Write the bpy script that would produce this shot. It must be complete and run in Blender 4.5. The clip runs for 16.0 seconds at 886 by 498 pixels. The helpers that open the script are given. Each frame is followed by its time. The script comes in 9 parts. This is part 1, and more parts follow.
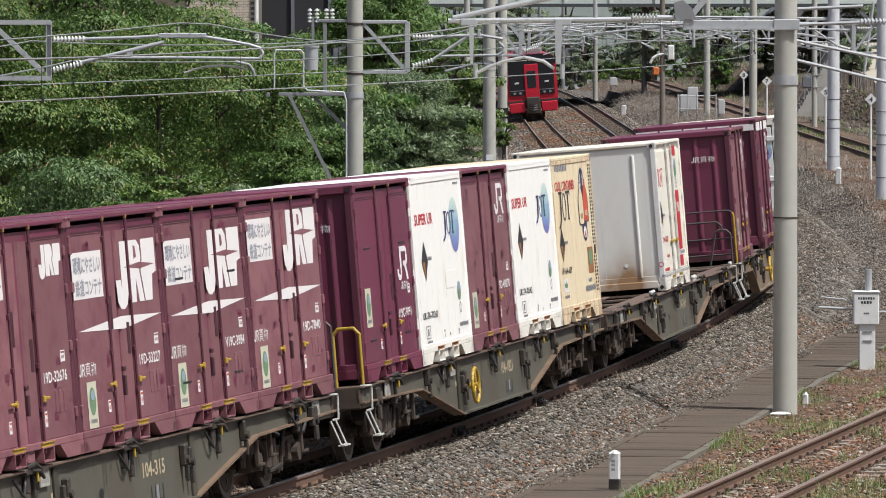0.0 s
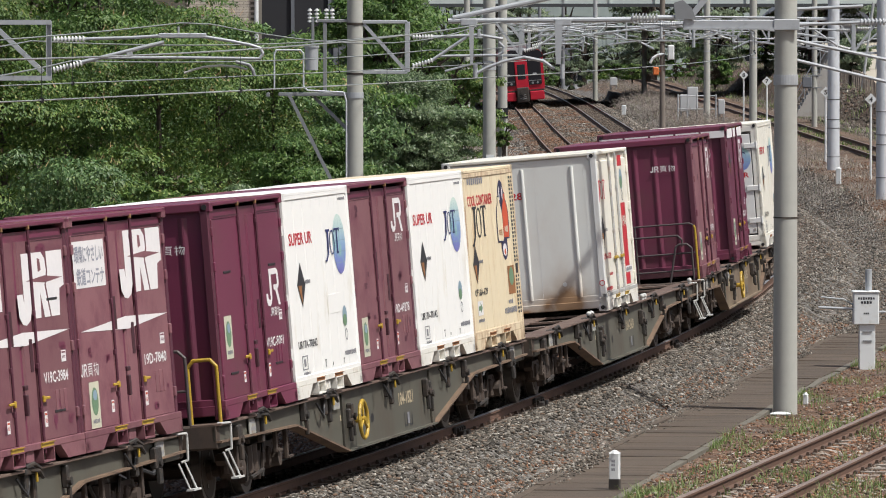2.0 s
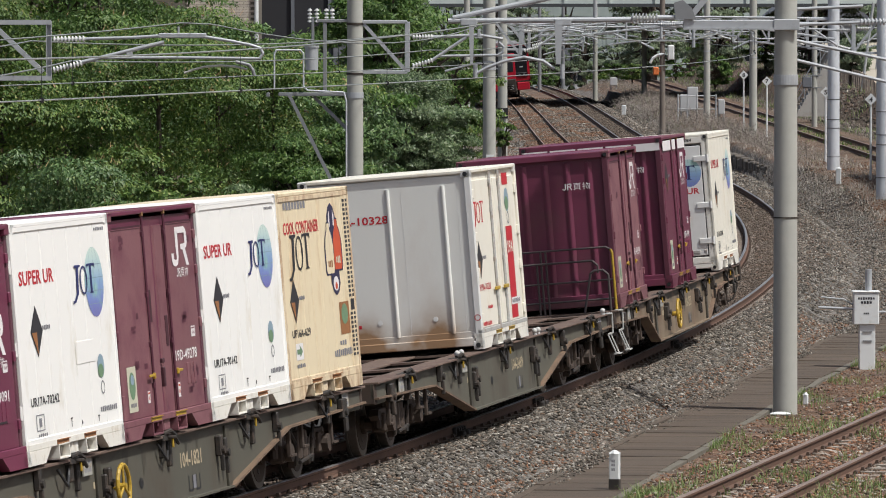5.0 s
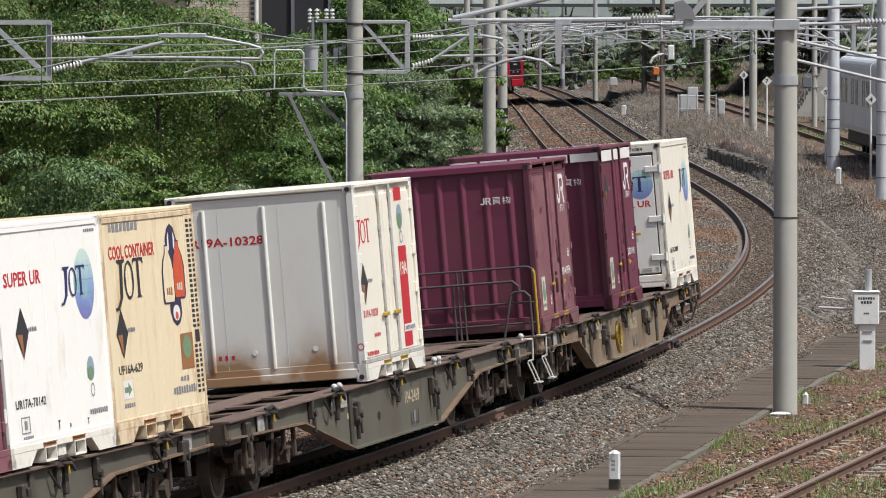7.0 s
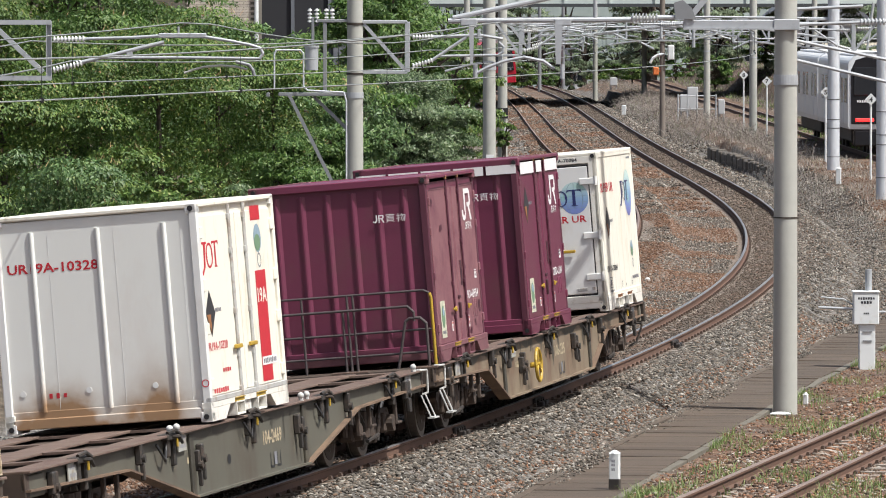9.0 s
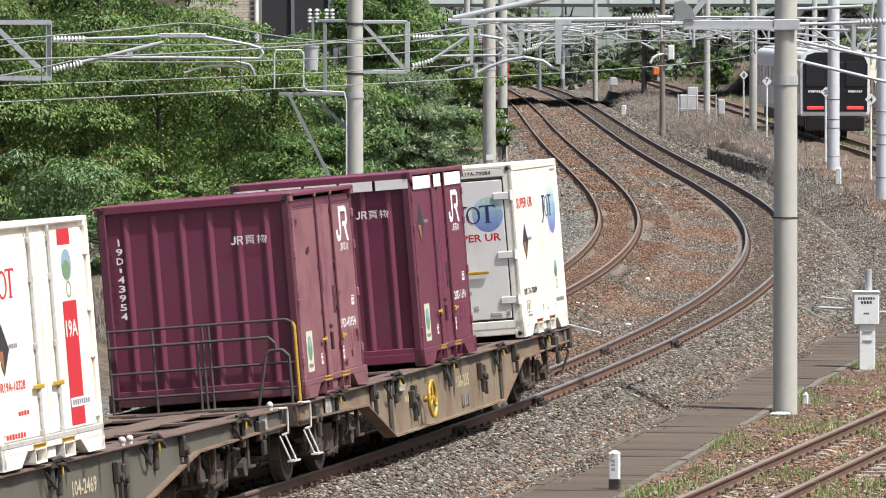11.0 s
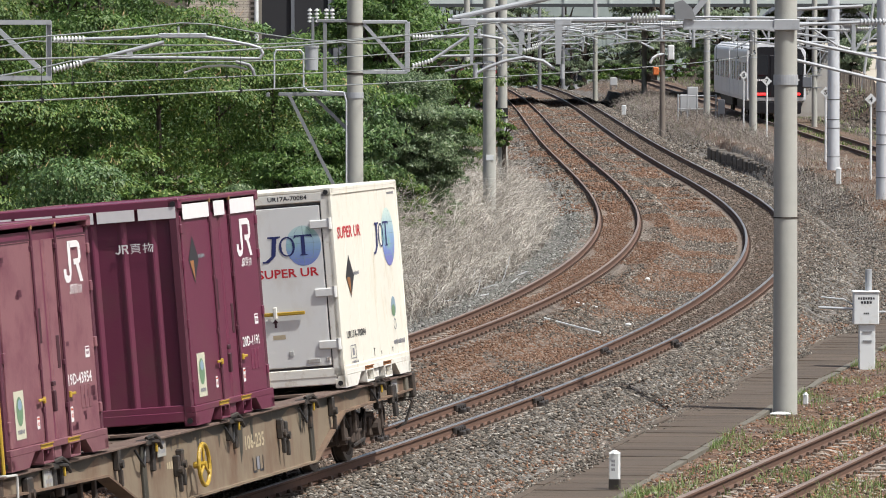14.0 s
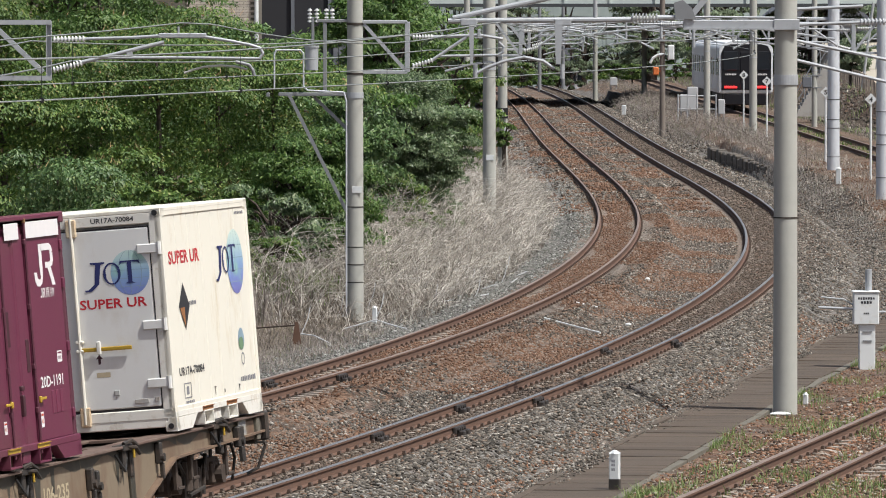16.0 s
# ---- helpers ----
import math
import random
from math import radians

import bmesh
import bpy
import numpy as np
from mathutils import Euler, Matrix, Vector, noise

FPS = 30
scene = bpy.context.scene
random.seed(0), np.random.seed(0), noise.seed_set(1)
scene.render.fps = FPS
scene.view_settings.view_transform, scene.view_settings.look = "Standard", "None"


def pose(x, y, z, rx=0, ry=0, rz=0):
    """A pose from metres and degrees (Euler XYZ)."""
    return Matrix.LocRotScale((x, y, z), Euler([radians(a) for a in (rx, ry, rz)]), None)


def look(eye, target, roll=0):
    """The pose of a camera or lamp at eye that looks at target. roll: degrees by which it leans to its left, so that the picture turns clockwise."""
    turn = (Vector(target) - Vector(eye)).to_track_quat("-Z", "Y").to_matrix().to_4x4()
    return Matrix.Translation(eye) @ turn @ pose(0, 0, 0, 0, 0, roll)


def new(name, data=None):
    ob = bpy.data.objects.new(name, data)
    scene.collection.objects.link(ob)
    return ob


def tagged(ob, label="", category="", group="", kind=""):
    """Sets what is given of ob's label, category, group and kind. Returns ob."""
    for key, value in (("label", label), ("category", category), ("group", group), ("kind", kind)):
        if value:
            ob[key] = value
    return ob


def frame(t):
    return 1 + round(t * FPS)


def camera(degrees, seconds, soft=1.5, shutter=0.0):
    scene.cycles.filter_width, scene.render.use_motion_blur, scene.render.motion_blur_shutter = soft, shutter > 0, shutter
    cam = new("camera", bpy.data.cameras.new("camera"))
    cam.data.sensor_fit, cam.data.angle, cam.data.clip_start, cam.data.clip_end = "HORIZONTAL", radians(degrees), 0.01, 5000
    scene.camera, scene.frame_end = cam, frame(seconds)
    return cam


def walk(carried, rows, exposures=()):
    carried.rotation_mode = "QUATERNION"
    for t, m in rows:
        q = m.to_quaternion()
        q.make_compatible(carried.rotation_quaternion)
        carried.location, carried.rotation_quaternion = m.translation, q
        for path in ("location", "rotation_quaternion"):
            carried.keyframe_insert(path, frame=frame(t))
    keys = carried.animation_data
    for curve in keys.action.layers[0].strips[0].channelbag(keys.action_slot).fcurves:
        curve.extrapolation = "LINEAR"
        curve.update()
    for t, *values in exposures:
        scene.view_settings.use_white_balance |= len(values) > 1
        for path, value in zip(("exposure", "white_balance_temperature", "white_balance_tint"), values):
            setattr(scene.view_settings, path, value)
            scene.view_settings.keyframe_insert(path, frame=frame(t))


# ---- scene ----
from bpy import data as D

EYE = (0.0, 0.0, 5.788)
FOCAL = 11167.6
PITCH = math.degrees(math.atan((441.0 - 29.44) / FOCAL))
cam = camera(2 * math.degrees(math.atan(784.0 / FOCAL)), 16.0, soft=1.0)
walk(cam, [(0.0, pose(*EYE, 90 - PITCH, 0, 0)), (16.0, pose(*EYE, 90 - PITCH, 0, 0))], exposures=[(0.0, -0.08), (2.0, -0.13), (3.0, -0.22), (4.0, -0.28), (6.0, -0.22), (7.5, -0.04), (9.0, 0.24), (11.0, 0.42), (12.0, 0.44), (12.7, 0.34), (13.5, 0.19), (14.5, 0.10), (16.0, 0.0)])

# ---- daylight: high sun from the right, a little behind ----
SUN_EL, SUN_AZ = 60.0, 122.0          # azimuth: degrees from +y towards +x
sun = new("sun", D.lights.new("sun", "SUN"))
sun.data.energy, sun.data.angle, sun.data.color = 5.0, radians(0.9), (1.0, 1.0, 0.97)
sdir = Vector((math.sin(radians(SUN_AZ)) * math.cos(radians(SUN_EL)), math.cos(radians(SUN_AZ)) * math.cos(radians(SUN_EL)), math.sin(radians(SUN_EL))))
sun.matrix_world = look(sdir * 50, (0, 0, 0))
world = D.worlds.new("sky")
scene.world = world
world.use_nodes = True
wn = world.node_tree.nodes
sky = wn.new("ShaderNodeTexSky")
sky.sky_type, sky.sun_disc = "NISHITA", False
sky.sun_elevation, sky.sun_rotation = radians(SUN_EL), radians(SUN_AZ)
sky.dust_density, sky.ozone_density = 5.0, 1.0
wn["Background"].inputs["Strength"].default_value = 0.115
world.node_tree.links.new(sky.outputs[0], wn["Background"].inputs["Color"])


# ---- materials ----
def mat(name, base, rough=0.6, metal=0.0, var=0.12, scale=6.0, bump=0.0, bscale=60.0, dirt=None, dirt_amt=0.0, dirt_scale=1.5, spec=0.5, stretch=(1, 1, 1), obj_random=0.0, emit=0.0):
    """Procedural surface: base colour varied at two scales, optional dirt colour in blotches, fine bump."""
    m = D.materials.new(name)
    m.use_nodes = True
    nt = m.node_tree
    n, l = nt.nodes, nt.links
    bsdf = n["Principled BSDF"]
    tc = n.new("ShaderNodeTexCoord")
    mp = n.new("ShaderNodeMapping")
    mp.inputs["Scale"].default_value = stretch
    l.new(tc.outputs["Object"], mp.inputs["Vector"])

    def noise_tex(s, detail=4.0, rough_=0.6):
        t = n.new("ShaderNodeTexNoise")
        t.inputs["Scale"].default_value, t.inputs["Detail"].default_value, t.inputs["Roughness"].default_value = s, detail, rough_
        l.new(mp.outputs[0], t.inputs["Vector"])
        return t.outputs["Fac"]

    def mix(a, b, fac, mode="MIX"):
        x = n.new("ShaderNodeMix")
        x.data_type, x.blend_type = "RGBA", mode
        for sock, v in ((x.inputs[6], a), (x.inputs[7], b)):
            if isinstance(v, tuple):
                sock.default_value = (*v, 1)
            else:
                l.new(v, sock)
        if isinstance(fac, float):
            x.inputs[0].default_value = fac
        else:
            l.new(fac, x.inputs[0])
        return x.outputs[2]

    lo = tuple(max(0, c * (1 - var * 1.6)) for c in base)
    hi = tuple(min(1, c * (1 + var)) for c in base)
    col = mix(lo, hi, noise_tex(scale))
    col = mix(col, mix(tuple(c * (1 - var) for c in base), base, noise_tex(scale * 9)), 0.4)
    if obj_random:
        oi = n.new("ShaderNodeObjectInfo")
        hsv = n.new("ShaderNodeHueSaturation")
        mr = n.new("ShaderNodeMapRange")
        mr.inputs["To Min"].default_value, mr.inputs["To Max"].default_value = 1 - obj_random, 1 + obj_random
        l.new(oi.outputs["Random"], mr.inputs["Value"])
        l.new(mr.outputs[0], hsv.inputs["Value"])
        l.new(col, hsv.inputs["Color"])
        col = hsv.outputs[0]
    if dirt:
        ramp = n.new("ShaderNodeMapRange")
        ramp.inputs["From Min"].default_value, ramp.inputs["From Max"].default_value = 0.62 - dirt_amt * 0.35, 0.78 - dirt_amt * 0.2
        ramp.inputs["To Max"].default_value = 0.85
        l.new(noise_tex(dirt_scale, 8.0, 0.68), ramp.inputs["Value"])
        col = mix(col, dirt, ramp.outputs[0])
    l.new(col, bsdf.inputs["Base Color"])
    bsdf.inputs["Roughness"].default_value = rough
    bsdf.inputs["Metallic"].default_value = metal
    bsdf.inputs["Specular IOR Level"].default_value = spec
    if emit:
        l.new(col, bsdf.inputs["Emission Color"])
        bsdf.inputs["Emission Strength"].default_value = emit
    if bump:
        b = n.new("ShaderNodeBump")
        b.inputs["Strength"].default_value, b.inputs["Distance"].default_value = bump, 0.02
        l.new(noise_tex(bscale, 5.0), b.inputs["Height"])
        l.new(b.outputs[0], bsdf.inputs["Normal"])
    return m


M = {}
M["maroon"] = mat("maroon_paint", (0.150, 0.030, 0.064), 0.42, var=0.10, scale=1.2, dirt=(0.12, 0.045, 0.055), dirt_amt=0.35, dirt_scale=1.1, bump=0.08, bscale=30, obj_random=0.14)
M["maroon_worn"] = mat("faded_maroon_paint", (0.222, 0.097, 0.110), 0.5, var=0.16, scale=1.4, dirt=(0.125, 0.032, 0.055), dirt_amt=0.50, dirt_scale=2.2, bump=0.08, bscale=30, obj_random=0.15)
M["worn_edge"] = mat("rust_worn_edge", (0.21, 0.12, 0.10), 0.7, var=0.3, scale=3, dirt=(0.15, 0.032, 0.055), dirt_amt=0.6, dirt_scale=3)
M["cam"] = mat("rusty_cam", (0.24, 0.13, 0.055), 0.7, var=0.3, scale=10)
M["maroon_dark"] = mat("dark_maroon_steel", (0.055, 0.016, 0.024), 0.55, var=0.2, scale=5)
M["cream_white"] = mat("yellowed_white_paint", (0.76, 0.73, 0.64), 0.45, var=0.05, scale=1.5, dirt=(0.55, 0.46, 0.32), dirt_amt=0.22, dirt_scale=3.0, stretch=(1, 1, 0.3))
M["white"] = mat("white_paint", (0.83, 0.825, 0.80), 0.45, var=0.04, scale=1.5, dirt=(0.60, 0.55, 0.45), dirt_amt=0.15, dirt_scale=2.0, stretch=(1, 1, 0.35))
M["cream_rusty"] = mat("rust_edged_cream_paint", (0.68, 0.57, 0.40), 0.55, var=0.1, scale=3, dirt=(0.30, 0.15, 0.07), dirt_amt=0.55, dirt_scale=6, stretch=(1, 1, 0.6))
M["white_grimy"] = mat("grimy_white_paint", (0.74, 0.72, 0.66), 0.5, var=0.08, scale=3, dirt=(0.45, 0.37, 0.28), dirt_amt=0.22, dirt_scale=7)
M["maroon_rod_and_shade"] = mat("maroon_rod_paint_and_gap_shade", (0.095, 0.024, 0.042), 0.5, var=0.2, scale=5)
M["cream"] = mat("cream_paint", (0.72, 0.615, 0.43), 0.5, var=0.06, scale=1.5, dirt=(0.50, 0.33, 0.17), dirt_amt=0.32, dirt_scale=3.5, stretch=(1, 1, 0.22))
M["grey_panel"] = mat("grey_panel_paint", (0.70, 0.70, 0.685), 0.45, var=0.05, scale=1.0, dirt=(0.56, 0.52, 0.46), dirt_amt=0.25, dirt_scale=1.2, stretch=(1, 1, 0.5))
M["grey_frame"] = mat("grey_frame_paint", (0.42, 0.42, 0.41), 0.5, var=0.1, scale=3, dirt=(0.25, 0.17, 0.11), dirt_amt=0.35, dirt_scale=4)
M["seal"] = mat("rubber_seal", (0.045, 0.04, 0.04), 0.8, var=0.2, scale=8)
# dark brown that paints the shade inside the fork pockets
M["mouth_shade"] = mat("pocket_mouth_shade", (0.075, 0.042, 0.028), 0.85, var=0.3, scale=7)
M["rust_streak"] = mat("rust_streak", (0.30, 0.17, 0.09), 0.8, var=0.25, scale=6)
M["wagon"] = mat("wagon_grey_paint", (0.098, 0.094, 0.074), 0.55, var=0.12, scale=1.0, dirt=(0.075, 0.06, 0.045), dirt_amt=0.35, dirt_scale=1.4, stretch=(1, 1, 0.5), obj_random=0.1)
M["wagon_brown"] = mat("rusty_wagon_paint", (0.21, 0.165, 0.115), 0.6, var=0.14, scale=1.0, dirt=(0.12, 0.06, 0.035), dirt_amt=0.45, dirt_scale=1.6, stretch=(1, 1, 0.5))
M["plate_grey"] = mat("weathered_plate", (0.36, 0.36, 0.33), 0.7, var=0.2, scale=8, dirt=(0.20, 0.14, 0.09), dirt_amt=0.4, dirt_scale=9)
M["sill_grime"] = mat("oily_grime", (0.052, 0.048, 0.038), 0.5, var=0.3, scale=3, dirt=(0.085, 0.075, 0.055), dirt_amt=0.5, dirt_scale=2.5, stretch=(1, 1, 0.4))
M["deck"] = mat("rusty_deck", (0.145, 0.10, 0.078), 0.8, var=0.25, scale=3, dirt=(0.09, 0.05, 0.04), dirt_amt=0.5, dirt_scale=2.5, bump=0.3, bscale=40)
M["wagon_rust"] = mat("rust_stained_flange", (0.175, 0.115, 0.075), 0.75, var=0.25, scale=2, dirt=(0.09, 0.06, 0.045), dirt_amt=0.45, dirt_scale=3)
M["steel_dark"] = mat("grimy_dark_steel", (0.032, 0.028, 0.025), 0.6, var=0.3, scale=7, dirt=(0.075, 0.05, 0.035), dirt_amt=0.4, dirt_scale=6, bump=0.2)
M["steel_brown"] = mat("brown_grimy_steel", (0.068, 0.047, 0.035), 0.7, var=0.3, scale=7, dirt=(0.04, 0.03, 0.025), dirt_amt=0.5, dirt_scale=6)
M["wheel"] = mat("wheel_steel", (0.16, 0.14, 0.125), 0.45, metal=0.6, var=0.2, scale=6)
M["yellow"] = mat("yellow_paint", (0.44, 0.285, 0.03), 0.45, var=0.15, scale=12, dirt=(0.25, 0.16, 0.05), dirt_amt=0.3, dirt_scale=14)
M["handrail"] = mat("grey_handrail", (0.075, 0.062, 0.062), 0.45, var=0.15, scale=8)
M["step_white"] = mat("white_step_paint", (0.50, 0.50, 0.48), 0.5, var=0.1, scale=10)
M["decal_white"] = mat("white_lettering", (0.74, 0.72, 0.72), 0.5, var=0.08, scale=12)
M["decal_tan"] = mat("tan_lettering", (0.48, 0.40, 0.27), 0.6, var=0.25, scale=14)
M["decal_red"] = mat("red_lettering", (0.50, 0.022, 0.035), 0.5, var=0.1, scale=10)
M["decal_blue"] = mat("navy_lettering", (0.022, 0.03, 0.13), 0.5, var=0.1, scale=10)
M["decal_black"] = mat("black_lettering", (0.03, 0.03, 0.035), 0.5, var=0.1, scale=10)
M["decal_grey"] = mat("grey_lettering", (0.22, 0.22, 0.24), 0.6, var=0.1, scale=10)
M["decal_brown"] = mat("brown_tape", (0.30, 0.13, 0.05), 0.6, var=0.2, scale=10)
M["decal_slate"] = mat("slate_lettering", (0.30, 0.31, 0.36), 0.6, var=0.1, scale=10)
M["decal_navy"] = mat("navy_print", (0.03, 0.028, 0.075), 0.5, var=0.15, scale=10)
M["print_orange"] = mat("faded_orange_print", (0.55, 0.085, 0.035), 0.6, var=0.2, scale=8)
M["sticker"] = mat("pale_sticker", (0.55, 0.54, 0.42), 0.5, var=0.1, scale=10)
M["sticker_green"] = mat("green_sticker", (0.16, 0.27, 0.16), 0.5, var=0.25, scale=20)
M["sticker_blue"] = mat("blue_sticker", (0.26, 0.36, 0.44), 0.5, var=0.25, scale=20)
M["concrete"] = mat("pole_concrete", (0.40, 0.40, 0.365), 0.85, var=0.13, scale=5.0, dirt=(0.36, 0.36, 0.32), dirt_amt=0.3, dirt_scale=3.5, bump=0.15, bscale=60, stretch=(1, 1, 0.8))
M["galv"] = mat("galvanised_steel", (0.43, 0.45, 0.47), 0.45, metal=0.2, var=0.10, scale=5, dirt=(0.30, 0.31, 0.32), dirt_amt=0.3, dirt_scale=5)
M["galv_pole"] = mat("bright_galvanised_pole", (0.62, 0.645, 0.68), 0.4, metal=0.15, var=0.08, scale=3, dirt=(0.42, 0.43, 0.45), dirt_amt=0.3, dirt_scale=4, stretch=(1, 1, 0.3))
M["galv_dark"] = mat("weathered_galvanised_steel", (0.27, 0.28, 0.29), 0.55, metal=0.4, var=0.15, scale=5)
M["insulator"] = mat("porcelain", (0.55, 0.56, 0.55), 0.25, var=0.04, scale=8)
M["wire"] = mat("overhead_wire", (0.30, 0.32, 0.31), 0.5, metal=0.4, var=0.1, scale=4)
M["black"] = mat("black_plastic", (0.02, 0.02, 0.022), 0.5, var=0.2, scale=8)
M["box_white"] = mat("white_cabinet_paint", (0.68, 0.70, 0.70), 0.5, var=0.05, scale=4, dirt=(0.5, 0.48, 0.42), dirt_amt=0.2, dirt_scale=6)
M["rail_rust"] = mat("rusty_rail_side", (0.125, 0.068, 0.045), 0.8, var=0.2, scale=3, dirt=(0.08, 0.045, 0.032), dirt_amt=0.4, dirt_scale=5)
M["rail_head"] = mat("worn_rail_head", (0.42, 0.40, 0.39), 0.35, metal=0.75, var=0.1, scale=2)
M["rail_head_dull"] = mat("dull_rail_head", (0.27, 0.20, 0.165), 0.5, metal=0.3, var=0.15, scale=2)
M["sleeper"] = mat("concrete_sleeper", (0.27, 0.235, 0.20), 0.9, var=0.12, scale=4, dirt=(0.17, 0.11, 0.075), dirt_amt=0.55, dirt_scale=5, obj_random=0.12)
M["clip"] = mat("rail_clip", (0.085, 0.055, 0.04), 0.7, var=0.3, scale=20)
M["plank"] = mat("weathered_trough_cover", (0.092, 0.067, 0.048), 0.9, var=0.30, scale=2.5, dirt=(0.065, 0.054, 0.043), dirt_amt=0.45, dirt_scale=2, bump=0.25, bscale=40, stretch=(0.3, 1, 1), obj_random=0.16)
M["kerb"] = mat("old_concrete_edge", (0.15, 0.135, 0.108), 0.9, var=0.25, scale=4, dirt=(0.08, 0.072, 0.05), dirt_amt=0.4, dirt_scale=5, bump=0.2)
M["retaining"] = mat("dark_retaining_wall", (0.10, 0.088, 0.076), 0.95, var=0.3, scale=2, dirt=(0.15, 0.12, 0.095), dirt_amt=0.4, dirt_scale=3, bump=0.5, bscale=8)
M["timber"] = mat("weathered_timber", (0.20, 0.17, 0.145), 0.85, var=0.25, scale=4, stretch=(1, 1, 0.15), bump=0.2)
M["beam"] = mat("overpass_steel_paint", (0.50, 0.56, 0.54), 0.6, var=0.05, scale=0.5)
M["beam_dark"] = mat("overpass_soffit", (0.05, 0.055, 0.06), 0.8, var=0.1, scale=0.5)
M["tile_wall"] = mat("beige_tile_wall", (0.50, 0.44, 0.37), 0.6, var=0.06, scale=1.5, obj_random=0.1)
M["dark_hall"] = mat("dark_cladding", (0.022, 0.022, 0.026), 0.7, var=0.2, scale=0.8)
M["house_wall"] = mat("pale_render", (0.45, 0.46, 0.47), 0.8, var=0.08, scale=0.8)
M["house_roof"] = mat("grey_roof", (0.14, 0.15, 0.17), 0.7, var=0.12, scale=1.0)
M["red_body"] = mat("red_train_paint", (0.42, 0.012, 0.03), 0.35, var=0.08, scale=1.2)
M["train_black"] = mat("black_train_paint", (0.012, 0.012, 0.016), 0.3, var=0.2, scale=2)
M["train_silver"] = mat("silver_train_side", (0.80, 0.81, 0.82), 0.40, metal=0.2, var=0.05, scale=0.8)
M["train_white"] = mat("white_train_edge", (0.74, 0.76, 0.78), 0.4, var=0.03, scale=2)
M["tail_red"] = mat("lit_tail_lamp", (0.9, 0.03, 0.03), 0.4, var=0.1, scale=20, emit=1.6)
M["orange"] = mat("orange_cover", (0.62, 0.16, 0.04), 0.6, var=0.1, scale=6)


def glass_mat():
    m = mat("dark_train_glass", (0.02, 0.024, 0.03), 0.08, var=0.1, scale=2)
    return m


M["train_glass"] = glass_mat()
M["side_glass"] = mat("grey_train_glass", (0.13, 0.135, 0.14), 0.15, var=0.1, scale=2)
# aerial haze is painted in: lighter and bluer than woodland itself
M["hills"] = mat("haze_tinted_hills", (0.17, 0.20, 0.19), 0.95, var=0.3, scale=0.08)


# ---- geometry helpers ----
def part(name, bm, material, parent=None, label="", smooth=False):
    me = D.meshes.new(name)
    if smooth:
        for f in bm.faces:
            f.smooth = len(f.verts) <= 4
    bm.to_mesh(me)
    bm.free()
    for mm in (material if isinstance(material, (list, tuple)) else (material,)):
        me.materials.append(mm)
    if smooth:
        me.set_sharp_from_angle(angle=radians(42))
    ob = new(name, me)
    ob.parent = parent
    return tagged(ob, label)


def box(bm, cx, cy, cz, sx, sy, sz, mi=0, bevel=0.0, m=None):
    g = bmesh.ops.create_cube(bm, size=1.0)
    vs = g["verts"]
    bmesh.ops.scale(bm, vec=(sx, sy, sz), verts=vs)
    bmesh.ops.translate(bm, vec=(cx, cy, cz), verts=vs)
    if m is not None:
        bmesh.ops.transform(bm, matrix=m, verts=vs)
    fs = {f for v in vs for f in v.link_faces}
    for f in fs:
        f.material_index = mi
    if bevel:
        es = list({e for v in vs for e in v.link_edges})
        r = bmesh.ops.bevel(bm, geom=es, offset=bevel, segments=1, affect="EDGES")
        for f in r["faces"]:
            f.material_index = mi
    return vs


def cyl(bm, p0, p1, r0, r1=None, n=10, mi=0, caps=True):
    p0, p1 = Vector(p0), Vector(p1)
    d = p1 - p0
    if d.length < 1e-6:
        return []
    m = Matrix.Translation((p0 + p1) / 2) @ d.to_track_quat("Z", "Y").to_matrix().to_4x4()
    g = bmesh.ops.create_cone(bm, cap_ends=caps, segments=n, radius1=r0, radius2=r0 if r1 is None else r1, depth=d.length, matrix=m)
    for f in {f for v in g["verts"] for f in v.link_faces}:
        f.material_index = mi
    return g["verts"]


def pipe(bm, pts, r, n=8, mi=0):
    pts = [Vector(p) for p in pts]
    for a, b in zip(pts[:-1], pts[1:]):
        cyl(bm, a, b, r, n=n, mi=mi)
    for p in pts[1:-1]:
        g = bmesh.ops.create_icosphere(bm, subdivisions=1, radius=r * 1.02, matrix=Matrix.Translation(p))
        for f in {f for v in g["verts"] for f in v.link_faces}:
            f.material_index = mi


def arc_pts(c, r, a0, a1, u, v, n=5):
    c, u, v = Vector(c), Vector(u), Vector(v)
    return [c + u * (r * math.cos(radians(a0 + (a1 - a0) * i / n))) + v * (r * math.sin(radians(a0 + (a1 - a0) * i / n))) for i in range(n + 1)]


def poly(bm, pts, mi=0):
    f = bm.faces.new([bm.verts.new(p) for p in pts])
    f.material_index = mi
    return f


def prism(bm, pts2, axis, lo, hi, mi=0):
    """Extrude a 2D outline along x, y or z."""
    def P(p, t):
        return {"x": (t, p[0], p[1]), "y": (p[0], t, p[1]), "z": (p[0], p[1], t)}[axis]
    a = [bm.verts.new(P(p, lo)) for p in pts2]
    b = [bm.verts.new(P(p, hi)) for p in pts2]
    fs = [bm.faces.new(a), bm.faces.new(b[::-1])]
    n = len(a)
    for i in range(n):
        fs.append(bm.faces.new((a[i], b[i], b[(i + 1) % n], a[(i + 1) % n])))
    for f in fs:
        f.material_index = mi
    bmesh.ops.recalc_face_normals(bm, faces=fs)
    return fs


def thing(name, label, category, m=None, group="", kind=""):
    ob = new(name)
    if m is not None:
        ob.matrix_world = m
    return tagged(ob, label, category, group, kind)


# ---- track alignments: curvature given at stations, summed along the line ----
CANT = 0.0824


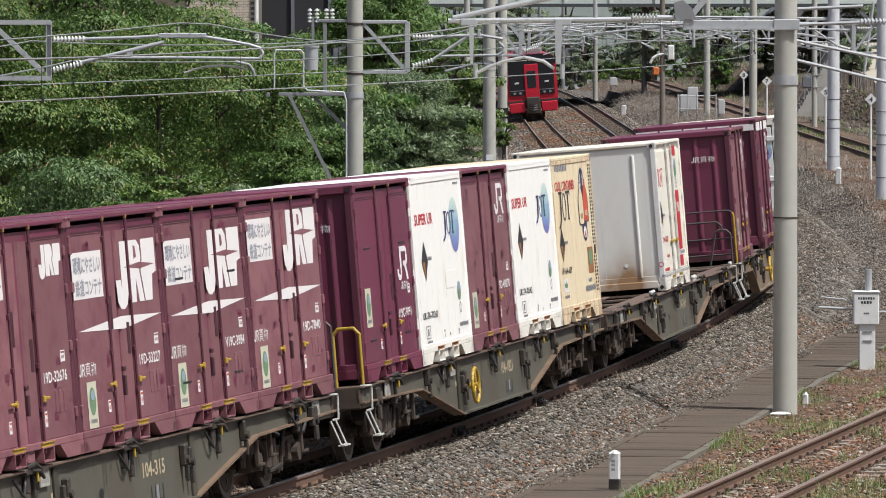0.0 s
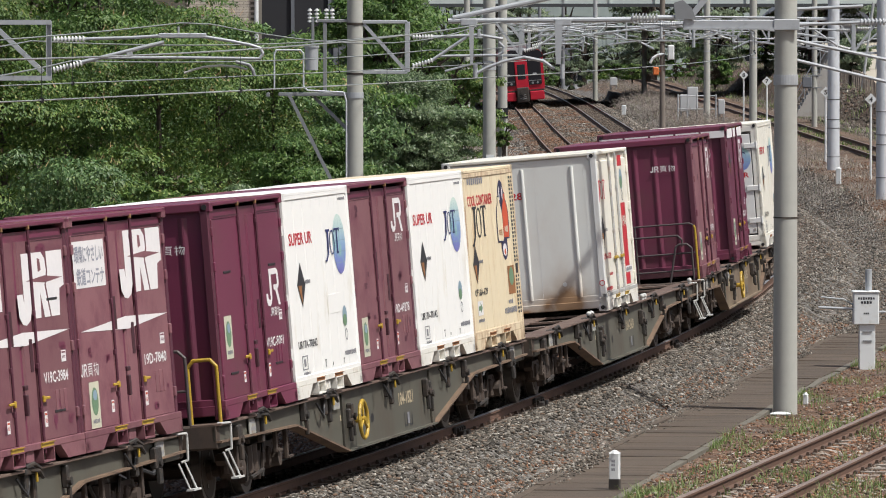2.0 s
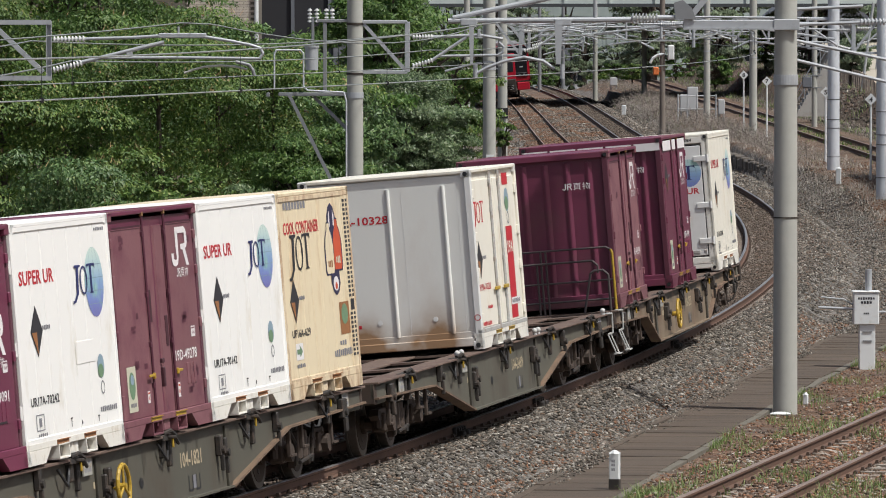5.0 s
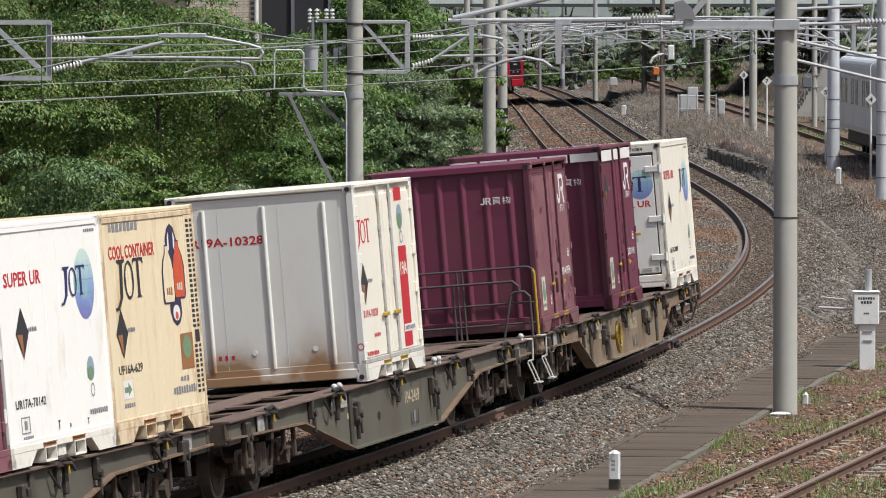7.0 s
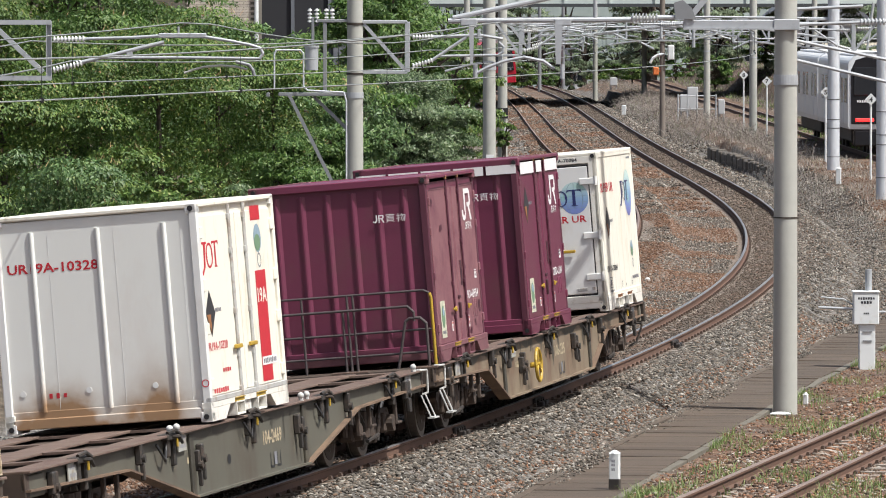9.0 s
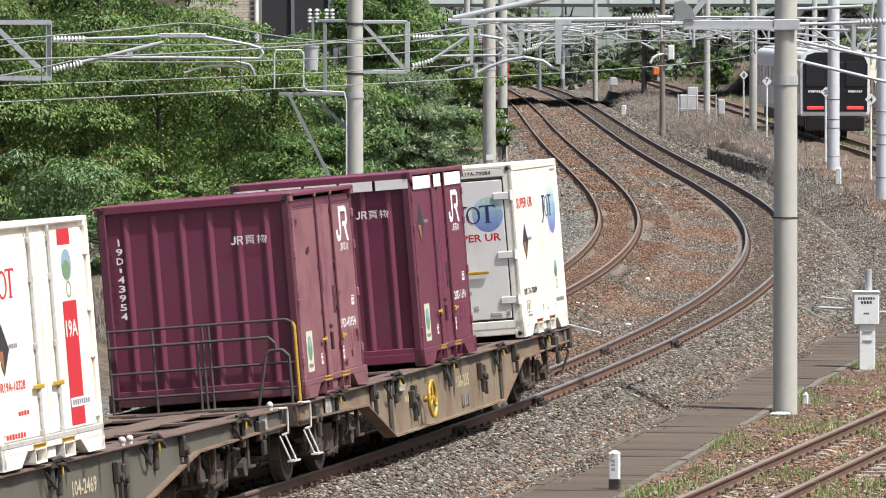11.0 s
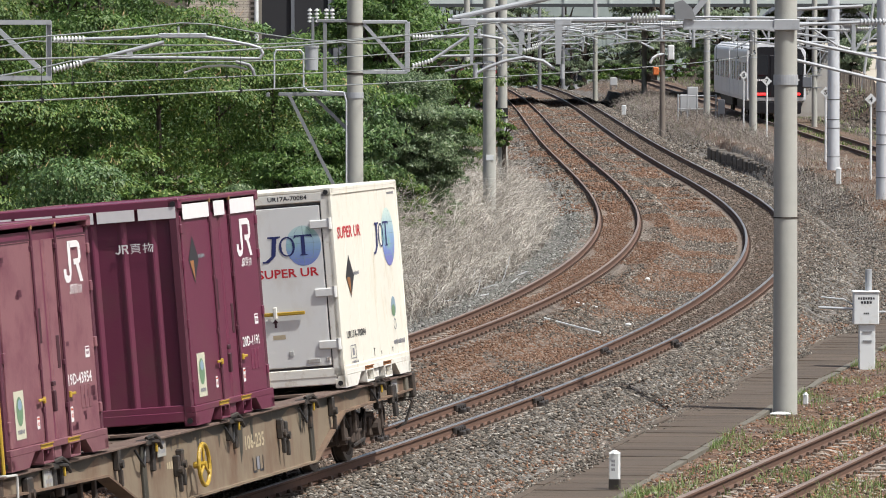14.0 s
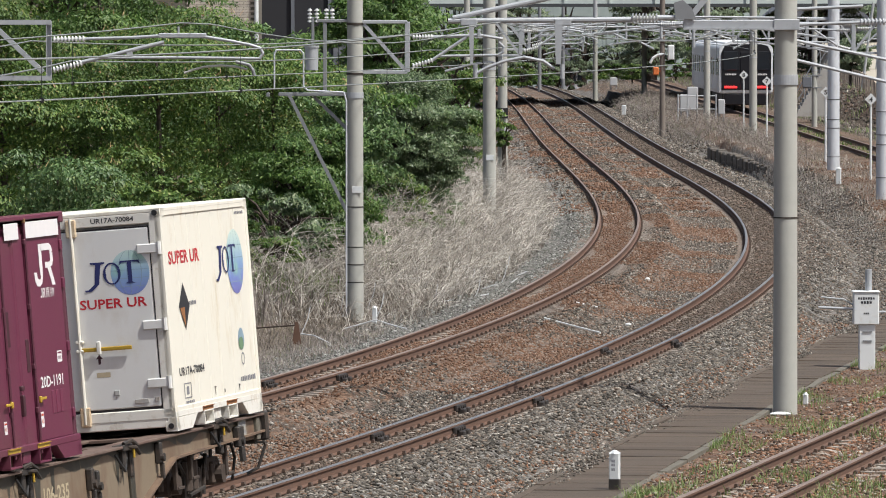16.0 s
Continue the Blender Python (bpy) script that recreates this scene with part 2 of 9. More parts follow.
def drop(y):
    """The line runs over a crest and falls away behind it."""
    return -0.025 * np.maximum(0.0, np.asarray(y, float) - 530.0)


class Line:
    def __init__(self, x, y, heading, knots, curv, length=900.0, cant=CANT, level=0.0):
        self.s = np.arange(0, length, 1.0)
        k = np.interp(self.s, knots, curv)
        self.a = heading + np.concatenate([[0], np.cumsum((k[1:] + k[:-1]) / 2)])
        mid = (self.a[1:] + self.a[:-1]) / 2
        self.x = x + np.concatenate([[0], np.cumsum(np.sin(mid))])
        self.y = y + np.concatenate([[0], np.cumsum(np.cos(mid))])
        self.cant, self.level = cant, level

    def at(self, s):
        return tuple(float(np.interp(s, self.s, q)) for q in (self.x, self.y, self.a))

    def frame_at(self, s):
        x, y, a = self.at(s)
        return self.tilt(x, y, a)

    def tilt(self, x, y, a):
        return Matrix.Translation((x, y, self.level + float(drop(y)))) @ Matrix.Rotation(-a, 4, "Z") @ Matrix.Translation((-0.565, 0, 0)) @ Matrix.Rotation(-self.cant, 4, "Y") @ Matrix.Translation((0.565, 0, 0))

    def chord(self, s, half):
        x0, y0, _ = self.at(s - half)
        x1, y1, _ = self.at(s + half)
        return self.tilt((x0 + x1) / 2, (y0 + y1) / 2, math.atan2(x1 - x0, y1 - y0))


KNOTS = (0, 40, 70, 100, 130, 160, 190, 230, 270, 320, 400, 520)
MAIN = Line(-10.361, 45.0, 0.2745, KNOTS, (-0.0024, -0.00173, -0.00179, -0.00186, -0.00144, -0.00068, 0.00002, 0.00015, 0.00005, -0.00002, -0.00016, -0.0003))
FAR = Line(-15.877, 50.0, 0.358, KNOTS, (-0.00407, -0.00316, -0.00226, -0.0016, -0.00132, -0.00047, -0.00005, 0.0001, 0.00007, -0.00004, -0.00012, -0.00028))
SIDING = Line(0.02, 60.0, 0.211, (0, 60), (0.0, 0.0), length=110.0, cant=0.0)
BRANCH = Line(16.7, 60.0, 0.0, (0, 100), (0.0, 0.0), length=780.0, cant=0.0, level=0.6)


# ---- ground: one sheet with the track beds, bank and embankment in it ----
def smooth01(t):
    t = np.clip(t, 0, 1)
    return t * t * (3 - 2 * t)


def off(line, x, y):
    """Signed distance to a track, to its right positive."""
    return (x - np.interp(y, line.y, line.x)) * np.cos(np.interp(y, line.y, line.a))


def bed(line, x, y, half=1.35, slope=0.5, depth=0.17):
    d = off(line, x, y)
    z = line.level - depth + (np.clip(d, -half, half) + 0.565) * math.sin(line.cant) - np.maximum(0, np.abs(d) - half) * slope
    inside = (y > line.y[0] - 5) & (y < line.y[-1])
    return np.where(inside, z, -9.0)


def ground_z(x, y):
    x, y = np.asarray(x, float), np.asarray(y, float)
    dl = off(FAR, x, y)
    dr = off(MAIN, x, y)
    z = np.full(np.broadcast(x, y).shape, -0.42)
    z = np.where(dl < -1.6, -0.35 + 1.1 * smooth01((-dl - 2.2) / 6.0) + 2.2 * smooth01((-dl - 9) / 25.0), z)
    near_wall = smooth01((y - 218) / 6) * smooth01((282 - y) / 6)
    z = np.where((x > 10.2) & (y > 150), np.maximum(z, -0.42 + 0.85 * smooth01((x - 10.4 - 1.5 * near_wall) / (3.0 - 2.5 * near_wall)) * smooth01((y - 150) / 60)), z)
    z = np.where((dr > 3.4) & (y < 160), np.maximum(z, -0.34), z)
    z = np.maximum(z, -0.42 + 2.4 * smooth01((x - 18.8) / 3.4) * smooth01((y - 195) / 40) * (x > 18.8))
    for line in (MAIN, FAR, SIDING, BRANCH):
        z = np.maximum(z, bed(line, x, y))
    z = np.where((dl > 0) & (dr < 0), np.maximum(z, -0.24), z)
    z = z + 0.03 * np.sin(x * 1.7 + y * 0.31) * np.sin(y * 0.23 - x * 0.9) * (np.abs(dr) > 1.4)
    return z + drop(y)


def gz(x, y):
    return float(ground_z(np.array([x]), np.array([y]))[0])


def ground_material():
    m = D.materials.new("ballast_and_earth")
    m.use_nodes = True
    n, l = m.node_tree.nodes, m.node_tree.links
    b = n["Principled BSDF"]
    geo = n.new("ShaderNodeNewGeometry")
    att = n.new("ShaderNodeAttribute")
    att.attribute_name = "zone"

    def tex(kind, s, **kw):
        t = n.new(kind)
        l.new(geo.outputs["Position"], t.inputs["Vector"])
        t.inputs["Scale"].default_value = s
        for k, v in kw.items():
            t.inputs[k].default_value = v
        return t

    def ramp(src, stops):
        r = n.new("ShaderNodeValToRGB")
        e = r.color_ramp.elements
        while len(e) < len(stops):
            e.new(0.5)
        for el, (p, c) in zip(e, stops):
            el.position, el.color = p, (*c, 1)
        l.new(src, r.inputs[0])
        return r.outputs[0]

    def mix(a, c, f):
        x = n.new("ShaderNodeMix")
        x.data_type = "RGBA"
        l.new(a, x.inputs[6]), l.new(c, x.inputs[7]), l.new(f, x.inputs[0])
        return x.outputs[2]

    stone = tex("ShaderNodeTexVoronoi", 17.0)
    hue = n.new("ShaderNodeSeparateColor")
    l.new(stone.outputs["Color"], hue.inputs[0])
    grey = ramp(hue.outputs[0], [(0.0, (0.053, 0.048, 0.042)), (0.45, (0.109, 0.100, 0.090)), (0.8, (0.165, 0.155, 0.142)), (1.0, (0.264, 0.254, 0.238))])
    rust = ramp(hue.outputs[1], [(0.0, (0.062, 0.038, 0.026)), (0.45, (0.112, 0.066, 0.043)), (0.8, (0.155, 0.098, 0.066)), (1.0, (0.225, 0.175, 0.139))])
    earth = ramp(tex("ShaderNodeTexNoise", 3.0, Detail=8.0, Roughness=0.7).outputs[0], [(0.25, (0.046, 0.036, 0.026)), (0.5, (0.096, 0.076, 0.056)), (0.75, (0.155, 0.129, 0.096))])
    zone = n.new("ShaderNodeSeparateColor")
    l.new(att.outputs["Color"], zone.inputs[0])
    patch = tex("ShaderNodeTexNoise", 0.55, Detail=6.0, Roughness=0.65)
    add = n.new("ShaderNodeMath")
    add.operation = "ADD"
    l.new(zone.outputs[0], add.inputs[0])
    l.new(patch.outputs[0], add.inputs[1])
    f = n.new("ShaderNodeMapRange")
    f.inputs["From Min"].default_value, f.inputs["From Max"].default_value = 0.78, 1.12
    l.new(add.outputs[0], f.inputs["Value"])
    col = mix(grey, rust, f.outputs[0])
    col = mix(col, earth, zone.outputs[1])
    mot = n.new("ShaderNodeMapRange")
    mot.inputs["From Min"].default_value, mot.inputs["From Max"].default_value = 0.30, 0.70
    mot.inputs["To Min"].default_value, mot.inputs["To Max"].default_value = 0.50, 1.5
    l.new(tex("ShaderNodeTexNoise", 5.5, Detail=9.0, Roughness=0.85).outputs[0], mot.inputs["Value"])
    mot2 = n.new("ShaderNodeMapRange")
    mot2.inputs["From Min"].default_value, mot2.inputs["From Max"].default_value = 0.35, 0.65
    mot2.inputs["To Min"].default_value, mot2.inputs["To Max"].default_value = 0.68, 1.38
    l.new(tex("ShaderNodeTexNoise", 0.9, Detail=5.0, Roughness=0.75).outputs[0], mot2.inputs["Value"])
    mm = n.new("ShaderNodeMath")
    mm.operation = "MULTIPLY"
    l.new(mot.outputs[0], mm.inputs[0]), l.new(mot2.outputs[0], mm.inputs[1])
    hv = n.new("ShaderNodeHueSaturation")
    l.new(mm.outputs[0], hv.inputs["Value"])
    l.new(col, hv.inputs["Color"])
    l.new(hv.outputs[0], b.inputs["Base Color"])
    b.inputs["Roughness"].default_value = 0.95
    b.inputs["Specular IOR Level"].default_value = 0.2
    bump = n.new("ShaderNodeBump")
    bump.inputs["Strength"].default_value, bump.inputs["Distance"].default_value = 0.9, 0.03
    inv = n.new("ShaderNodeMath")
    inv.operation = "SUBTRACT"
    inv.inputs[0].default_value = 1.0
    l.new(stone.outputs["Distance"], inv.inputs[1])
    l.new(inv.outputs[0], bump.inputs["Height"])
    l.new(bump.outputs[0], b.inputs["Normal"])
    return m


M["ground"] = ground_material()


def zone_of(x, y):
    """Red: how rusty the stones are; green: how much bare earth."""
    dr, dl, dsd, db = off(MAIN, x, y), off(FAR, x, y), off(SIDING, x, y), off(BRANCH, x, y)
    rusty = np.full(x.shape, 0.28)
    rusty = np.where((dr < -1.2) & (dl > 1.5), 0.50, rusty)
    rusty = np.where(np.abs(dl) < 1.5, 0.62, rusty)
    rusty = np.where((dl < -1.2), 0.12, rusty)
    rusty = np.where((np.abs(dr) < 1.3), 0.52, rusty)
    rusty = np.where((dr > 1.3) & (dr < 2.0) & (y < 170), 0.22, rusty)
    rusty = np.where((dr > 3.2), 0.58, rusty)
    earth = np.zeros_like(x)
    earth = np.maximum(earth, smooth01((-dl - 2.4) / 1.0))
    earth = np.maximum(earth, 0.75 * smooth01((dr - 3.2) / 2.5) * (y > 118))
    earth = np.where(np.abs(dsd) < 2.2, np.minimum(earth, 0.1), earth)
    earth = np.where(np.abs(db) < 2.0, np.minimum(earth, 0.25), earth)
    return rusty, earth


def build_ground():
    xs = np.unique(np.concatenate([np.linspace(-900, -60, 15), np.linspace(-60, -14, 24), np.arange(-14, 24, 0.25), np.linspace(24, 60, 19), np.linspace(60, 900, 15)]))
    ys = np.unique(np.concatenate([np.linspace(-900, -60, 9)[:-1], np.linspace(-60, 50, 23), np.arange(50, 170, 0.5), np.arange(170, 620, 1.5), np.linspace(620, 1200, 20), np.linspace(1200, 3500, 10)]))
    gx, gy = np.meshgrid(xs, ys)
    z = ground_z(gx, gy)
    nx, ny = len(xs), len(ys)
    v = np.stack([gx.ravel(), gy.ravel(), z.ravel()], 1)
    i = np.arange(nx * ny).reshape(ny, nx)
    fc = np.stack([i[:-1, :-1].ravel(), i[:-1, 1:].ravel(), i[1:, 1:].ravel(), i[1:, :-1].ravel()], 1)
    me = D.meshes.new("ground")
    me.from_pydata(v.tolist(), [], fc.tolist())
    me.materials.append(M["ground"])
    r, e = zone_of(gx.ravel(), gy.ravel())
    ca = me.color_attributes.new("zone", "FLOAT_COLOR", "POINT")
    ca.data.foreach_set("color", np.stack([r, e, np.zeros_like(r), np.ones_like(r)], 1).ravel())
    for p in me.polygons:
        p.use_smooth = True
    return tagged(new("ground", me), "grey and rust-stained ballast with dry earth", "ground", kind="structure")


build_ground()


def rock_mesh(fine=True):
    """A few lumpy stone shapes to scatter."""
    shapes = []
    rng = np.random.default_rng(5)
    for _ in range(6):
        bm = bmesh.new()
        if fine:
            bmesh.ops.create_icosphere(bm, subdivisions=1, radius=1.0)
        else:
            bmesh.ops.create_uvsphere(bm, u_segments=4, v_segments=2, radius=1.0)
        co = np.array([v.co[:] for v in bm.verts])
        bm.verts.ensure_lookup_table()
        fc = np.array([[v.index for v in f.verts] for f in bm.faces])
        bm.free()
        co = co * (0.42 + 1.05 * rng.random((len(co), 1))) * np.array([1.0, 0.72, 0.55])
        shapes.append((co, fc))
    return shapes


def stone_material(name, stops):
    m = D.materials.new(name)
    m.use_nodes = True
    n, l = m.node_tree.nodes, m.node_tree.links
    b = n["Principled BSDF"]
    g = n.new("ShaderNodeNewGeometry")
    r = n.new("ShaderNodeValToRGB")
    e = r.color_ramp.elements
    while len(e) < len(stops):
        e.new(0.5)
    for el, (p, c) in zip(e, stops):
        el.position, el.color = p, (*c, 1)
    l.new(g.outputs["Random Per Island"], r.inputs[0])
    l.new(r.outputs[0], b.inputs["Base Color"])
    b.inputs["Roughness"].default_value = 0.9
    b.inputs["Specular IOR Level"].default_value = 0.25
    return m


GREY_STONE = stone_material("grey_ballast_stone", [(0.0, (0.038, 0.034, 0.029)), (0.4, (0.102, 0.090, 0.076)), (0.68, (0.165, 0.147, 0.125)), (0.80, (0.137, 0.088, 0.060)), (0.9, (0.225, 0.203, 0.172)), (1.0, (0.38, 0.355, 0.315))])
RUST_STONE = stone_material("rusty_ballast_stone", [(0.0, (0.085, 0.050, 0.033)), (0.45, (0.150, 0.084, 0.053)), (0.75, (0.195, 0.112, 0.072)), (0.9, (0.205, 0.150, 0.115)), (1.0, (0.270, 0.235, 0.20))])


PALE_STONE = stone_material("pale_ballast_stone", [(0.0, (0.085, 0.085, 0.075)), (0.4, (0.16, 0.16, 0.145)), (0.8, (0.235, 0.235, 0.215)), (1.0, (0.40, 0.40, 0.37))])
MIXED_STONE = stone_material("mixed_brown_stone", [(0.0, (0.045, 0.034, 0.026)), (0.3, (0.115, 0.075, 0.052)), (0.55, (0.24, 0.118, 0.068)), (0.75, (0.20, 0.125, 0.088)), (0.92, (0.26, 0.225, 0.185)), (1.0, (0.45, 0.42, 0.375))])
DARK_STONE = stone_material("grimy_ballast_stone", [(0.0, (0.055, 0.042, 0.033)), (0.5, (0.098, 0.077, 0.060)), (0.85, (0.135, 0.108, 0.086)), (1.0, (0.20, 0.175, 0.148))])


def scatter_stones(name, x, y, size, material, label, seed, fine=True, lift=0.0):
    rng = np.random.default_rng(seed)
    shapes = rock_mesh(fine)
    z = ground_z(x, y) + lift
    V, F, base = [], [], 0
    which = rng.integers(0, len(shapes), len(x))
    for k, (co, fc) in enumerate(shapes):
        sel = np.nonzero(which == k)[0]
        if not len(sel):
            continue
        a = rng.random(len(sel)) * 6.283
        tl = (rng.random(len(sel)) - 0.5) * 1.2
        s = size[sel]
        c, sn = np.cos(a), np.sin(a)
        p = co[None] * s[:, None, None]
        px, py, pz = p[..., 0], p[..., 1], p[..., 2]
        py, pz = py * np.cos(tl)[:, None] - pz * np.sin(tl)[:, None], py * np.sin(tl)[:, None] + pz * np.cos(tl)[:, None]
        qx, qy = px * c[:, None] - py * sn[:, None], px * sn[:, None] + py * c[:, None]
        vv = np.stack([qx + x[sel][:, None], qy + y[sel][:, None], pz + (z[sel] + s * 0.18)[:, None]], -1).reshape(-1, 3)
        ff = (fc[None] + (np.arange(len(sel)) * len(co))[:, None, None]).reshape(-1, 3) + base
        V.append(vv), F.append(ff)
        base += len(vv)
    V, F = np.concatenate(V), np.concatenate(F)
    me = D.meshes.new(name)
    me.vertices.add(len(V))
    me.vertices.foreach_set("co", V.ravel())
    me.loops.add(F.size)
    me.loops.foreach_set("vertex_index", F.ravel().astype(np.int32))
    me.polygons.add(len(F))
    me.polygons.foreach_set("loop_start", np.arange(0, F.size, 3, dtype=np.int32))
    me.update(calc_edges=True)
    me.materials.append(material)
    return tagged(new(name, me), label, "ballast", kind="stuff")


def track_points(line, s0, s1, d0, d1, n, rng):
    s = s0 + (s1 - s0) * rng.random(n)
    d = d0 + (d1 - d0) * rng.random(n)
    x, y, a = np.interp(s, line.s, line.x), np.interp(s, line.s, line.y), np.interp(s, line.s, line.a)
    return x + d * np.cos(a), y - d * np.sin(a)


def patchy_stone(x, y):
    return np.sin(x * 1.3 + y * 0.17) + np.sin(y * 0.31 - x * 0.5) + 0.7 * np.sin(y * 0.83 + x) > 0.0


def ballast():
    rng = np.random.default_rng(11)
    x, y = track_points(MAIN, 22, 84, 0.75, 2.5, 30000, rng)
    scatter_stones("ballast_shoulder", x, y, 0.016 + 0.030 * rng.random(len(x)) ** 1.4, GREY_STONE, "loose grey ballast stones on the shoulder", 1)
    x, y = track_points(MAIN, 22, 84, 1.75, 2.75, 6000, rng)
    scatter_stones("brown_shoulder_stones", x, y, 0.016 + 0.030 * rng.random(len(x)) ** 1.4, MIXED_STONE, "brown stones at the foot of the shoulder", 21, False, 0.01)
    x, y = track_points(MAIN, 84, 190, 0.75, 3.6, 26000, rng)
    scatter_stones("ballast_outer_curve", x, y, 0.024 + 0.034 * rng.random(len(x)), GREY_STONE, "grey ballast stones along the outer curve", 5, False)
    x, y = track_points(MAIN, 30, 150, -2.6, -0.8, 28000, rng)
    z1 = (np.sin(x * 0.9 + y * 0.35) + np.sin(y * 0.21) > 0.1)
    scatter_stones("ballast_between", x[z1], y[z1], 0.022 + 0.028 * rng.random(z1.sum()), GREY_STONE, "grey ballast stones between the tracks", 2, False)
    scatter_stones("rusty_ballast_between", x[~z1], y[~z1], 0.022 + 0.028 * rng.random((~z1).sum()), RUST_STONE, "rust-brown ballast stones between the tracks", 3, False)
    x, y = track_points(MAIN, 24, 150, -0.5, 0.5, 11000, rng)
    scatter_stones("ballast_in_main_track", x, y, 0.020 + 0.026 * rng.random(len(x)), DARK_STONE, "brown ballast stones between the main rails", 6, False)
    x, y = track_points(FAR, 30, 150, -0.5, 0.5, 11000, rng)
    scatter_stones("ballast_in_far_track", x, y, 0.020 + 0.026 * rng.random(len(x)), RUST_STONE, "rust-brown ballast stones between the outer rails", 7, False)
    x, y = track_points(FAR, 30, 190, -2.6, -0.75, 18000, rng)
    scatter_stones("ballast_far_shoulder", x, y, 0.022 + 0.030 * rng.random(len(x)), PALE_STONE, "pale grey ballast stones beside the bank", 8, False)
    x, y = track_points(FAR, 30, 200, 0.7, 2.8, 22000, rng)
    k = patchy_stone(x, y)
    scatter_stones("rusty_ballast_beside_far_track", x[k], y[k], 0.022 + 0.030 * rng.random(k.sum()), RUST_STONE, "rust-brown ballast stones beside the outer rails", 15, False)
    scatter_stones("ballast_beside_far_track", x[~k], y[~k], 0.022 + 0.030 * rng.random((~k).sum()), GREY_STONE, "grey ballast stones beside the outer rails", 16, False)
    for line, nm in ((MAIN, "main"), (FAR, "outer")):
        x, y = track_points(line, 140, 480, -0.52, 0.52, 9000, rng)
        scatter_stones("ballast_in_distant_track", x, y, 0.034 + 0.036 * rng.random(len(x)), DARK_STONE if line is MAIN else RUST_STONE, "brown ballast between the distant %s rails" % nm, 17, False)
        x, y = track_points(line, 140, 480, 0.66, 1.5, 6000, rng)
        scatter_stones("ballast_beside_distant_track", x, y, 0.034 + 0.036 * rng.random(len(x)), GREY_STONE, "grey ballast beside the distant %s rails" % nm, 18, False)
    x, y = track_points(MAIN, 150, 420, -6.6, -0.8, 16000, rng)
    k = patchy_stone(x, y)
    scatter_stones("ballast_far_between_rusty", x[k], y[k], 0.05 + 0.05 * rng.random(k.sum()), RUST_STONE, "rust-brown ballast in the distance", 9, False)
    scatter_stones("ballast_far_between_grey", x[~k], y[~k], 0.05 + 0.05 * rng.random((~k).sum()), GREY_STONE, "grey ballast in the distance", 10, False)
    x, y = track_points(MAIN, 190, 420, 0.8, 3.0, 9000, rng)
    scatter_stones("ballast_far_outer", x, y, 0.05 + 0.05 * rng.random(len(x)), GREY_STONE, "grey ballast along the distant track", 12, False)
    x, y = track_points(MAIN, 100, 190, 3.4, 9.0, 9000, rng)
    scatter_stones("loose_stones", x, y, 0.025 + 0.04 * rng.random(len(x)), RUST_STONE, "scattered brown stones on the open ground", 13, False)
    # stones spilled over the walkway's edges and lying on the verge behind it
    y = 70 + 58 * rng.random(7000)
    xw = 1.82 + (y - 81.5) * 0.1587 + 0.0004 * np.maximum(0, y - 100) ** 2
    x = xw - 0.78 + 0.42 * rng.random(7000) ** 2.2
    scatter_stones("spilled_ballast", x, y, 0.016 + 0.024 * rng.random(7000), GREY_STONE, "ballast stones spilled on the walkway edge", 19, False, 0.10)
    y = 74 + 70 * rng.random(15000)
    xw = 1.82 + (y - 81.5) * 0.1587 + 0.0004 * np.maximum(0, y - 100) ** 2
    x = xw + 0.62 + 3.2 * rng.random(15000)
    scatter_stones("verge_stones", x, y, 0.012 + 0.026 * rng.random(15000) ** 1.3, MIXED_STONE, "brown stones on the verge behind the walkway", 20, False)
    x, y = track_points(SIDING, 8, 60, -2.1, 1.6, 27000, rng)
    keep = (np.abs(off(MAIN, x, y)) > 3.5)
    x, y = x[keep], y[keep]
    scatter_stones("siding_ballast", x, y, 0.014 + 0.030 * rng.random(len(x)) ** 1.3, MIXED_STONE, "reddish brown ballast stones round the siding", 4)


ballast()


# ---- rails and sleepers ----
RAIL = [(-0.0625, -0.153), (0.0625, -0.153), (0.0625, -0.142), (0.012, -0.125), (0.010, -0.050), (0.032, -0.038), (0.0325, -0.012), (0.024, 0.0), (-0.024, 0.0), (-0.0325, -0.012), (-0.032, -0.038), (-0.010, -0.050), (-0.012, -0.125), (-0.0625, -0.142)]


def sweep_rail(name, line, s0, s1, lat, head, parent, label):
    st = np.arange(s0, s1, 1.5)
    V, F, mi = [], [], []
    k = len(RAIL)
    for i, s in enumerate(st):
        m = line.frame_at(s)
        V += [tuple(m @ Vector((lat + p[0], 0, p[1]))) for p in RAIL]
        if i:
            for j in range(k):
                a, b = (i - 1) * k + j, (i - 1) * k + (j + 1) % k
                F.append((a, b, b + k, a + k))
                mi.append(1 if j in (6, 7, 8) else 0)
    me = D.meshes.new(name)
    me.from_pydata(V, [], F)
    me.materials.append(M["rail_rust"]), me.materials.append(head)
    me.polygons.foreach_set("material_index", mi)
    ob = new(name, me)
    ob.parent = parent
    return tagged(ob, label)


def sleeper_mesh():
    bm = bmesh.new()
    prism(bm, [(-1.0, -0.30), (1.0, -0.30), (1.0, -0.16), (0.40, -0.155), (0.25, -0.185), (-0.25, -0.185), (-0.40, -0.155), (-1.0, -0.16)], "y", -0.11, 0.11)
    me = D.meshes.new("sleeper")
    bm.to_mesh(me)
    bm.free()
    me.materials.append(M["sleeper"])
    return me


SLEEPER = sleeper_mesh()


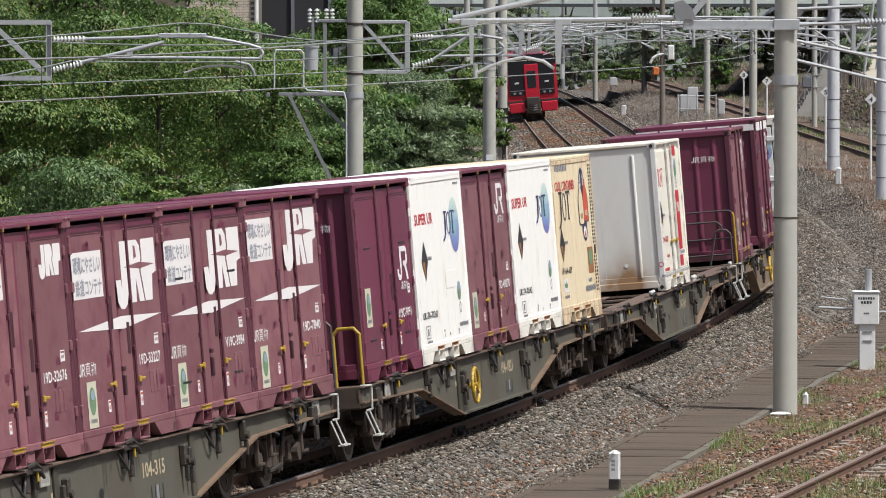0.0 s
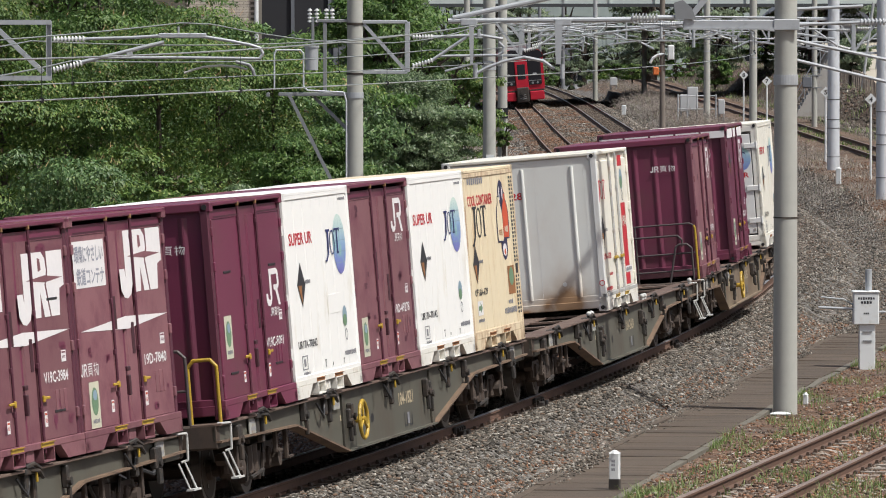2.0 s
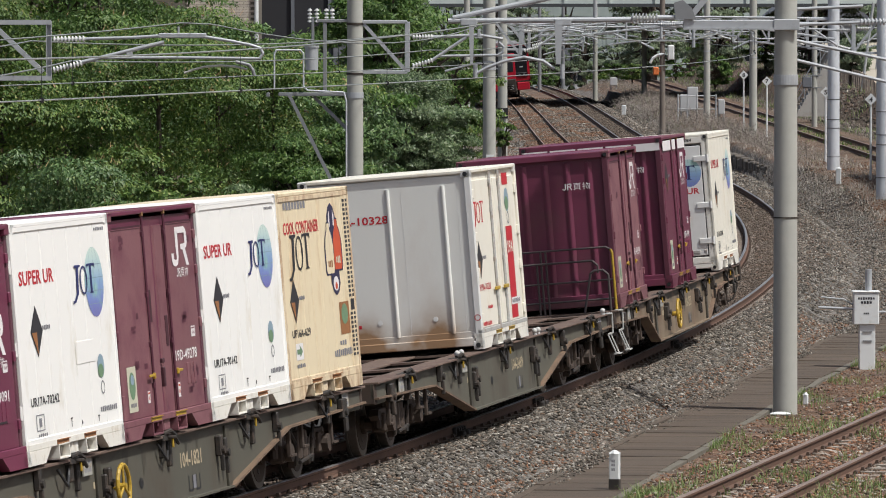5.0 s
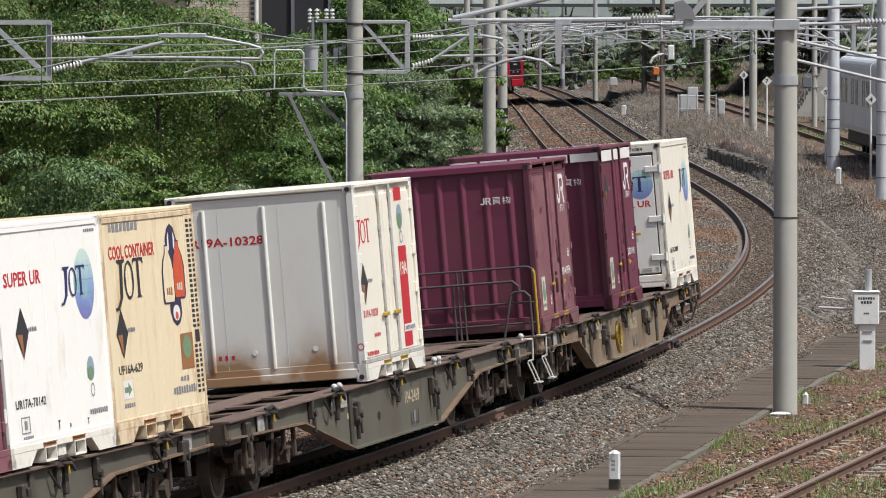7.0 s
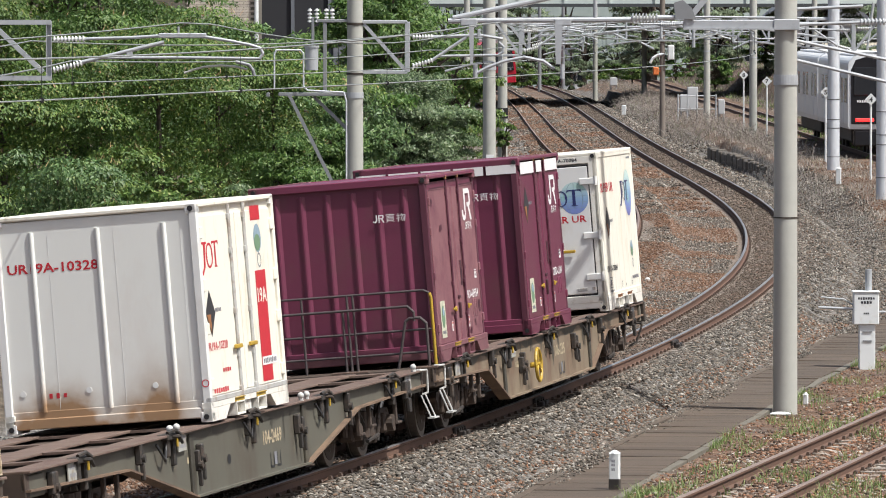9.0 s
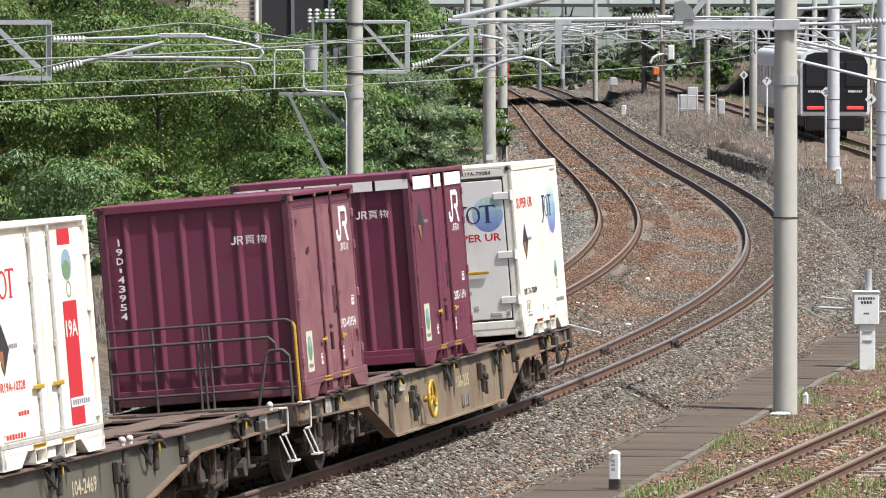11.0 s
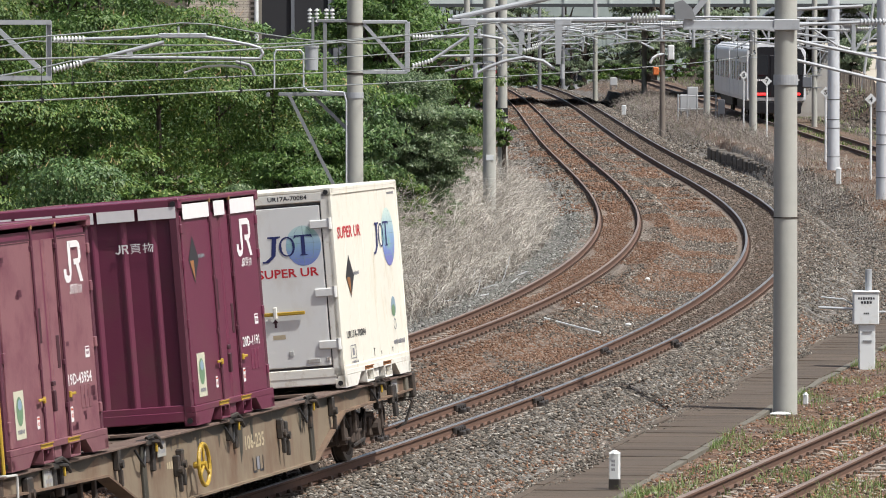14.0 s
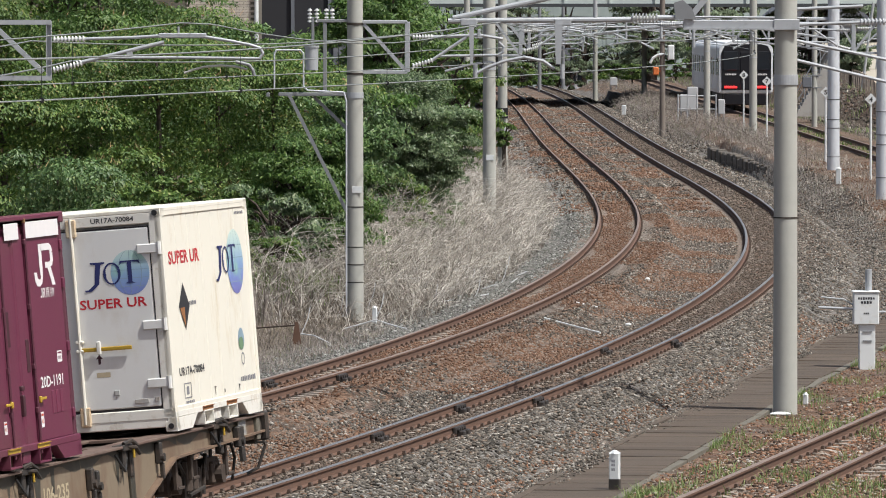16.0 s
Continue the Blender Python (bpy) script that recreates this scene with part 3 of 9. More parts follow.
def build_track(name, line, s0, s1, head, label, sleepers, clips):
    tr = thing(name, label, "railway track", kind="structure")
    sweep_rail("rail", line, s0, s1, -0.5655, head, tr, "")
    sweep_rail("rail", line, s0, s1, 0.5655, head, tr, "")
    if sleepers:
        a, b, pitch = sleepers
        n = int((b - a) / pitch)
        for i in range(min(n, 300)):
            ob = new("sleeper", SLEEPER)
            ob.parent = tr
            ob.matrix_local = line.frame_at(a + i * pitch) @ pose(random.uniform(-0.02, 0.02), 0, -0.006)
    if clips:
        a, b, pitch = clips
        bm = bmesh.new()
        V, F = [], []
        for i in range(int((b - a) / pitch)):
            m = line.frame_at(a + i * pitch)
            for lat in (-0.5655, 0.5655):
                for sx in (-0.085, 0.085):
                    k = len(V)
                    for dx, dz in ((-0.028, -0.15), (0.028, -0.15), (0.016, -0.105), (-0.016, -0.105)):
                        for dy in (-0.045, 0.045):
                            V.append(tuple(m @ Vector((lat + sx + dx, dy, dz))))
                    F += [tuple(k + j for j in q) for q in ((0, 2, 3, 1), (2, 4, 5, 3), (4, 6, 7, 5), (6, 0, 1, 7), (0, 6, 4, 2), (1, 3, 5, 7))]
        bm.free()
        me = D.meshes.new("rail_clips")
        me.from_pydata(V, [], F)
        me.materials.append(M["clip"])
        ob = new("rail_clips", me)
        ob.parent = tr
        tagged(ob, "dark spring clips along the rails", kind="stuff")
    return tr


build_track("track_main", MAIN, 2, 560, M["rail_head"], "curved canted main track with worn rails", (24, 190, 0.58), (24, 190, 0.58))
build_track("track_far", FAR, 10, 700, M["rail_head_dull"], "curved outer main track with rusty rails", (30, 150, 0.60), (30, 190, 0.60))
build_track("track_siding", SIDING, 0, 80, M["rail_head_dull"], "rusty weed-grown siding track", (2, 50, 0.66), (2, 50, 0.66))
build_track("track_branch", BRANCH, 90, 540, M["rail_head_dull"], "straight rusty branch track", None, None)


# rail joints on the main track
def joint(line, s, lat, side):
    j = thing("rail_joint", "dark bolted joint with thick side plates", "rail joint", line.frame_at(s), group="rail joints")
    for k in (-1, 1):
        bm = bmesh.new()
        box(bm, lat + k * 0.045, 0, -0.085, 0.05, 0.66, 0.10, bevel=0.01)
        part("side_plate", bm, M["joint_black"], j)
        for i in range(4):
            bm = bmesh.new()
            cyl(bm, (lat + k * 0.05, -0.24 + i * 0.16, -0.08), (lat + k * 0.105, -0.24 + i * 0.16, -0.08), 0.032, n=8)
            part("bolt", bm, M["joint_black"], j)
    for y in (-0.17, 0.17):
        bm = bmesh.new()
        box(bm, lat, y, -0.14, 0.34, 0.16, 0.09, bevel=0.015)
        part("chair", bm, M["joint_black"], j)


M["joint_black"] = mat("tarred_joint_steel", (0.028, 0.022, 0.019), 0.6, var=0.3, scale=9)
for s_, lat_ in ((44.2, -0.5655), (44.4, 0.5655), (50.8, -0.5655), (51.2, 0.5655), (67.2, -0.5655), (68.2, 0.5655)):
    joint(MAIN, s_, lat_, 1)
for s_, lat_ in ((53.0, 0.5655), (52.6, -0.5655)):
    joint(FAR, s_, lat_, 1)


# ---- lettering and emblems ----
def text_mesh(s):
    cu = D.curves.new("lettering", "FONT")
    cu.body, cu.size, cu.align_x, cu.align_y, cu.resolution_u, cu.offset = s, 1.0, "CENTER", "CENTER", 2, 0.02
    ob = new("lettering", cu)
    dg = bpy.context.evaluated_depsgraph_get()
    me = D.meshes.new_from_object(ob.evaluated_get(dg))
    D.objects.remove(ob)
    D.curves.remove(cu)
    co = np.array([v.co[:] for v in me.vertices])
    lo, hi = co.min(0), co.max(0)
    mid = (lo + hi) / 2
    return me, hi[0] - lo[0], hi[1] - lo[1], mid


SIDE = Matrix(((0, 0, 1, 0), (1, 0, 0, 0), (0, 1, 0, 0), (0, 0, 0, 1)))      # writing on the right-hand side
END = Matrix(((1, 0, 0, 0), (0, 0, -1, 0), (0, 1, 0, 0), (0, 0, 0, 1)))     # writing on the end that faces the head of the train


def letters(s, plane, a, b, depth, width, height, material, parent, name="lettering", label=""):
    """Flat letters of the given width and height, centred at (a, b) on a face at that depth."""
    me, w, h, mid = text_mesh(s)
    ob = new(name, me)
    me.materials.append(material)
    ob.parent = parent
    ob.matrix_local = plane @ Matrix.Translation((a, b, depth)) @ Matrix.Diagonal((width / w, height / h, 1, 1)) @ Matrix.Translation(-Vector(mid))
    return tagged(ob, label)


def flat(plane, shapes, depth, material, parent, name, label=""):
    """Flat shapes: outlines in the plane's own two axes."""
    bm = bmesh.new()
    for pts in shapes:
        poly(bm, [tuple(plane @ Vector((p[0], p[1], depth))) for p in pts])
    return part(name, bm, material, parent, label)


def rect(a, b, w, h):
    return [(a - w / 2, b - h / 2), (a + w / 2, b - h / 2), (a + w / 2, b + h / 2), (a - w / 2, b + h / 2)]


def oval(a, b, rx, ry, n=28, t0=0, t1=360):
    return [(a + rx * math.cos(radians(t0 + (t1 - t0) * i / n)), b + ry * math.sin(radians(t0 + (t1 - t0) * i / n))) for i in range(n if t1 - t0 == 360 else n + 1)]


def bars(a, b, w, h, n, fill=0.72):
    """A row of small upright bars that stands for writing too small to read."""
    p = w / n
    return [rect(a - w / 2 + (i + 0.5) * p, b, p * fill, h * (0.8 + 0.2 * ((i * 7) % 3) / 2)) for i in range(n)]


def scaled(shapes, a, b, sx, sy):
    return [[(a + p[0] * sx, b + p[1] * sy) for p in s] for s in shapes]


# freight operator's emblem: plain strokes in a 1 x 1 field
EMBLEM = [rect(-0.12, 0.20, 0.15, 0.60), [(-0.195, -0.10), (-0.045, -0.10), (-0.06, -0.28), (-0.16, -0.30)], [(-0.06, -0.28), (-0.12, -0.44), (-0.24, -0.50), (-0.22, -0.34), (-0.16, -0.30)],
          [(-0.22, -0.34), (-0.24, -0.50), (-0.38, -0.48), (-0.46, -0.36), (-0.33, -0.30)], [(-0.33, -0.30), (-0.46, -0.36), (-0.48, -0.16), (-0.34, -0.16)],
          rect(0.14, 0.42, 0.44, 0.16), [(0.36, 0.34), (0.36, 0.50), (0.46, 0.42), (0.50, 0.30), (0.36, 0.26)], rect(0.43, 0.18, 0.14, 0.20), [(0.36, 0.08), (0.50, 0.08), (0.44, -0.04), (0.30, -0.08), (0.30, 0.06)],
          rect(0.20, -0.01, 0.22, 0.14), [(0.20, -0.08), (0.36, -0.06), (0.54, -0.50), (0.38, -0.50)]]
# large old emblem: heavy uprights with a hook at the foot
OLD_EMBLEM = [
    [(-0.36, 0.50), (-0.215, 0.50), (-0.215, -0.30), (-0.26, -0.44), (-0.34, -0.50), (-0.42, -0.48), (-0.48, -0.38), (-0.50, -0.06), (-0.38, -0.06), (-0.36, -0.20)],
    [(-0.195, 0.50), (0.06, 0.50), (0.13, 0.40), (0.145, 0.22), (0.09, 0.03), (0.17, -0.42), (0.05, -0.42), (-0.01, -0.06), (-0.025, -0.42), (-0.195, -0.42)],
    [(0.165, 0.50), (0.50, 0.50), (0.50, 0.0), (0.40, -0.04), (0.37, -0.42), (0.195, -0.42), (0.12, 0.03), (0.17, 0.20)]]
OLD_SLITS = [[(-0.30, 0.115), (0.10, 0.165), (0.47, 0.115), (0.10, 0.065)], [(-0.03, 0.42), (0.02, 0.40), (0.035, 0.25), (-0.03, 0.22)]]


def stroke(x0, y0, x1, y1, w, k=3.6):
    """A straight bar in a field that is k times as wide as high."""
    dx, dy = (x1 - x0) * k, y1 - y0
    n = math.hypot(dx, dy)
    ox, oy = -dy / n * w / 2 / k, dx / n * w / 2
    return [(x0 + ox, y0 + oy), (x0 - ox, y0 - oy), (x1 - ox, y1 - oy), (x1 + ox, y1 + oy)]


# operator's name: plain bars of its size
OPERATOR = [stroke(*q) for q in (
    (-0.40, 0.45, -0.40, -0.25, 0.17), (-0.40, -0.22, -0.46, -0.42, 0.17), (-0.46, -0.40, -0.52, -0.26, 0.14),
    (-0.32, 0.45, -0.32, -0.45, 0.16), (-0.32, 0.38, -0.20, 0.38, 0.15), (-0.19, 0.42, -0.19, 0.05, 0.16), (-0.32, 0.02, -0.20, 0.02, 0.14), (-0.24, 0.0, -0.17, -0.45, 0.16),
    (-0.10, 0.40, 0.18, 0.40, 0.09), (0.04, 0.50, 0.04, 0.28, 0.09), (-0.06, 0.24, 0.14, 0.24, 0.08), (-0.06, 0.24, -0.06, -0.26, 0.08), (0.14, 0.24, 0.14, -0.26, 0.08), (-0.06, 0.06, 0.14, 0.06, 0.07), (-0.06, -0.10, 0.14, -0.10, 0.07), (-0.06, -0.26, 0.14, -0.26, 0.07), (-0.02, -0.28, -0.09, -0.47, 0.08), (0.10, -0.28, 0.17, -0.47, 0.08),
    (0.30, 0.48, 0.30, -0.48, 0.09), (0.24, 0.24, 0.36, 0.24, 0.08), (0.24, -0.12, 0.37, -0.02, 0.08), (0.42, 0.46, 0.38, 0.16, 0.08), (0.40, 0.28, 0.53, 0.28, 0.08), (0.53, 0.28, 0.50, -0.46, 0.09), (0.45, 0.22, 0.38, -0.30, 0.08), (0.50, 0.10, 0.43, -0.42, 0.08))]
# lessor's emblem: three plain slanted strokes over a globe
LESSOR = [[(-0.50, -0.62), (-0.43, -0.62), (-0.30, -0.40), (-0.26, 0.40), (-0.36, 0.44), (-0.36, 0.50), (-0.08, 0.50), (-0.08, 0.44), (-0.16, 0.40), (-0.21, -0.40), (-0.36, -0.68), (-0.48, -0.70)],
          [(0.22, 0.50), (0.58, 0.50), (0.60, 0.33), (0.55, 0.42), (0.435, 0.44), (0.435, -0.38), (0.50, -0.44), (0.30, -0.44), (0.355, -0.38), (0.355, 0.44), (0.25, 0.42), (0.20, 0.33)]]


def ring(a, b, rx, ry, k=0.62, n=24):
    o = []
    for i in range(n):
        t0, t1 = 2 * math.pi * i / n, 2 * math.pi * (i + 1) / n
        k0, k1 = k + 0.2 * abs(math.sin(t0)), k + 0.2 * abs(math.sin(t1))
        o.append([(a + rx * math.cos(t0), b + ry * math.sin(t0)), (a + rx * math.cos(t1), b + ry * math.sin(t1)), (a + rx * k0 * math.cos(t1), b + ry * k1 * math.sin(t1)), (a + rx * k0 * math.cos(t0), b + ry * k1 * math.sin(t0))])
    return o


def globe_material():
    """Violet at the foot, blue, pale green towards the top, with green land in patches."""
    m = mat("globe_print", (0.5, 0.5, 0.5), 0.45, var=0.0)
    n, l = m.node_tree.nodes, m.node_tree.links
    tc = n.new("ShaderNodeTexCoord")
    sp = n.new("ShaderNodeSeparateXYZ")
    l.new(tc.outputs["Object"], sp.inputs[0])
    nz = n.new("ShaderNodeTexNoise")
    nz.inputs["Scale"].default_value, nz.inputs["Detail"].default_value = 3.2, 3.0
    l.new(tc.outputs["Object"], nz.inputs["Vector"])
    mr = n.new("ShaderNodeMapRange")
    mr.inputs["From Min"].default_value, mr.inputs["From Max"].default_value = 1.42, 2.14
    l.new(sp.outputs["Z"], mr.inputs["Value"])
    r = n.new("ShaderNodeValToRGB")
    e = r.color_ramp.elements
    while len(e) < 5:
        e.new(0.5)
    for el, (p, c) in zip(e, ((0.0, (0.17, 0.16, 0.44)), (0.25, (0.18, 0.24, 0.54)), (0.5, (0.24, 0.38, 0.58)), (0.75, (0.42, 0.58, 0.60)), (1.0, (0.60, 0.72, 0.66)))):
        el.position, el.color = p, (*c, 1)
    l.new(mr.outputs[0], r.inputs[0])
    f = n.new("ShaderNodeMapRange")
    f.inputs["From Min"].default_value, f.inputs["From Max"].default_value, f.inputs["To Max"].default_value = 0.48, 0.68, 0.75
    l.new(nz.outputs["Fac"], f.inputs["Value"])
    x = n.new("ShaderNodeMix")
    x.data_type = "RGBA"
    x.inputs[7].default_value = (0.28, 0.54, 0.38, 1)
    l.new(r.outputs[0], x.inputs[6]), l.new(f.outputs[0], x.inputs[0])
    l.new(x.outputs[2], n["Principled BSDF"].inputs["Base Color"])
    return m


M["globe"] = globe_material()


def globe(plane, a, b, rx, ry, depth, parent):
    """Round globe with fine pale parallels and meridians."""
    g = flat(plane, [oval(a, b, rx, ry, 36)], depth, M["globe"], parent, "globe_emblem", "blue and green globe emblem")
    net = []
    for k in (-0.62, -0.25, 0.12, 0.5):
        w = rx * math.sqrt(1 - k * k)
        net.append(rect(a, b + ry * k, 2 * w * 0.96, ry * 0.018))
    for k in (-0.6, 0.0, 0.6):
        for i in range(8):
            t0, t1 = -1.4 + i * 0.35, -1.4 + (i + 1) * 0.35
            net.append([(a + rx * k * math.cos(t0) + q, b + ry * math.sin(t)) for t, q in ((t0, -0.003), (t0, 0.003))] + [(a + rx * k * math.cos(t1) + q, b + ry * math.sin(t1)) for q in (0.003, -0.003)])
    flat(plane, net, depth + 0.0015, M["sticker_blue"], g, "grid_lines")
    return g


def lessor(plane, a, b, w, h, depth, material, parent):
    return flat(plane, scaled(LESSOR, a, b, w, h) + ring(a + 0.05 * w, b, w * 0.17, h * 0.46, 0.66), depth, material, parent, "lessor_emblem")


def eco_sticker(plane, a, b, depth, parent, size=1.0, panel=True):
    base = flat(plane, [rect(a, b, 0.38 * size, 0.52 * size)], depth, M["sticker"] if panel else M["decal_white"], parent, "eco_sticker", "pale sticker with a green round emblem")
    flat(plane, [oval(a, b + 0.04 * size, 0.13 * size, 0.16 * size, 16)], depth + 0.002, M["sticker_green"], base, "emblem")
    flat(plane, [oval(a + 0.01, b + 0.11 * size, 0.08 * size, 0.06 * size, 12)], depth + 0.004, M["sticker_blue"], base, "emblem")
    flat(plane, bars(a, b - 0.18 * size, 0.26 * size, 0.05 * size, 5), depth + 0.003, M["decal_grey"], base, "writing")
    return base


# ---- containers, 12 ft: origin under the centre, +x the visible side, -y the visible end ----
CL, CW = 3.715, 2.45
HL, HW = CL / 2, CW / 2


def feet(th, material, tape, ends=None):
    bm = bmesh.new()
    for sy in (-1, 1):
        for sx in (-1, 1):
            prism(bm, [(sy * HL, 0.0), (sy * 1.22, 0.0), (sy * 0.98, 0.15), (sy * HL, 0.15)], "x", sx * (HW - 0.10), sx * HW)
    for sx in (-1, 1):
        box(bm, sx * (HW - 0.06), 0, 0.185, 0.12, CL, 0.07, bevel=0.006)
        box(bm, sx * (HW - 0.08), 0, 0.09, 0.10, 0.26, 0.13, bevel=0.01)
    part("bottom_frame", bm, material, th)
    for sy in (-1, 1):
        bm = bmesh.new()
        box(bm, 0, sy * (HL - 0.05), 0.11, CW - 0.22, 0.09, 0.12, bevel=0.01)
        part("end_sill", bm, ends or material, th)
    # fork pockets: open steel tubes across the floor, a dark plate as painted shade in each mouth, a tape strip above
    for sx in (-1, 1):
        for sy in (-0.52, 0.52):
            bm = bmesh.new()
            for a, z, w, hh in ((0, 0.155, 0.40, 0.018), (0, 0.012, 0.40, 0.018), (-0.193, 0.083, 0.018, 0.13), (0.193, 0.083, 0.018, 0.13)):
                box(bm, sx * (HW - 0.16), sy + a, z, 0.34, w, hh, bevel=0.003)
            pk = part("fork_pocket", bm, material, th)
            bm = bmesh.new()
            box(bm, sx * (HW - 0.10), sy, 0.083, 0.02, 0.37, 0.125)
            part("pocket_back", bm, M["mouth_shade"], pk)
            if sx > 0:
                bm = bmesh.new()
                box(bm, HW + 0.004, sy - 0.02, 0.185, 0.008, 0.44, 0.05, bevel=0.003)
                box(bm, HW + 0.012, sy - 0.02, 0.207, 0.022, 0.44, 0.008)
                part("pocket_tape", bm, tape, pk)


def fittings(th, h, material):
    for sx in (-1, 1):
        for sy in (-1, 1):
            for z in (0.06, h - 0.06):
                bm = bmesh.new()
                box(bm, sx * (HW - 0.07), sy * (HL - 0.07), z, 0.14, 0.14, 0.12, bevel=0.012)
                g = bmesh.ops.create_cone(bm, cap_ends=True, segments=12, radius1=0.032, radius2=0.032, depth=0.02, matrix=Matrix.Translation((sx * (HW - 0.07), sy * (HL + 0.001), z)) @ Matrix.Rotation(math.pi / 2, 4, "X"))
                for f in {f for v in g["verts"] for f in v.link_faces}:
                    f.material_index = 1
                part("corner_fitting", bm, (material, M["black"]), th)


def maroon_container(name, label, height, worn, deco, white_band=False, emblem_z=2.03, sticker_z=0.55, vents=False):
    th = thing(name, label, "freight container", group="containers on the train")
    h = height
    mt = M["maroon_worn"] if worn else M["maroon"]
    # closed body, inset a little behind the doors and end ribs
    bm = bmesh.new()
    box(bm, 0, 0, 0.2 + (h - 0.3) / 2, CW - 0.115, CL - 0.12, h - 0.30)
    part("body", bm, M["maroon"], th)
    for sx in (-1, 1):
        for sy in (-1, 1):
            bm = bmesh.new()
            box(bm, sx * (HW - 0.085), sy * (HL - 0.05), h / 2, 0.10, 0.10, h - 0.06, bevel=0.012)
            # posts coloured dark to give the shaded gap between neighbouring containers
            part("corner_post", bm, M["maroon_rod_and_shade"], th)
    for sx in (-1, 1):
        bm = bmesh.new()
        box(bm, sx * (HW - 0.045), 0, h - 0.03, 0.09, CL, 0.05, bevel=0.01)
        part("top_rail", bm, M["maroon"], th)
        bm = bmesh.new()
        box(bm, sx * (HW - 0.045), 0, h - 0.002, 0.075, CL - 0.1, 0.008)
        part("worn_edge", bm, M["worn_edge"], th, "rust-worn upper edge")
    for sy in (-1, 1):
        bm = bmesh.new()
        box(bm, 0, sy * (HL - 0.045), h - 0.055, CW - 0.18, 0.09, 0.10, bevel=0.01)
        part("top_rail", bm, M["maroon"], th)
    bm = bmesh.new()
    box(bm, 0, 0, h - 0.03, CW - 0.16, CL - 0.16, 0.03)
    part("roof", bm, M["maroon"], th)
    # ribbed end walls
    for sy in (-1, 1):
        bm = bmesh.new()
        y = sy * (HL - 0.065)
        n = 6
        pitch = (CW - 0.36) / n
        prof = [(-(CW - 0.36) / 2, y - sy * 0.03), (-(CW - 0.36) / 2, y)]
        for i in range(n):
            x = -(CW - 0.36) / 2 + (i + 0.5) * pitch
            prof += [(x + pitch * 0.22 * k / 4, y + sy * 0.032 * math.cos(k * math.pi / 8) ** 2) for k in range(-4, 5)]
        prof += [((CW - 0.36) / 2, y), ((CW - 0.36) / 2, y - sy * 0.03)]
        prism(bm, prof, "z", 0.24, h - 0.16)
        part("end_wall", bm, M["maroon"], th)
        bm = bmesh.new()
        box(bm, 0, y + sy * 0.01, 0.19, CW - 0.2, 0.09, 0.10, bevel=0.008)
        part("end_sill", bm, M["maroon"], th)
    # side doors with locking rods
    for sx in (-1, 1):
        for sy in (-1, 1):
            bm = bmesh.new()
            xo = sx * (HW - 0.05)
            box(bm, xo, sy * 1.10, 0.22 + (h - 0.42) / 2, 0.035, 1.22, h - 0.42, bevel=0.008)
            prism(bm, [(xo - 0.02, sy * 0.43), (xo + sx * 0.018, sy * 0.40), (xo + sx * 0.018, sy * 0.08), (xo - 0.02, sy * 0.05)], "z", 0.22, h - 0.2)
            for z in (0.45, 1.15, h - 0.75, h - 0.35):
                box(bm, sx * (HW - 0.030), sy * 1.75, z, 0.04, 0.07, 0.11, bevel=0.008)
            d = part("door", bm, mt, th)
            if sx < 0:
                continue
            bm = bmesh.new()
            cyl(bm, (HW - 0.014, sy * 0.46, 0.10), (HW - 0.014, sy * 0.46, h - 0.03), 0.016, n=8)
            for z in (0.16, 0.55, 1.0, h - 0.95, h - 0.28):
                box(bm, HW - 0.020, sy * 0.46, z, 0.035, 0.06, 0.06, bevel=0.006)
            part("locking_rod", bm, M["maroon_rod_and_shade"], d, "dark maroon locking rod")
            bm = bmesh.new()
            box(bm, HW + 0.008, sy * 0.59, 0.66, 0.02, 0.22, 0.03, bevel=0.006)
            box(bm, HW + 0.008, sy * 0.50, 0.655, 0.03, 0.045, 0.07, bevel=0.008)
            part("handle", bm, M["yellow"], d, "yellow door handle")
            bm = bmesh.new()
            box(bm, HW - 0.012, sy * 0.46, h - 0.06, 0.035, 0.045, 0.05, bevel=0.006)
            part("rod_cam", bm, M["cam"], d, "rust-brown rod cam")
    bm = bmesh.new()
    box(bm, HW - 0.03, 0, 0.62, 0.05, 0.06, 0.22, bevel=0.01)
    box(bm, HW - 0.03, 0.0, 0.80, 0.04, 0.10, 0.05, bevel=0.008)
    part("padlock_box", bm, M["maroon_dark"], th)
    # dark strip behind the rods at the top: shade under the rail, painted on
    for sy in (-1, 1):
        flat(SIDE, [rect(sy * 1.08, h - 0.185, 1.22, 0.022)], HW - 0.018, M["maroon_dark"], th, "drip_band")
    feet(th, mt, M["yellow"])
    fittings(th, h, mt)
    x = HW - 0.0285
    # slot-shaped recess covers on the right-hand leaf
    for y, z, hgt in ((-0.33, 1.42, 0.36), (0.30, 1.12, 0.34)):
        bm = bmesh.new()
        box(bm, HW - 0.030, y, z, 0.012, 0.10, hgt, bevel=0.004)
        part("rod_guard", bm, M["maroon_dark"], th)
    # spots of fresher, darker paint and worn corners
    if worn:
        spots = []
        for _ in range(11):
            a, b = random.choice((-1, 1)) * random.uniform(0.55, 1.62), random.choice((random.uniform(0.32, 0.8), random.uniform(0.3, 2.2), random.uniform(2.05, 2.25)))
            for _ in range(random.randint(1, 3)):
                spots.append(rect(a + random.uniform(-0.08, 0.08), b + random.uniform(-0.05, 0.05), random.uniform(0.05, 0.16), random.uniform(0.025, 0.09)))
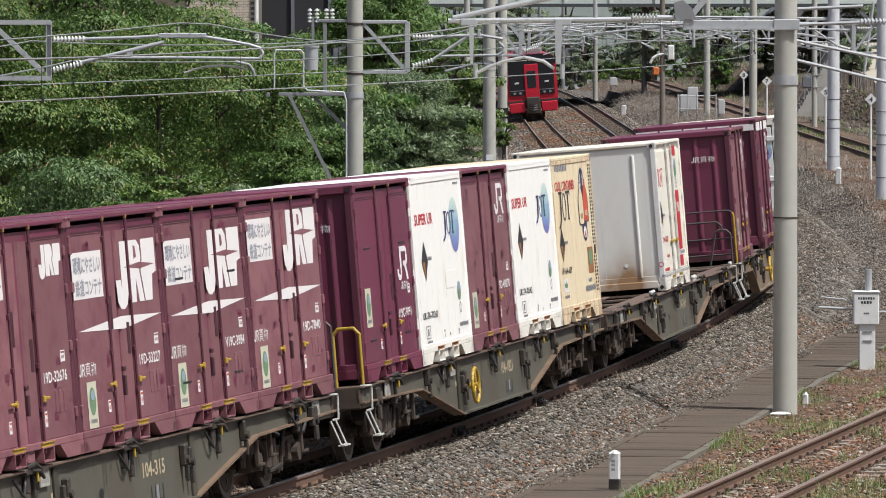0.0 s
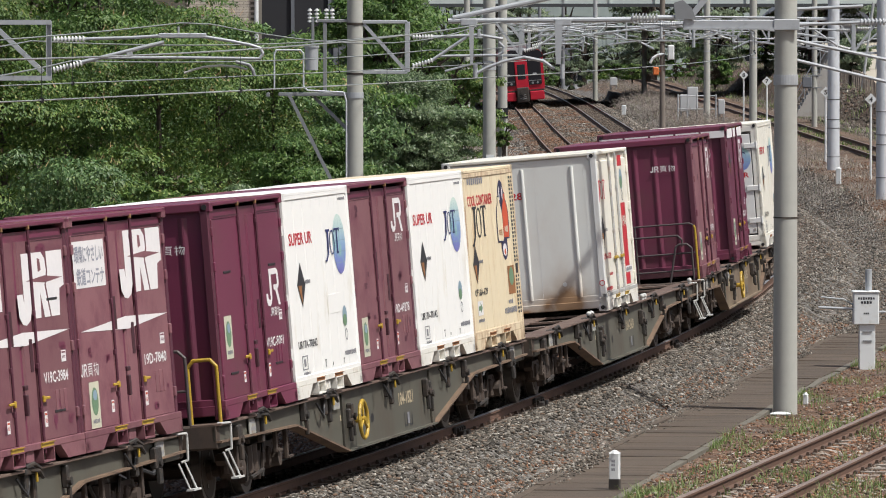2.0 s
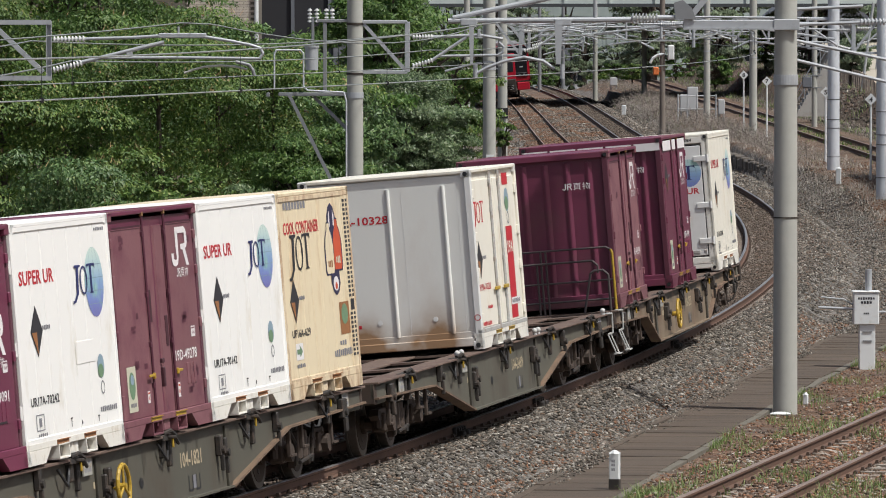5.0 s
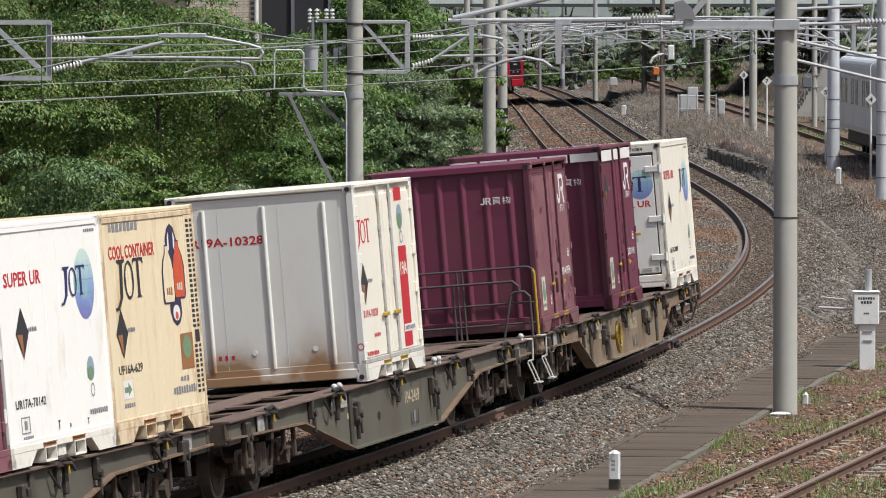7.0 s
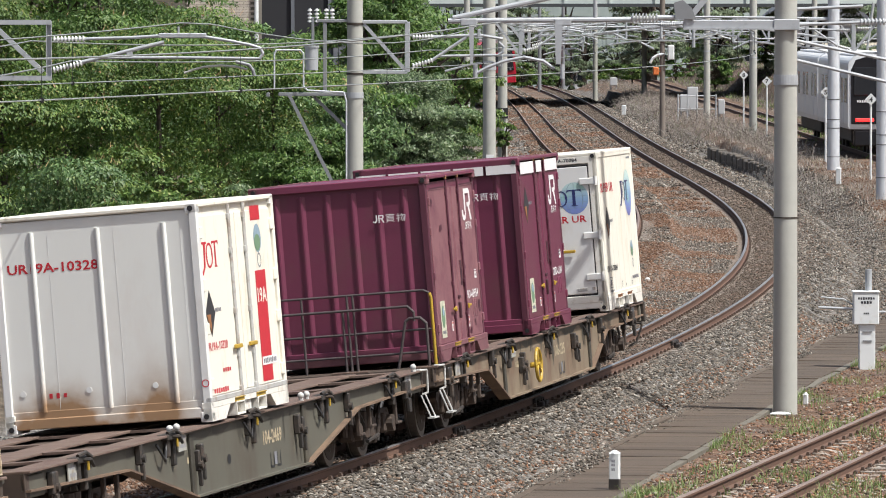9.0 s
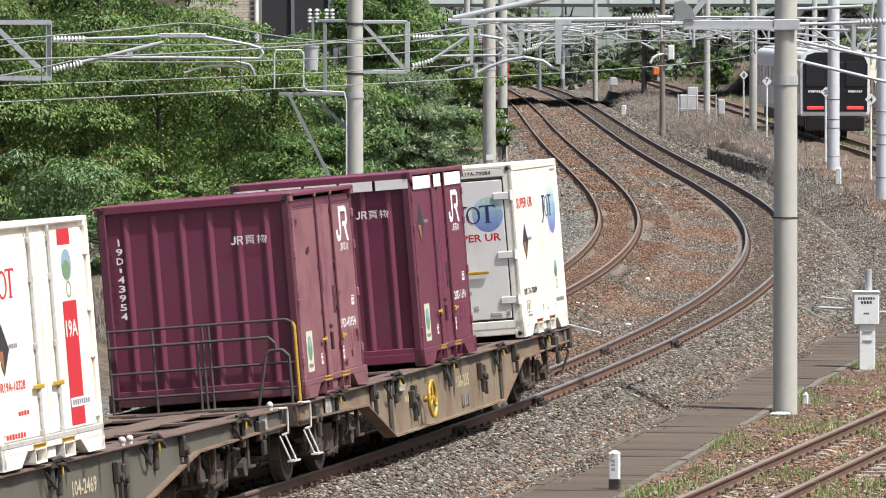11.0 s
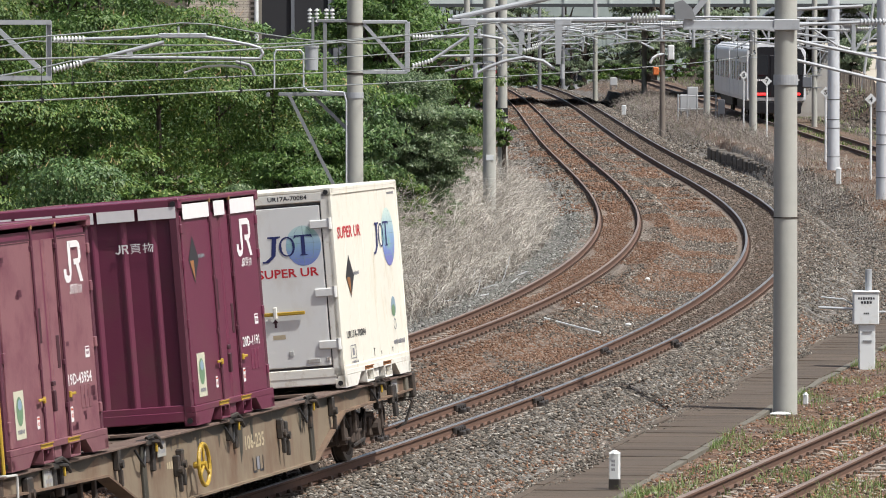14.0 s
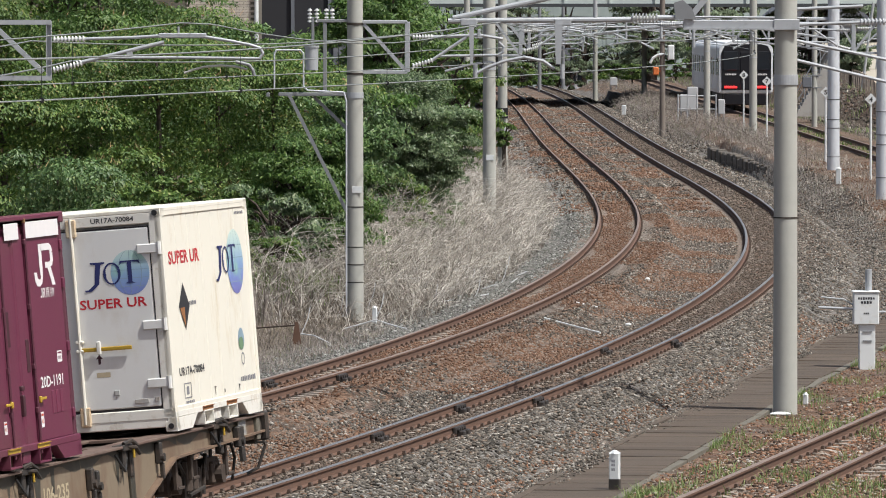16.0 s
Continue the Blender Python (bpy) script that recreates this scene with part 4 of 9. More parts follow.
        tagged(flat(SIDE, spots, x - 0.0015, M["maroon_rod_and_shade"] if deco == "new" else M["maroon"], th, "paint_spots", "darker maroon paint spots"), kind="stuff")
    if vents:
        for sy in (-1, 1):
            for z in (1.67, 0.5):
                bm = bmesh.new()
                box(bm, HW - 0.030, sy * 1.16, z, 0.012, 0.36, 0.028, bevel=0.004)
                part("vent_slot", bm, M["black"], th)
    # writing
    if deco == "old":
        flat(SIDE, [[(-1.64, 1.27), (0.15, 1.225), (1.72, 1.33), (0.05, 1.365)]], x, M["decal_white"], th, "arrow_band", "white tapering band")
    if deco in ("old", "old_plain"):
        if deco == "old":
            flat(SIDE, scaled(OLD_EMBLEM, 0.80, emblem_z, 1.66, 0.74), x, M["decal_white"], th, "operator_emblem", "large white operator emblem")
            flat(SIDE, scaled(OLD_SLITS, 0.80, emblem_z, 1.66, 0.74), x + 0.0015, M["maroon_worn"], th, "emblem_slit")
        else:
            flat(SIDE, scaled(OLD_EMBLEM, 1.22, 2.06, 0.84, 0.36), x, M["decal_white"], th, "operator_emblem", "white operator emblem")
        nb = flat(SIDE, [rect(-1.14, emblem_z + 0.06, 1.16, 0.50)], x, M["decal_white"], th, "notice", "white notice with two lines of grey writing")
        letters("環境にやさしい", SIDE, -1.14, emblem_z + 0.17, x + 0.003, 1.06, 0.19, M["decal_slate"], nb)
        letters("鉄道コンテナ", SIDE, -1.12, emblem_z - 0.07, x + 0.003, 1.02, 0.19, M["decal_slate"], nb)
    else:
        flat(SIDE, scaled(EMBLEM, 1.10, emblem_z, 0.72, 0.44), x, M["decal_white"], th, "operator_emblem", "white operator emblem")
        flat(SIDE, scaled(OPERATOR, 1.16, emblem_z - 0.29, 0.46, 0.11), x, M["decal_white"], th, "operator_name")
    flat(END, scaled(OPERATOR, 0.66, h - 0.53, 0.42, 0.115), HL - 0.021, M["decal_white"], th, "operator_name", "white operator name on the end wall")
    eco_sticker(SIDE, -1.32, sticker_z, x, th, 0.95)
    for a, b, w_, h_ in ((0.64, 0.44, 0.10, 0.16), (-0.66, 0.43, 0.10, 0.13), (1.42, 1.06, 0.17, 0.12)):
        nt = flat(SIDE, [rect(a, b, w_, h_)], x, M["decal_white"], th, "small_notice")
        flat(SIDE, [rect(a, b + h_ * 0.32, w_ * 0.8, h_ * 0.14)] + bars(a, b - h_ * 0.1, w_ * 0.7, h_ * 0.3, 3, 0.5), x + 0.0015, M["print_orange"] if b < 1 else M["maroon"], nt, "writing")
    for k in range(3):
        bm = bmesh.new()
        box(bm, HW - 0.031, 1.08 + k * 0.15, 0.60, 0.012, 0.085, 0.24, bevel=0.004)
        part("embossed_slot", bm, mt, th)
    if white_band:
        flat(SIDE, [rect(sy * 1.08, h - 0.16, 1.2, 0.17) for sy in (-1, 1)] + [rect(0, h - 0.16, 0.5, 0.17)], HW - 0.012, M["decal_white"], th, "white_band")
        flat(END, [rect(-0.96 + i * 0.48, h - 0.155, 0.44, 0.13) for i in range(5)], HL + 0.003, M["decal_white"], th, "white_band")
    return th


def side_seams(th, material, h, depth):
    n = 7
    w = (CL - 0.16) / n
    for i in range(n):
        y = -(CL - 0.16) / 2 + (i + 0.5) * w
        bm = bmesh.new()
        box(bm, depth, y, 0.24 + (h - 0.34) / 2, 0.03, w - 0.012, h - 0.34, bevel=0.005)
        part("side_panel", bm, material, th)


def hazard(plane, a, b, depth, parent):
    g = flat(plane, [[(a - 0.225, b), (a, b - 0.27), (a + 0.225, b), (a, b + 0.27)]], depth, M["decal_black"], parent, "diamond_mark", "black and brown diamond mark")
    flat(plane, [[(a - 0.19, b - 0.01), (a, b - 0.24), (a, b - 0.01)]], depth + 0.003, M["decal_brown"], g, "tape")
    flat(plane, bars(a + 0.36, b + 0.03, 0.30, 0.05, 5), depth, M["decal_grey"], parent, "writing")


def white_container(name, label, number):
    th = thing(name, label, "freight container", group="containers on the train")
    h = 2.5
    paint = M["cream_white"] if number.endswith("084") else M["white"]
    bm = bmesh.new()
    box(bm, 0, 0, 0.18 + (h - 0.24) / 2, CW - 0.10, CL - 0.12, h - 0.24)
    part("body", bm, M["grey_frame"], th)
    side_seams(th, paint, h, HW - 0.03)
    for sx in (-1, 1):
        for sy in (-1, 1):
            bm = bmesh.new()
            box(bm, sx * (HW - 0.045), sy * (HL - 0.045), h / 2, 0.09, 0.09, h - 0.06, bevel=0.012)
            part("corner_post", bm, paint, th)
    bm = bmesh.new()
    box(bm, 0, 0, h - 0.03, CW, CL, 0.06, bevel=0.015)
    part("roof", bm, paint, th)
    for xx, zz in ((HW - 0.035, h - 0.07), (0.035 - HW, h - 0.07), (HW - 0.035, 0.235)):
        bm = bmesh.new()
        box(bm, xx, 0, zz, 0.066, CL, 0.066, bevel=0.008)
        part("side_rail", bm, paint, th)
    if number.endswith("242"):
        bm = bmesh.new()
        box(bm, HW - 0.014, 0.62, 1.06, 0.008, 0.72, 0.24, bevel=0.003)
        part("repair_patch", bm, paint, th)
    # insulated end door in a grey frame
    bm = bmesh.new()
    ye = -HL + 0.05
    box(bm, 0, ye, 0.20, CW - 0.06, 0.10, 0.12, bevel=0.01)
    box(bm, 0, ye, h - 0.11, CW - 0.06, 0.10, 0.12, bevel=0.01)
    for sx in (-1, 1):
        box(bm, sx * (HW - 0.09), ye, h / 2, 0.12, 0.10, h - 0.3, bevel=0.01)
    part("end_frame", bm, M["white_grimy"], th)
    bm = bmesh.new()
    box(bm, 0, ye + 0.012, 1.275, CW - 0.20, 0.08, 2.06)
    part("door_seal", bm, M["seal"], th)
    for sx in (-1, 1):
        bm = bmesh.new()
        box(bm, sx * 0.532, ye + 0.002, 1.29, 1.055, 0.09, 2.00, bevel=0.012)
        door = part("end_door", bm, M["grey_panel"], th, "grey insulated end door leaf")
        for z in (0.55, 1.20, 2.05):
            bm = bmesh.new()
            box(bm, sx * (HW - 0.17), ye - 0.056, z, 0.27, 0.022, 0.105, bevel=0.01)
            cyl(bm, (sx * (HW - 0.05), ye - 0.05, z - 0.07), (sx * (HW - 0.05), ye - 0.05, z + 0.07), 0.028, n=8)
            part("hinge", bm, M["grey_panel"], door)
        bm = bmesh.new()
        cyl(bm, (sx * 0.18, ye - 0.072, 0.14), (sx * 0.18, ye - 0.072, h - 0.06), 0.021, n=8)
        for z in (1.06, 0.96):
            box(bm, sx * 0.18, ye - 0.066, z, 0.09, 0.05, 0.035, bevel=0.008)
        rod = part("locking_rod", bm, paint, door)
        for z, hh in ((0.22, 0.22), (h - 0.17, 0.20)):
            bm = bmesh.new()
            box(bm, sx * 0.18, ye - 0.064, z, 0.12, 0.045, hh, bevel=0.012)
            part("rod_keeper", bm, M["cream_rusty"], rod)
    bm = bmesh.new()
    box(bm, 0.49, ye - 0.075, 0.97, 0.58, 0.022, 0.045, bevel=0.008)
    bar = part("door_bar", bm, M["yellow"], door, "yellow door bar")
    bm = bmesh.new()
    box(bm, 0.40, ye - 0.085, 0.985, 0.05, 0.03, 0.15, bevel=0.01)
    part("bar_catch", bm, M["white_grimy"], bar)
    d = -ye + 0.0445
    flat(END, [[(0.37, 0.80), (0.37, 0.86), (0.345, 0.86), (0.385, 0.91), (0.425, 0.86), (0.40, 0.86), (0.40, 0.80)]], d, M["maroon_dark"], th, "arrow")
    globe(END, 0.82, 1.80, 0.225, 0.25, d, th)
    lessor(END, 0.58, 1.80, 0.60, 0.27, d + 0.003, M["decal_blue"], th)
    letters("SUPER UR", END, 0.60, 1.47, d, 0.78, 0.11, M["decal_red"], th)
    letters(number, END, 0.66, h - 0.105, -ye + 0.0515, 0.50, 0.055, M["decal_black"], th)
    for a, b, w_, h_ in ((0.84, 0.36, 0.16, 0.05), (0.56, 0.47, 0.06, 0.06), (1.02, 0.37, 0.05, 0.05)):
        bm = bmesh.new()
        box(bm, a, ye - 0.047, b, w_, 0.012, h_, bevel=0.004)
        part("plate", bm, M["grey_frame"], door)
    flat(END, [rect(0.42, 0.68, 0.16, 0.055)], d, M["decal_tan"], th, "stencil")
    # side markings
    x = HW - 0.011
    letters("SUPER UR", SIDE, -1.0, 1.92, x, 1.28, 0.15, M["decal_red"], th)
    globe(SIDE, 1.18, 1.78, 0.36, 0.375, x, th)
    lessor(SIDE, 0.72, 1.815, 0.84, 0.335, x + 0.005, M["decal_blue"], th)
    hazard(SIDE, -1.14, 1.36, x, th)
    letters(number, SIDE, -1.03, 0.64, x, 1.05, 0.095, M["decal_black"], th)
    flat(SIDE, [rect(-1.26, 0.50, 0.28, 0.012), rect(-1.26, 0.34, 0.28, 0.012), rect(-1.40, 0.42, 0.02, 0.17), rect(-1.12, 0.42, 0.02, 0.17), rect(-1.26, 0.42, 0.10, 0.09)], x, M["decal_grey"], th, "small_notice")
    flat(SIDE, bars(-1.2, 0.29, 0.36, 0.035, 5) + bars(1.36, 0.42, 0.66, 0.06, 9) + bars(1.50, h - 0.16, 0.4, 0.035, 6), x, M["decal_grey"], th, "writing")
    flat(SIDE, [rect(-0.1, 0.35, 0.02, 0.09), rect(-0.1, 0.395, 0.08, 0.015), rect(0.3, 0.33, 0.04, 0.04), rect(0.95, 0.33, 0.02, 0.06), rect(0.95, 0.36, 0.07, 0.015)], x, M["decal_black"], th, "small_marks")
    eco = flat(SIDE, [oval(1.18, 0.88, 0.13, 0.13, 16)], x, M["sticker_blue"], th, "eco_emblem", "small green and blue emblem")
    flat(SIDE, [oval(1.16, 0.83, 0.11, 0.075, 14)], x + 0.002, M["sticker_green"], eco, "leaf")
    flat(SIDE, oval_ring(1.20, 0.65, 0.075), x, M["decal_grey"], eco, "wreath")
    feet(th, M["white_grimy"], M["decal_brown"])
    fittings(th, h, paint)
    return th


def stained_panel():
    m = mat("rust_stained_grey_panel", (0.74, 0.745, 0.71), 0.42, metal=0.0, var=0.05, scale=1.0, dirt=(0.68, 0.66, 0.62), dirt_amt=0.3, dirt_scale=1.6, stretch=(1, 1, 0.4))
    n, l = m.node_tree.nodes, m.node_tree.links
    b = n["Principled BSDF"]
    src = b.inputs["Base Color"].links[0].from_socket
    tc = n.new("ShaderNodeTexCoord")
    nz = n.new("ShaderNodeTexNoise")
    nz.inputs["Scale"].default_value, nz.inputs["Detail"].default_value = 3.0, 6.0
    l.new(tc.outputs["Object"], nz.inputs["Vector"])
    total = None
    for cx, cz, sx, sz in ((-0.50, 0.12, 1.25, 1.15), (0.66, 0.14, 1.5, 1.05), (0.1, 0.05, 0.6, 1.7), (-0.9, 0.05, 0.9, 1.4)):
        mp = n.new("ShaderNodeMapping")
        mp.inputs["Location"].default_value = (-cx * sx, 0, -cz * sz)
        mp.inputs["Scale"].default_value = (sx, 0, sz)
        l.new(tc.outputs["Object"], mp.inputs["Vector"])
        g = n.new("ShaderNodeTexGradient")
        g.gradient_type = "QUADRATIC_SPHERE"
        l.new(mp.outputs[0], g.inputs["Vector"])
        if total is None:
            total = g.outputs["Fac"]
        else:
            a = n.new("ShaderNodeMath")
            a.operation = "ADD"
            l.new(total, a.inputs[0]), l.new(g.outputs["Fac"], a.inputs[1])
            total = a.outputs[0]
    mul = n.new("ShaderNodeMath")
    mul.operation, mul.use_clamp = "MULTIPLY", True
    l.new(total, mul.inputs[0])
    mr = n.new("ShaderNodeMapRange")
    mr.inputs["From Min"].default_value, mr.inputs["From Max"].default_value, mr.inputs["To Min"].default_value, mr.inputs["To Max"].default_value = 0.25, 0.75, 0.3, 1.5
    l.new(nz.outputs["Fac"], mr.inputs["Value"])
    l.new(mr.outputs[0], mul.inputs[1])
    x = n.new("ShaderNodeMix")
    x.data_type = "RGBA"
    x.inputs[7].default_value = (0.31, 0.19, 0.105, 1)
    l.new(src, x.inputs[6]), l.new(mul.outputs[0], x.inputs[0]), l.new(x.outputs[2], b.inputs["Base Color"])
    return m


M["stained"] = stained_panel()


def grey_ended_container():
    th = thing("freight_container", "white freight container with rust-stained grey ribbed end", "freight container", group="containers on the train")
    h = 2.5
    bm = bmesh.new()
    box(bm, 0, 0.02, 0.16 + (h - 0.22) / 2, CW - 0.10, CL - 0.12, h - 0.22)
    part("body", bm, M["cream_white"], th)
    bm = bmesh.new()
    box(bm, 0, -HL + 0.045, 0.14 + (h - 0.2) / 2, CW - 0.04, 0.03, h - 0.22)
    part("end_wall", bm, M["stained"], th, "grey ribbed end wall with brown rust stains")
    for rx_ in (0.82, 0.035, -0.75):
        bm = bmesh.new()
        cyl(bm, (rx_, -HL + 0.036, 0.24), (rx_, -HL + 0.036, h - 0.20), 0.032, n=12)
        part("rib", bm, M["stained"], th, smooth=True)
        bm = bmesh.new()
        box(bm, rx_ + 0.19, -HL + 0.029, 1.26, 0.005, 0.003, 2.0)
        part("seam", bm, M["grey_panel"], th)
        bm = bmesh.new()
        cyl(bm, (rx_ - 0.24, -HL + 0.036, 0.46), (rx_ - 0.24, -HL + 0.022, 0.46), 0.035, n=10)
        part("bolt_cap", bm, M["grey_panel"], th)
    for sx in (-1, 1):
        for sy in (-1, 1):
            bm = bmesh.new()
            box(bm, sx * (HW - 0.05), sy * (HL - 0.05), h / 2, 0.10, 0.10, h - 0.06, bevel=0.012)
            part("corner_post", bm, M["grey_panel"] if sy < 0 else M["cream_white"], th)
    bm = bmesh.new()
    box(bm, 0, 0, h - 0.03, CW, CL, 0.06, bevel=0.015)
    part("roof", bm, M["cream_white"], th)
    bm = bmesh.new()
    box(bm, 0, -HL + 0.06, 0.20, CW - 0.2, 0.07, 0.12, bevel=0.01)
    part("end_sill", bm, M["stained"], th)
    bm = bmesh.new()
    box(bm, HW - 0.03, 0, 0.245, 0.07, CL, 0.06, bevel=0.008)
    part("bottom_rail", bm, M["grey_frame"], th)
    for sy in (-1, 1):
        bm = bmesh.new()
        box(bm, HW - 0.04, sy * 0.87, 0.28 + (h - 0.44) / 2, 0.03, 1.68, h - 0.44, bevel=0.008)
        for z in (0.42, 1.05, 1.55, 2.15):
            box(bm, HW - 0.02, sy * 1.72, z, 0.05, 0.12, 0.14, bevel=0.01)
        d = part("door", bm, M["cream_white"], th)
        for yy in (sy * 0.36,):
            bm = bmesh.new()
            cyl(bm, (HW - 0.008, yy, 0.20), (HW - 0.008, yy, h - 0.06), 0.022, n=8)
            for z in (0.3, 0.7, 1.2, 1.9, 2.3):
                box(bm, HW - 0.012, yy, z, 0.04, 0.09, 0.07, bevel=0.006)
            part("locking_rod", bm, M["grey_frame"], d)
            bm = bmesh.new()
            box(bm, HW + 0.01, yy - 0.06, 0.79, 0.03, 0.32, 0.05, bevel=0.008)
            part("handle", bm, M["yellow"], d, "yellow door handle")
    d = HL - 0.027
    letters("UR19A-10328", END, -0.52, 1.89, d, 1.08, 0.115, M["decal_red"], th)
    flat(END, bars(-0.62, 0.42, 0.34, 0.06, 4, 0.45), d, M["decal_red"], th, "writing")
    flat(END, oval_ring(HW - 0.05, 0.44, 0.045), HL + 0.003, M["decal_red"], th, "round_mark")
    x = HW - 0.022
    flat(SIDE, scaled(LESSOR, -1.36, 1.88, 0.80, 0.32) + ring(-1.32, 1.88, 0.16, 0.147), x, M["decal_red"], th, "lessor_emblem")
    hazard(SIDE, -1.48, 1.22, x, th)
    flat(SIDE, [rect(0.98, 2.30, 0.46, 0.17), [(0.78, 0.31), (1.28, 0.31), (1.28, 1.62), (0.78, 1.62)]], x, M["decal_red"], th, "red_band")
    letters("19A", SIDE, 1.03, 1.33, x + 0.003, 0.42, 0.18, M["cream_white"], th)
    letters("UR19A-10328", SIDE, -1.28, 0.84, x, 0.98, 0.10, M["decal_red"], th)
    flat(SIDE, [rect(1.16, 0.55, 0.72, 0.10)], x + 0.003, M["decal_white"], th, "small_notice")
    flat(SIDE, bars(1.16, 0.55, 0.64, 0.06, 8), x + 0.005, M["decal_grey"], th, "writing")
    flat(SIDE, bars(-1.25, 0.33, 0.7, 0.06, 7) + bars(-0.92, 0.55, 0.4, 0.05, 4), x, M["decal_red"], th, "writing")
    eco = flat(SIDE, [oval(1.02, 2.00, 0.18, 0.17, 18)], x, M["sticker_blue"], th, "eco_emblem", "green and blue round emblem")
    flat(SIDE, [oval(1.00, 1.95, 0.15, 0.10, 14)], x + 0.002, M["sticker_green"], eco, "leaf")
    flat(SIDE, oval_ring(1.04, 1.74, 0.09), x, M["decal_grey"], eco, "wreath")
    feet(th, M["white_grimy"], M["yellow"], M["stained"])
    fittings(th, h, M["grey_panel"])
    return th


def oval_ring(a, b, r, n=14):
    o = []
    for i in range(n):
        t0, t1 = 2 * math.pi * i / n, 2 * math.pi * (i + 1) / n
        o.append([(a + r * math.cos(t0), b + r * math.sin(t0)), (a + r * math.cos(t1), b + r * math.sin(t1)), (a + r * 0.75 * math.cos(t1), b + r * 0.75 * math.sin(t1)), (a + r * 0.75 * math.cos(t0), b + r * 0.75 * math.sin(t0))])
    return o


def cream_container():
    th = thing("freight_container", "weathered cream ribbed cool container with bottle picture", "freight container", group="containers on the train")
    h = 2.5
    bm = bmesh.new()
    box(bm, 0, 0, 0.16 + (h - 0.22) / 2, CW - 0.12, CL - 0.10, h - 0.22)
    part("body", bm, M["rust_streak"], th)
    ye = -HL + 0.09
    for w in (0.42, 0.52, 0.50, 0.52, 0.50, 0.52, 0.27):
        bm = bmesh.new()
        box(bm, HW - 0.03, ye + w / 2, 0.24 + (h - 0.34) / 2, 0.03, w - 0.014, h - 0.34, bevel=0.006)
        part("side_panel", bm, M["cream"], th)
        ye += w
    bm = bmesh.new()
    box(bm, HW - 0.03, HL - 0.20, h / 2 + 0.08, 0.045, 0.36, h - 0.34, bevel=0.006)
    part("vent_panel", bm, M["cream"], th)
    flat(SIDE, [rect(HL - 0.20 + k * 0.085, 0.40 + i * 0.0565, 0.11, 0.034) for i in range(35) if not 10 <= i <= 12 for k in (-1, 1)] + [rect(HL - 0.20, 1.02, 0.18, 0.14)], HW - 0.004, M["decal_black"], th, "vent_grille", "rows of black vent slots")
    for sx in (-1, 1):
        for sy in (-1, 1):
            bm = bmesh.new()
            box(bm, sx * (HW - 0.045), sy * (HL - 0.045), h / 2, 0.09, 0.09, h - 0.06, bevel=0.012)
            part("corner_post", bm, M["cream_rusty"], th)
    bm = bmesh.new()
    box(bm, 0, 0, h - 0.03, CW, CL, 0.06, bevel=0.015)
    part("roof", bm, M["cream"], th)
    bm = bmesh.new()
    for zz in (0.225, h - 0.085):
        bm = bmesh.new()
        box(bm, HW - 0.037, 0, zz, 0.070, CL, 0.065, bevel=0.008)
        part("side_rail", bm, M["cream_rusty"], th)
    x = HW - 0.011
    flat(SIDE, bars(-0.95, 2.33, 1.15, 0.10, 8), x, M["decal_grey"], th, "writing")
    letters("COOL CONTAINER", SIDE, -0.68, 2.06, x, 1.78, 0.15, M["decal_red"], th)
    lessor(SIDE, -0.92, 1.75, 1.06, 0.46, x + 0.003, M["decal_black"], th)
    bottle = [(-0.17, 0.0), (0.17, 0.0), (0.20, 0.05), (0.20, 0.34), (0.15, 0.46), (0.07, 0.54), (0.06, 0.62), (-0.06, 0.62), (-0.07, 0.54), (-0.15, 0.46), (-0.20, 0.34), (-0.20, 0.05)]
    b = flat(SIDE, [[(0.86, 1.82), (0.70, 1.96), (0.66, 2.14), (0.76, 2.26), (0.88, 2.31), (1.02, 2.26), (1.12, 2.12), (1.06, 1.96)], [(0.72, 1.50), (1.10, 1.50), (1.14, 1.30), (1.04, 1.20), (0.90, 1.16), (0.76, 1.22), (0.68, 1.34)]], x, M["decal_navy"], th, "bottle_picture", "navy, cream and red picture of bottles")
    for a, z, mt_, nm in ((0.68, 1.44, M["cream"], "pale_bottle"), (1.10, 1.48, M["print_orange"], "red_bottle")):
        flat(SIDE, [[(a + p * 1.22, z - 0.02 + q * 1.06) for p, q in bottle]], x + 0.0015, M["decal_navy"], b, "bottle_outline")
        flat(SIDE, [[(a + p, z + q) for p, q in bottle]], x + 0.003, mt_, b, nm)
        flat(SIDE, bars(a, z + 0.12, 0.24, 0.09, 3), x + 0.0045, M["decal_brown"] if mt_ is M["cream"] else M["sticker"], b, "writing")
    flat(SIDE, [[(0.72, 2.0), (0.76, 2.18), (0.80, 2.22), (0.80, 2.02)], [(0.98, 2.22), (1.04, 2.14), (1.02, 2.0), (0.97, 2.04)]], x + 0.0015, M["decal_white"], b, "pale_side")
    flat(SIDE, [oval(0.91, 1.31, 0.14, 0.09, 14)], x + 0.0015, M["decal_white"], b, "pale_foot")
    flat(SIDE, [oval(0.91, 1.28, 0.06, 0.045, 12)], x + 0.003, M["print_orange"], b, "red_spot")
    hazard(SIDE, -1.28, 1.18, x, th)
    letters("UF16A-629", SIDE, -1.06, 0.79, x, 0.92, 0.10, M["decal_black"], th)
    flat(SIDE, bars(1.04, 0.57, 0.36, 0.06, 3) + bars(1.04, 0.45, 1.0, 0.09, 10), x, M["decal_grey"], th, "writing")
    nt = flat(SIDE, [rect(-1.22, 0.57, 0.36, 0.20)], x, M["decal_white"], th, "small_notice", "small white notice with a green arrow")
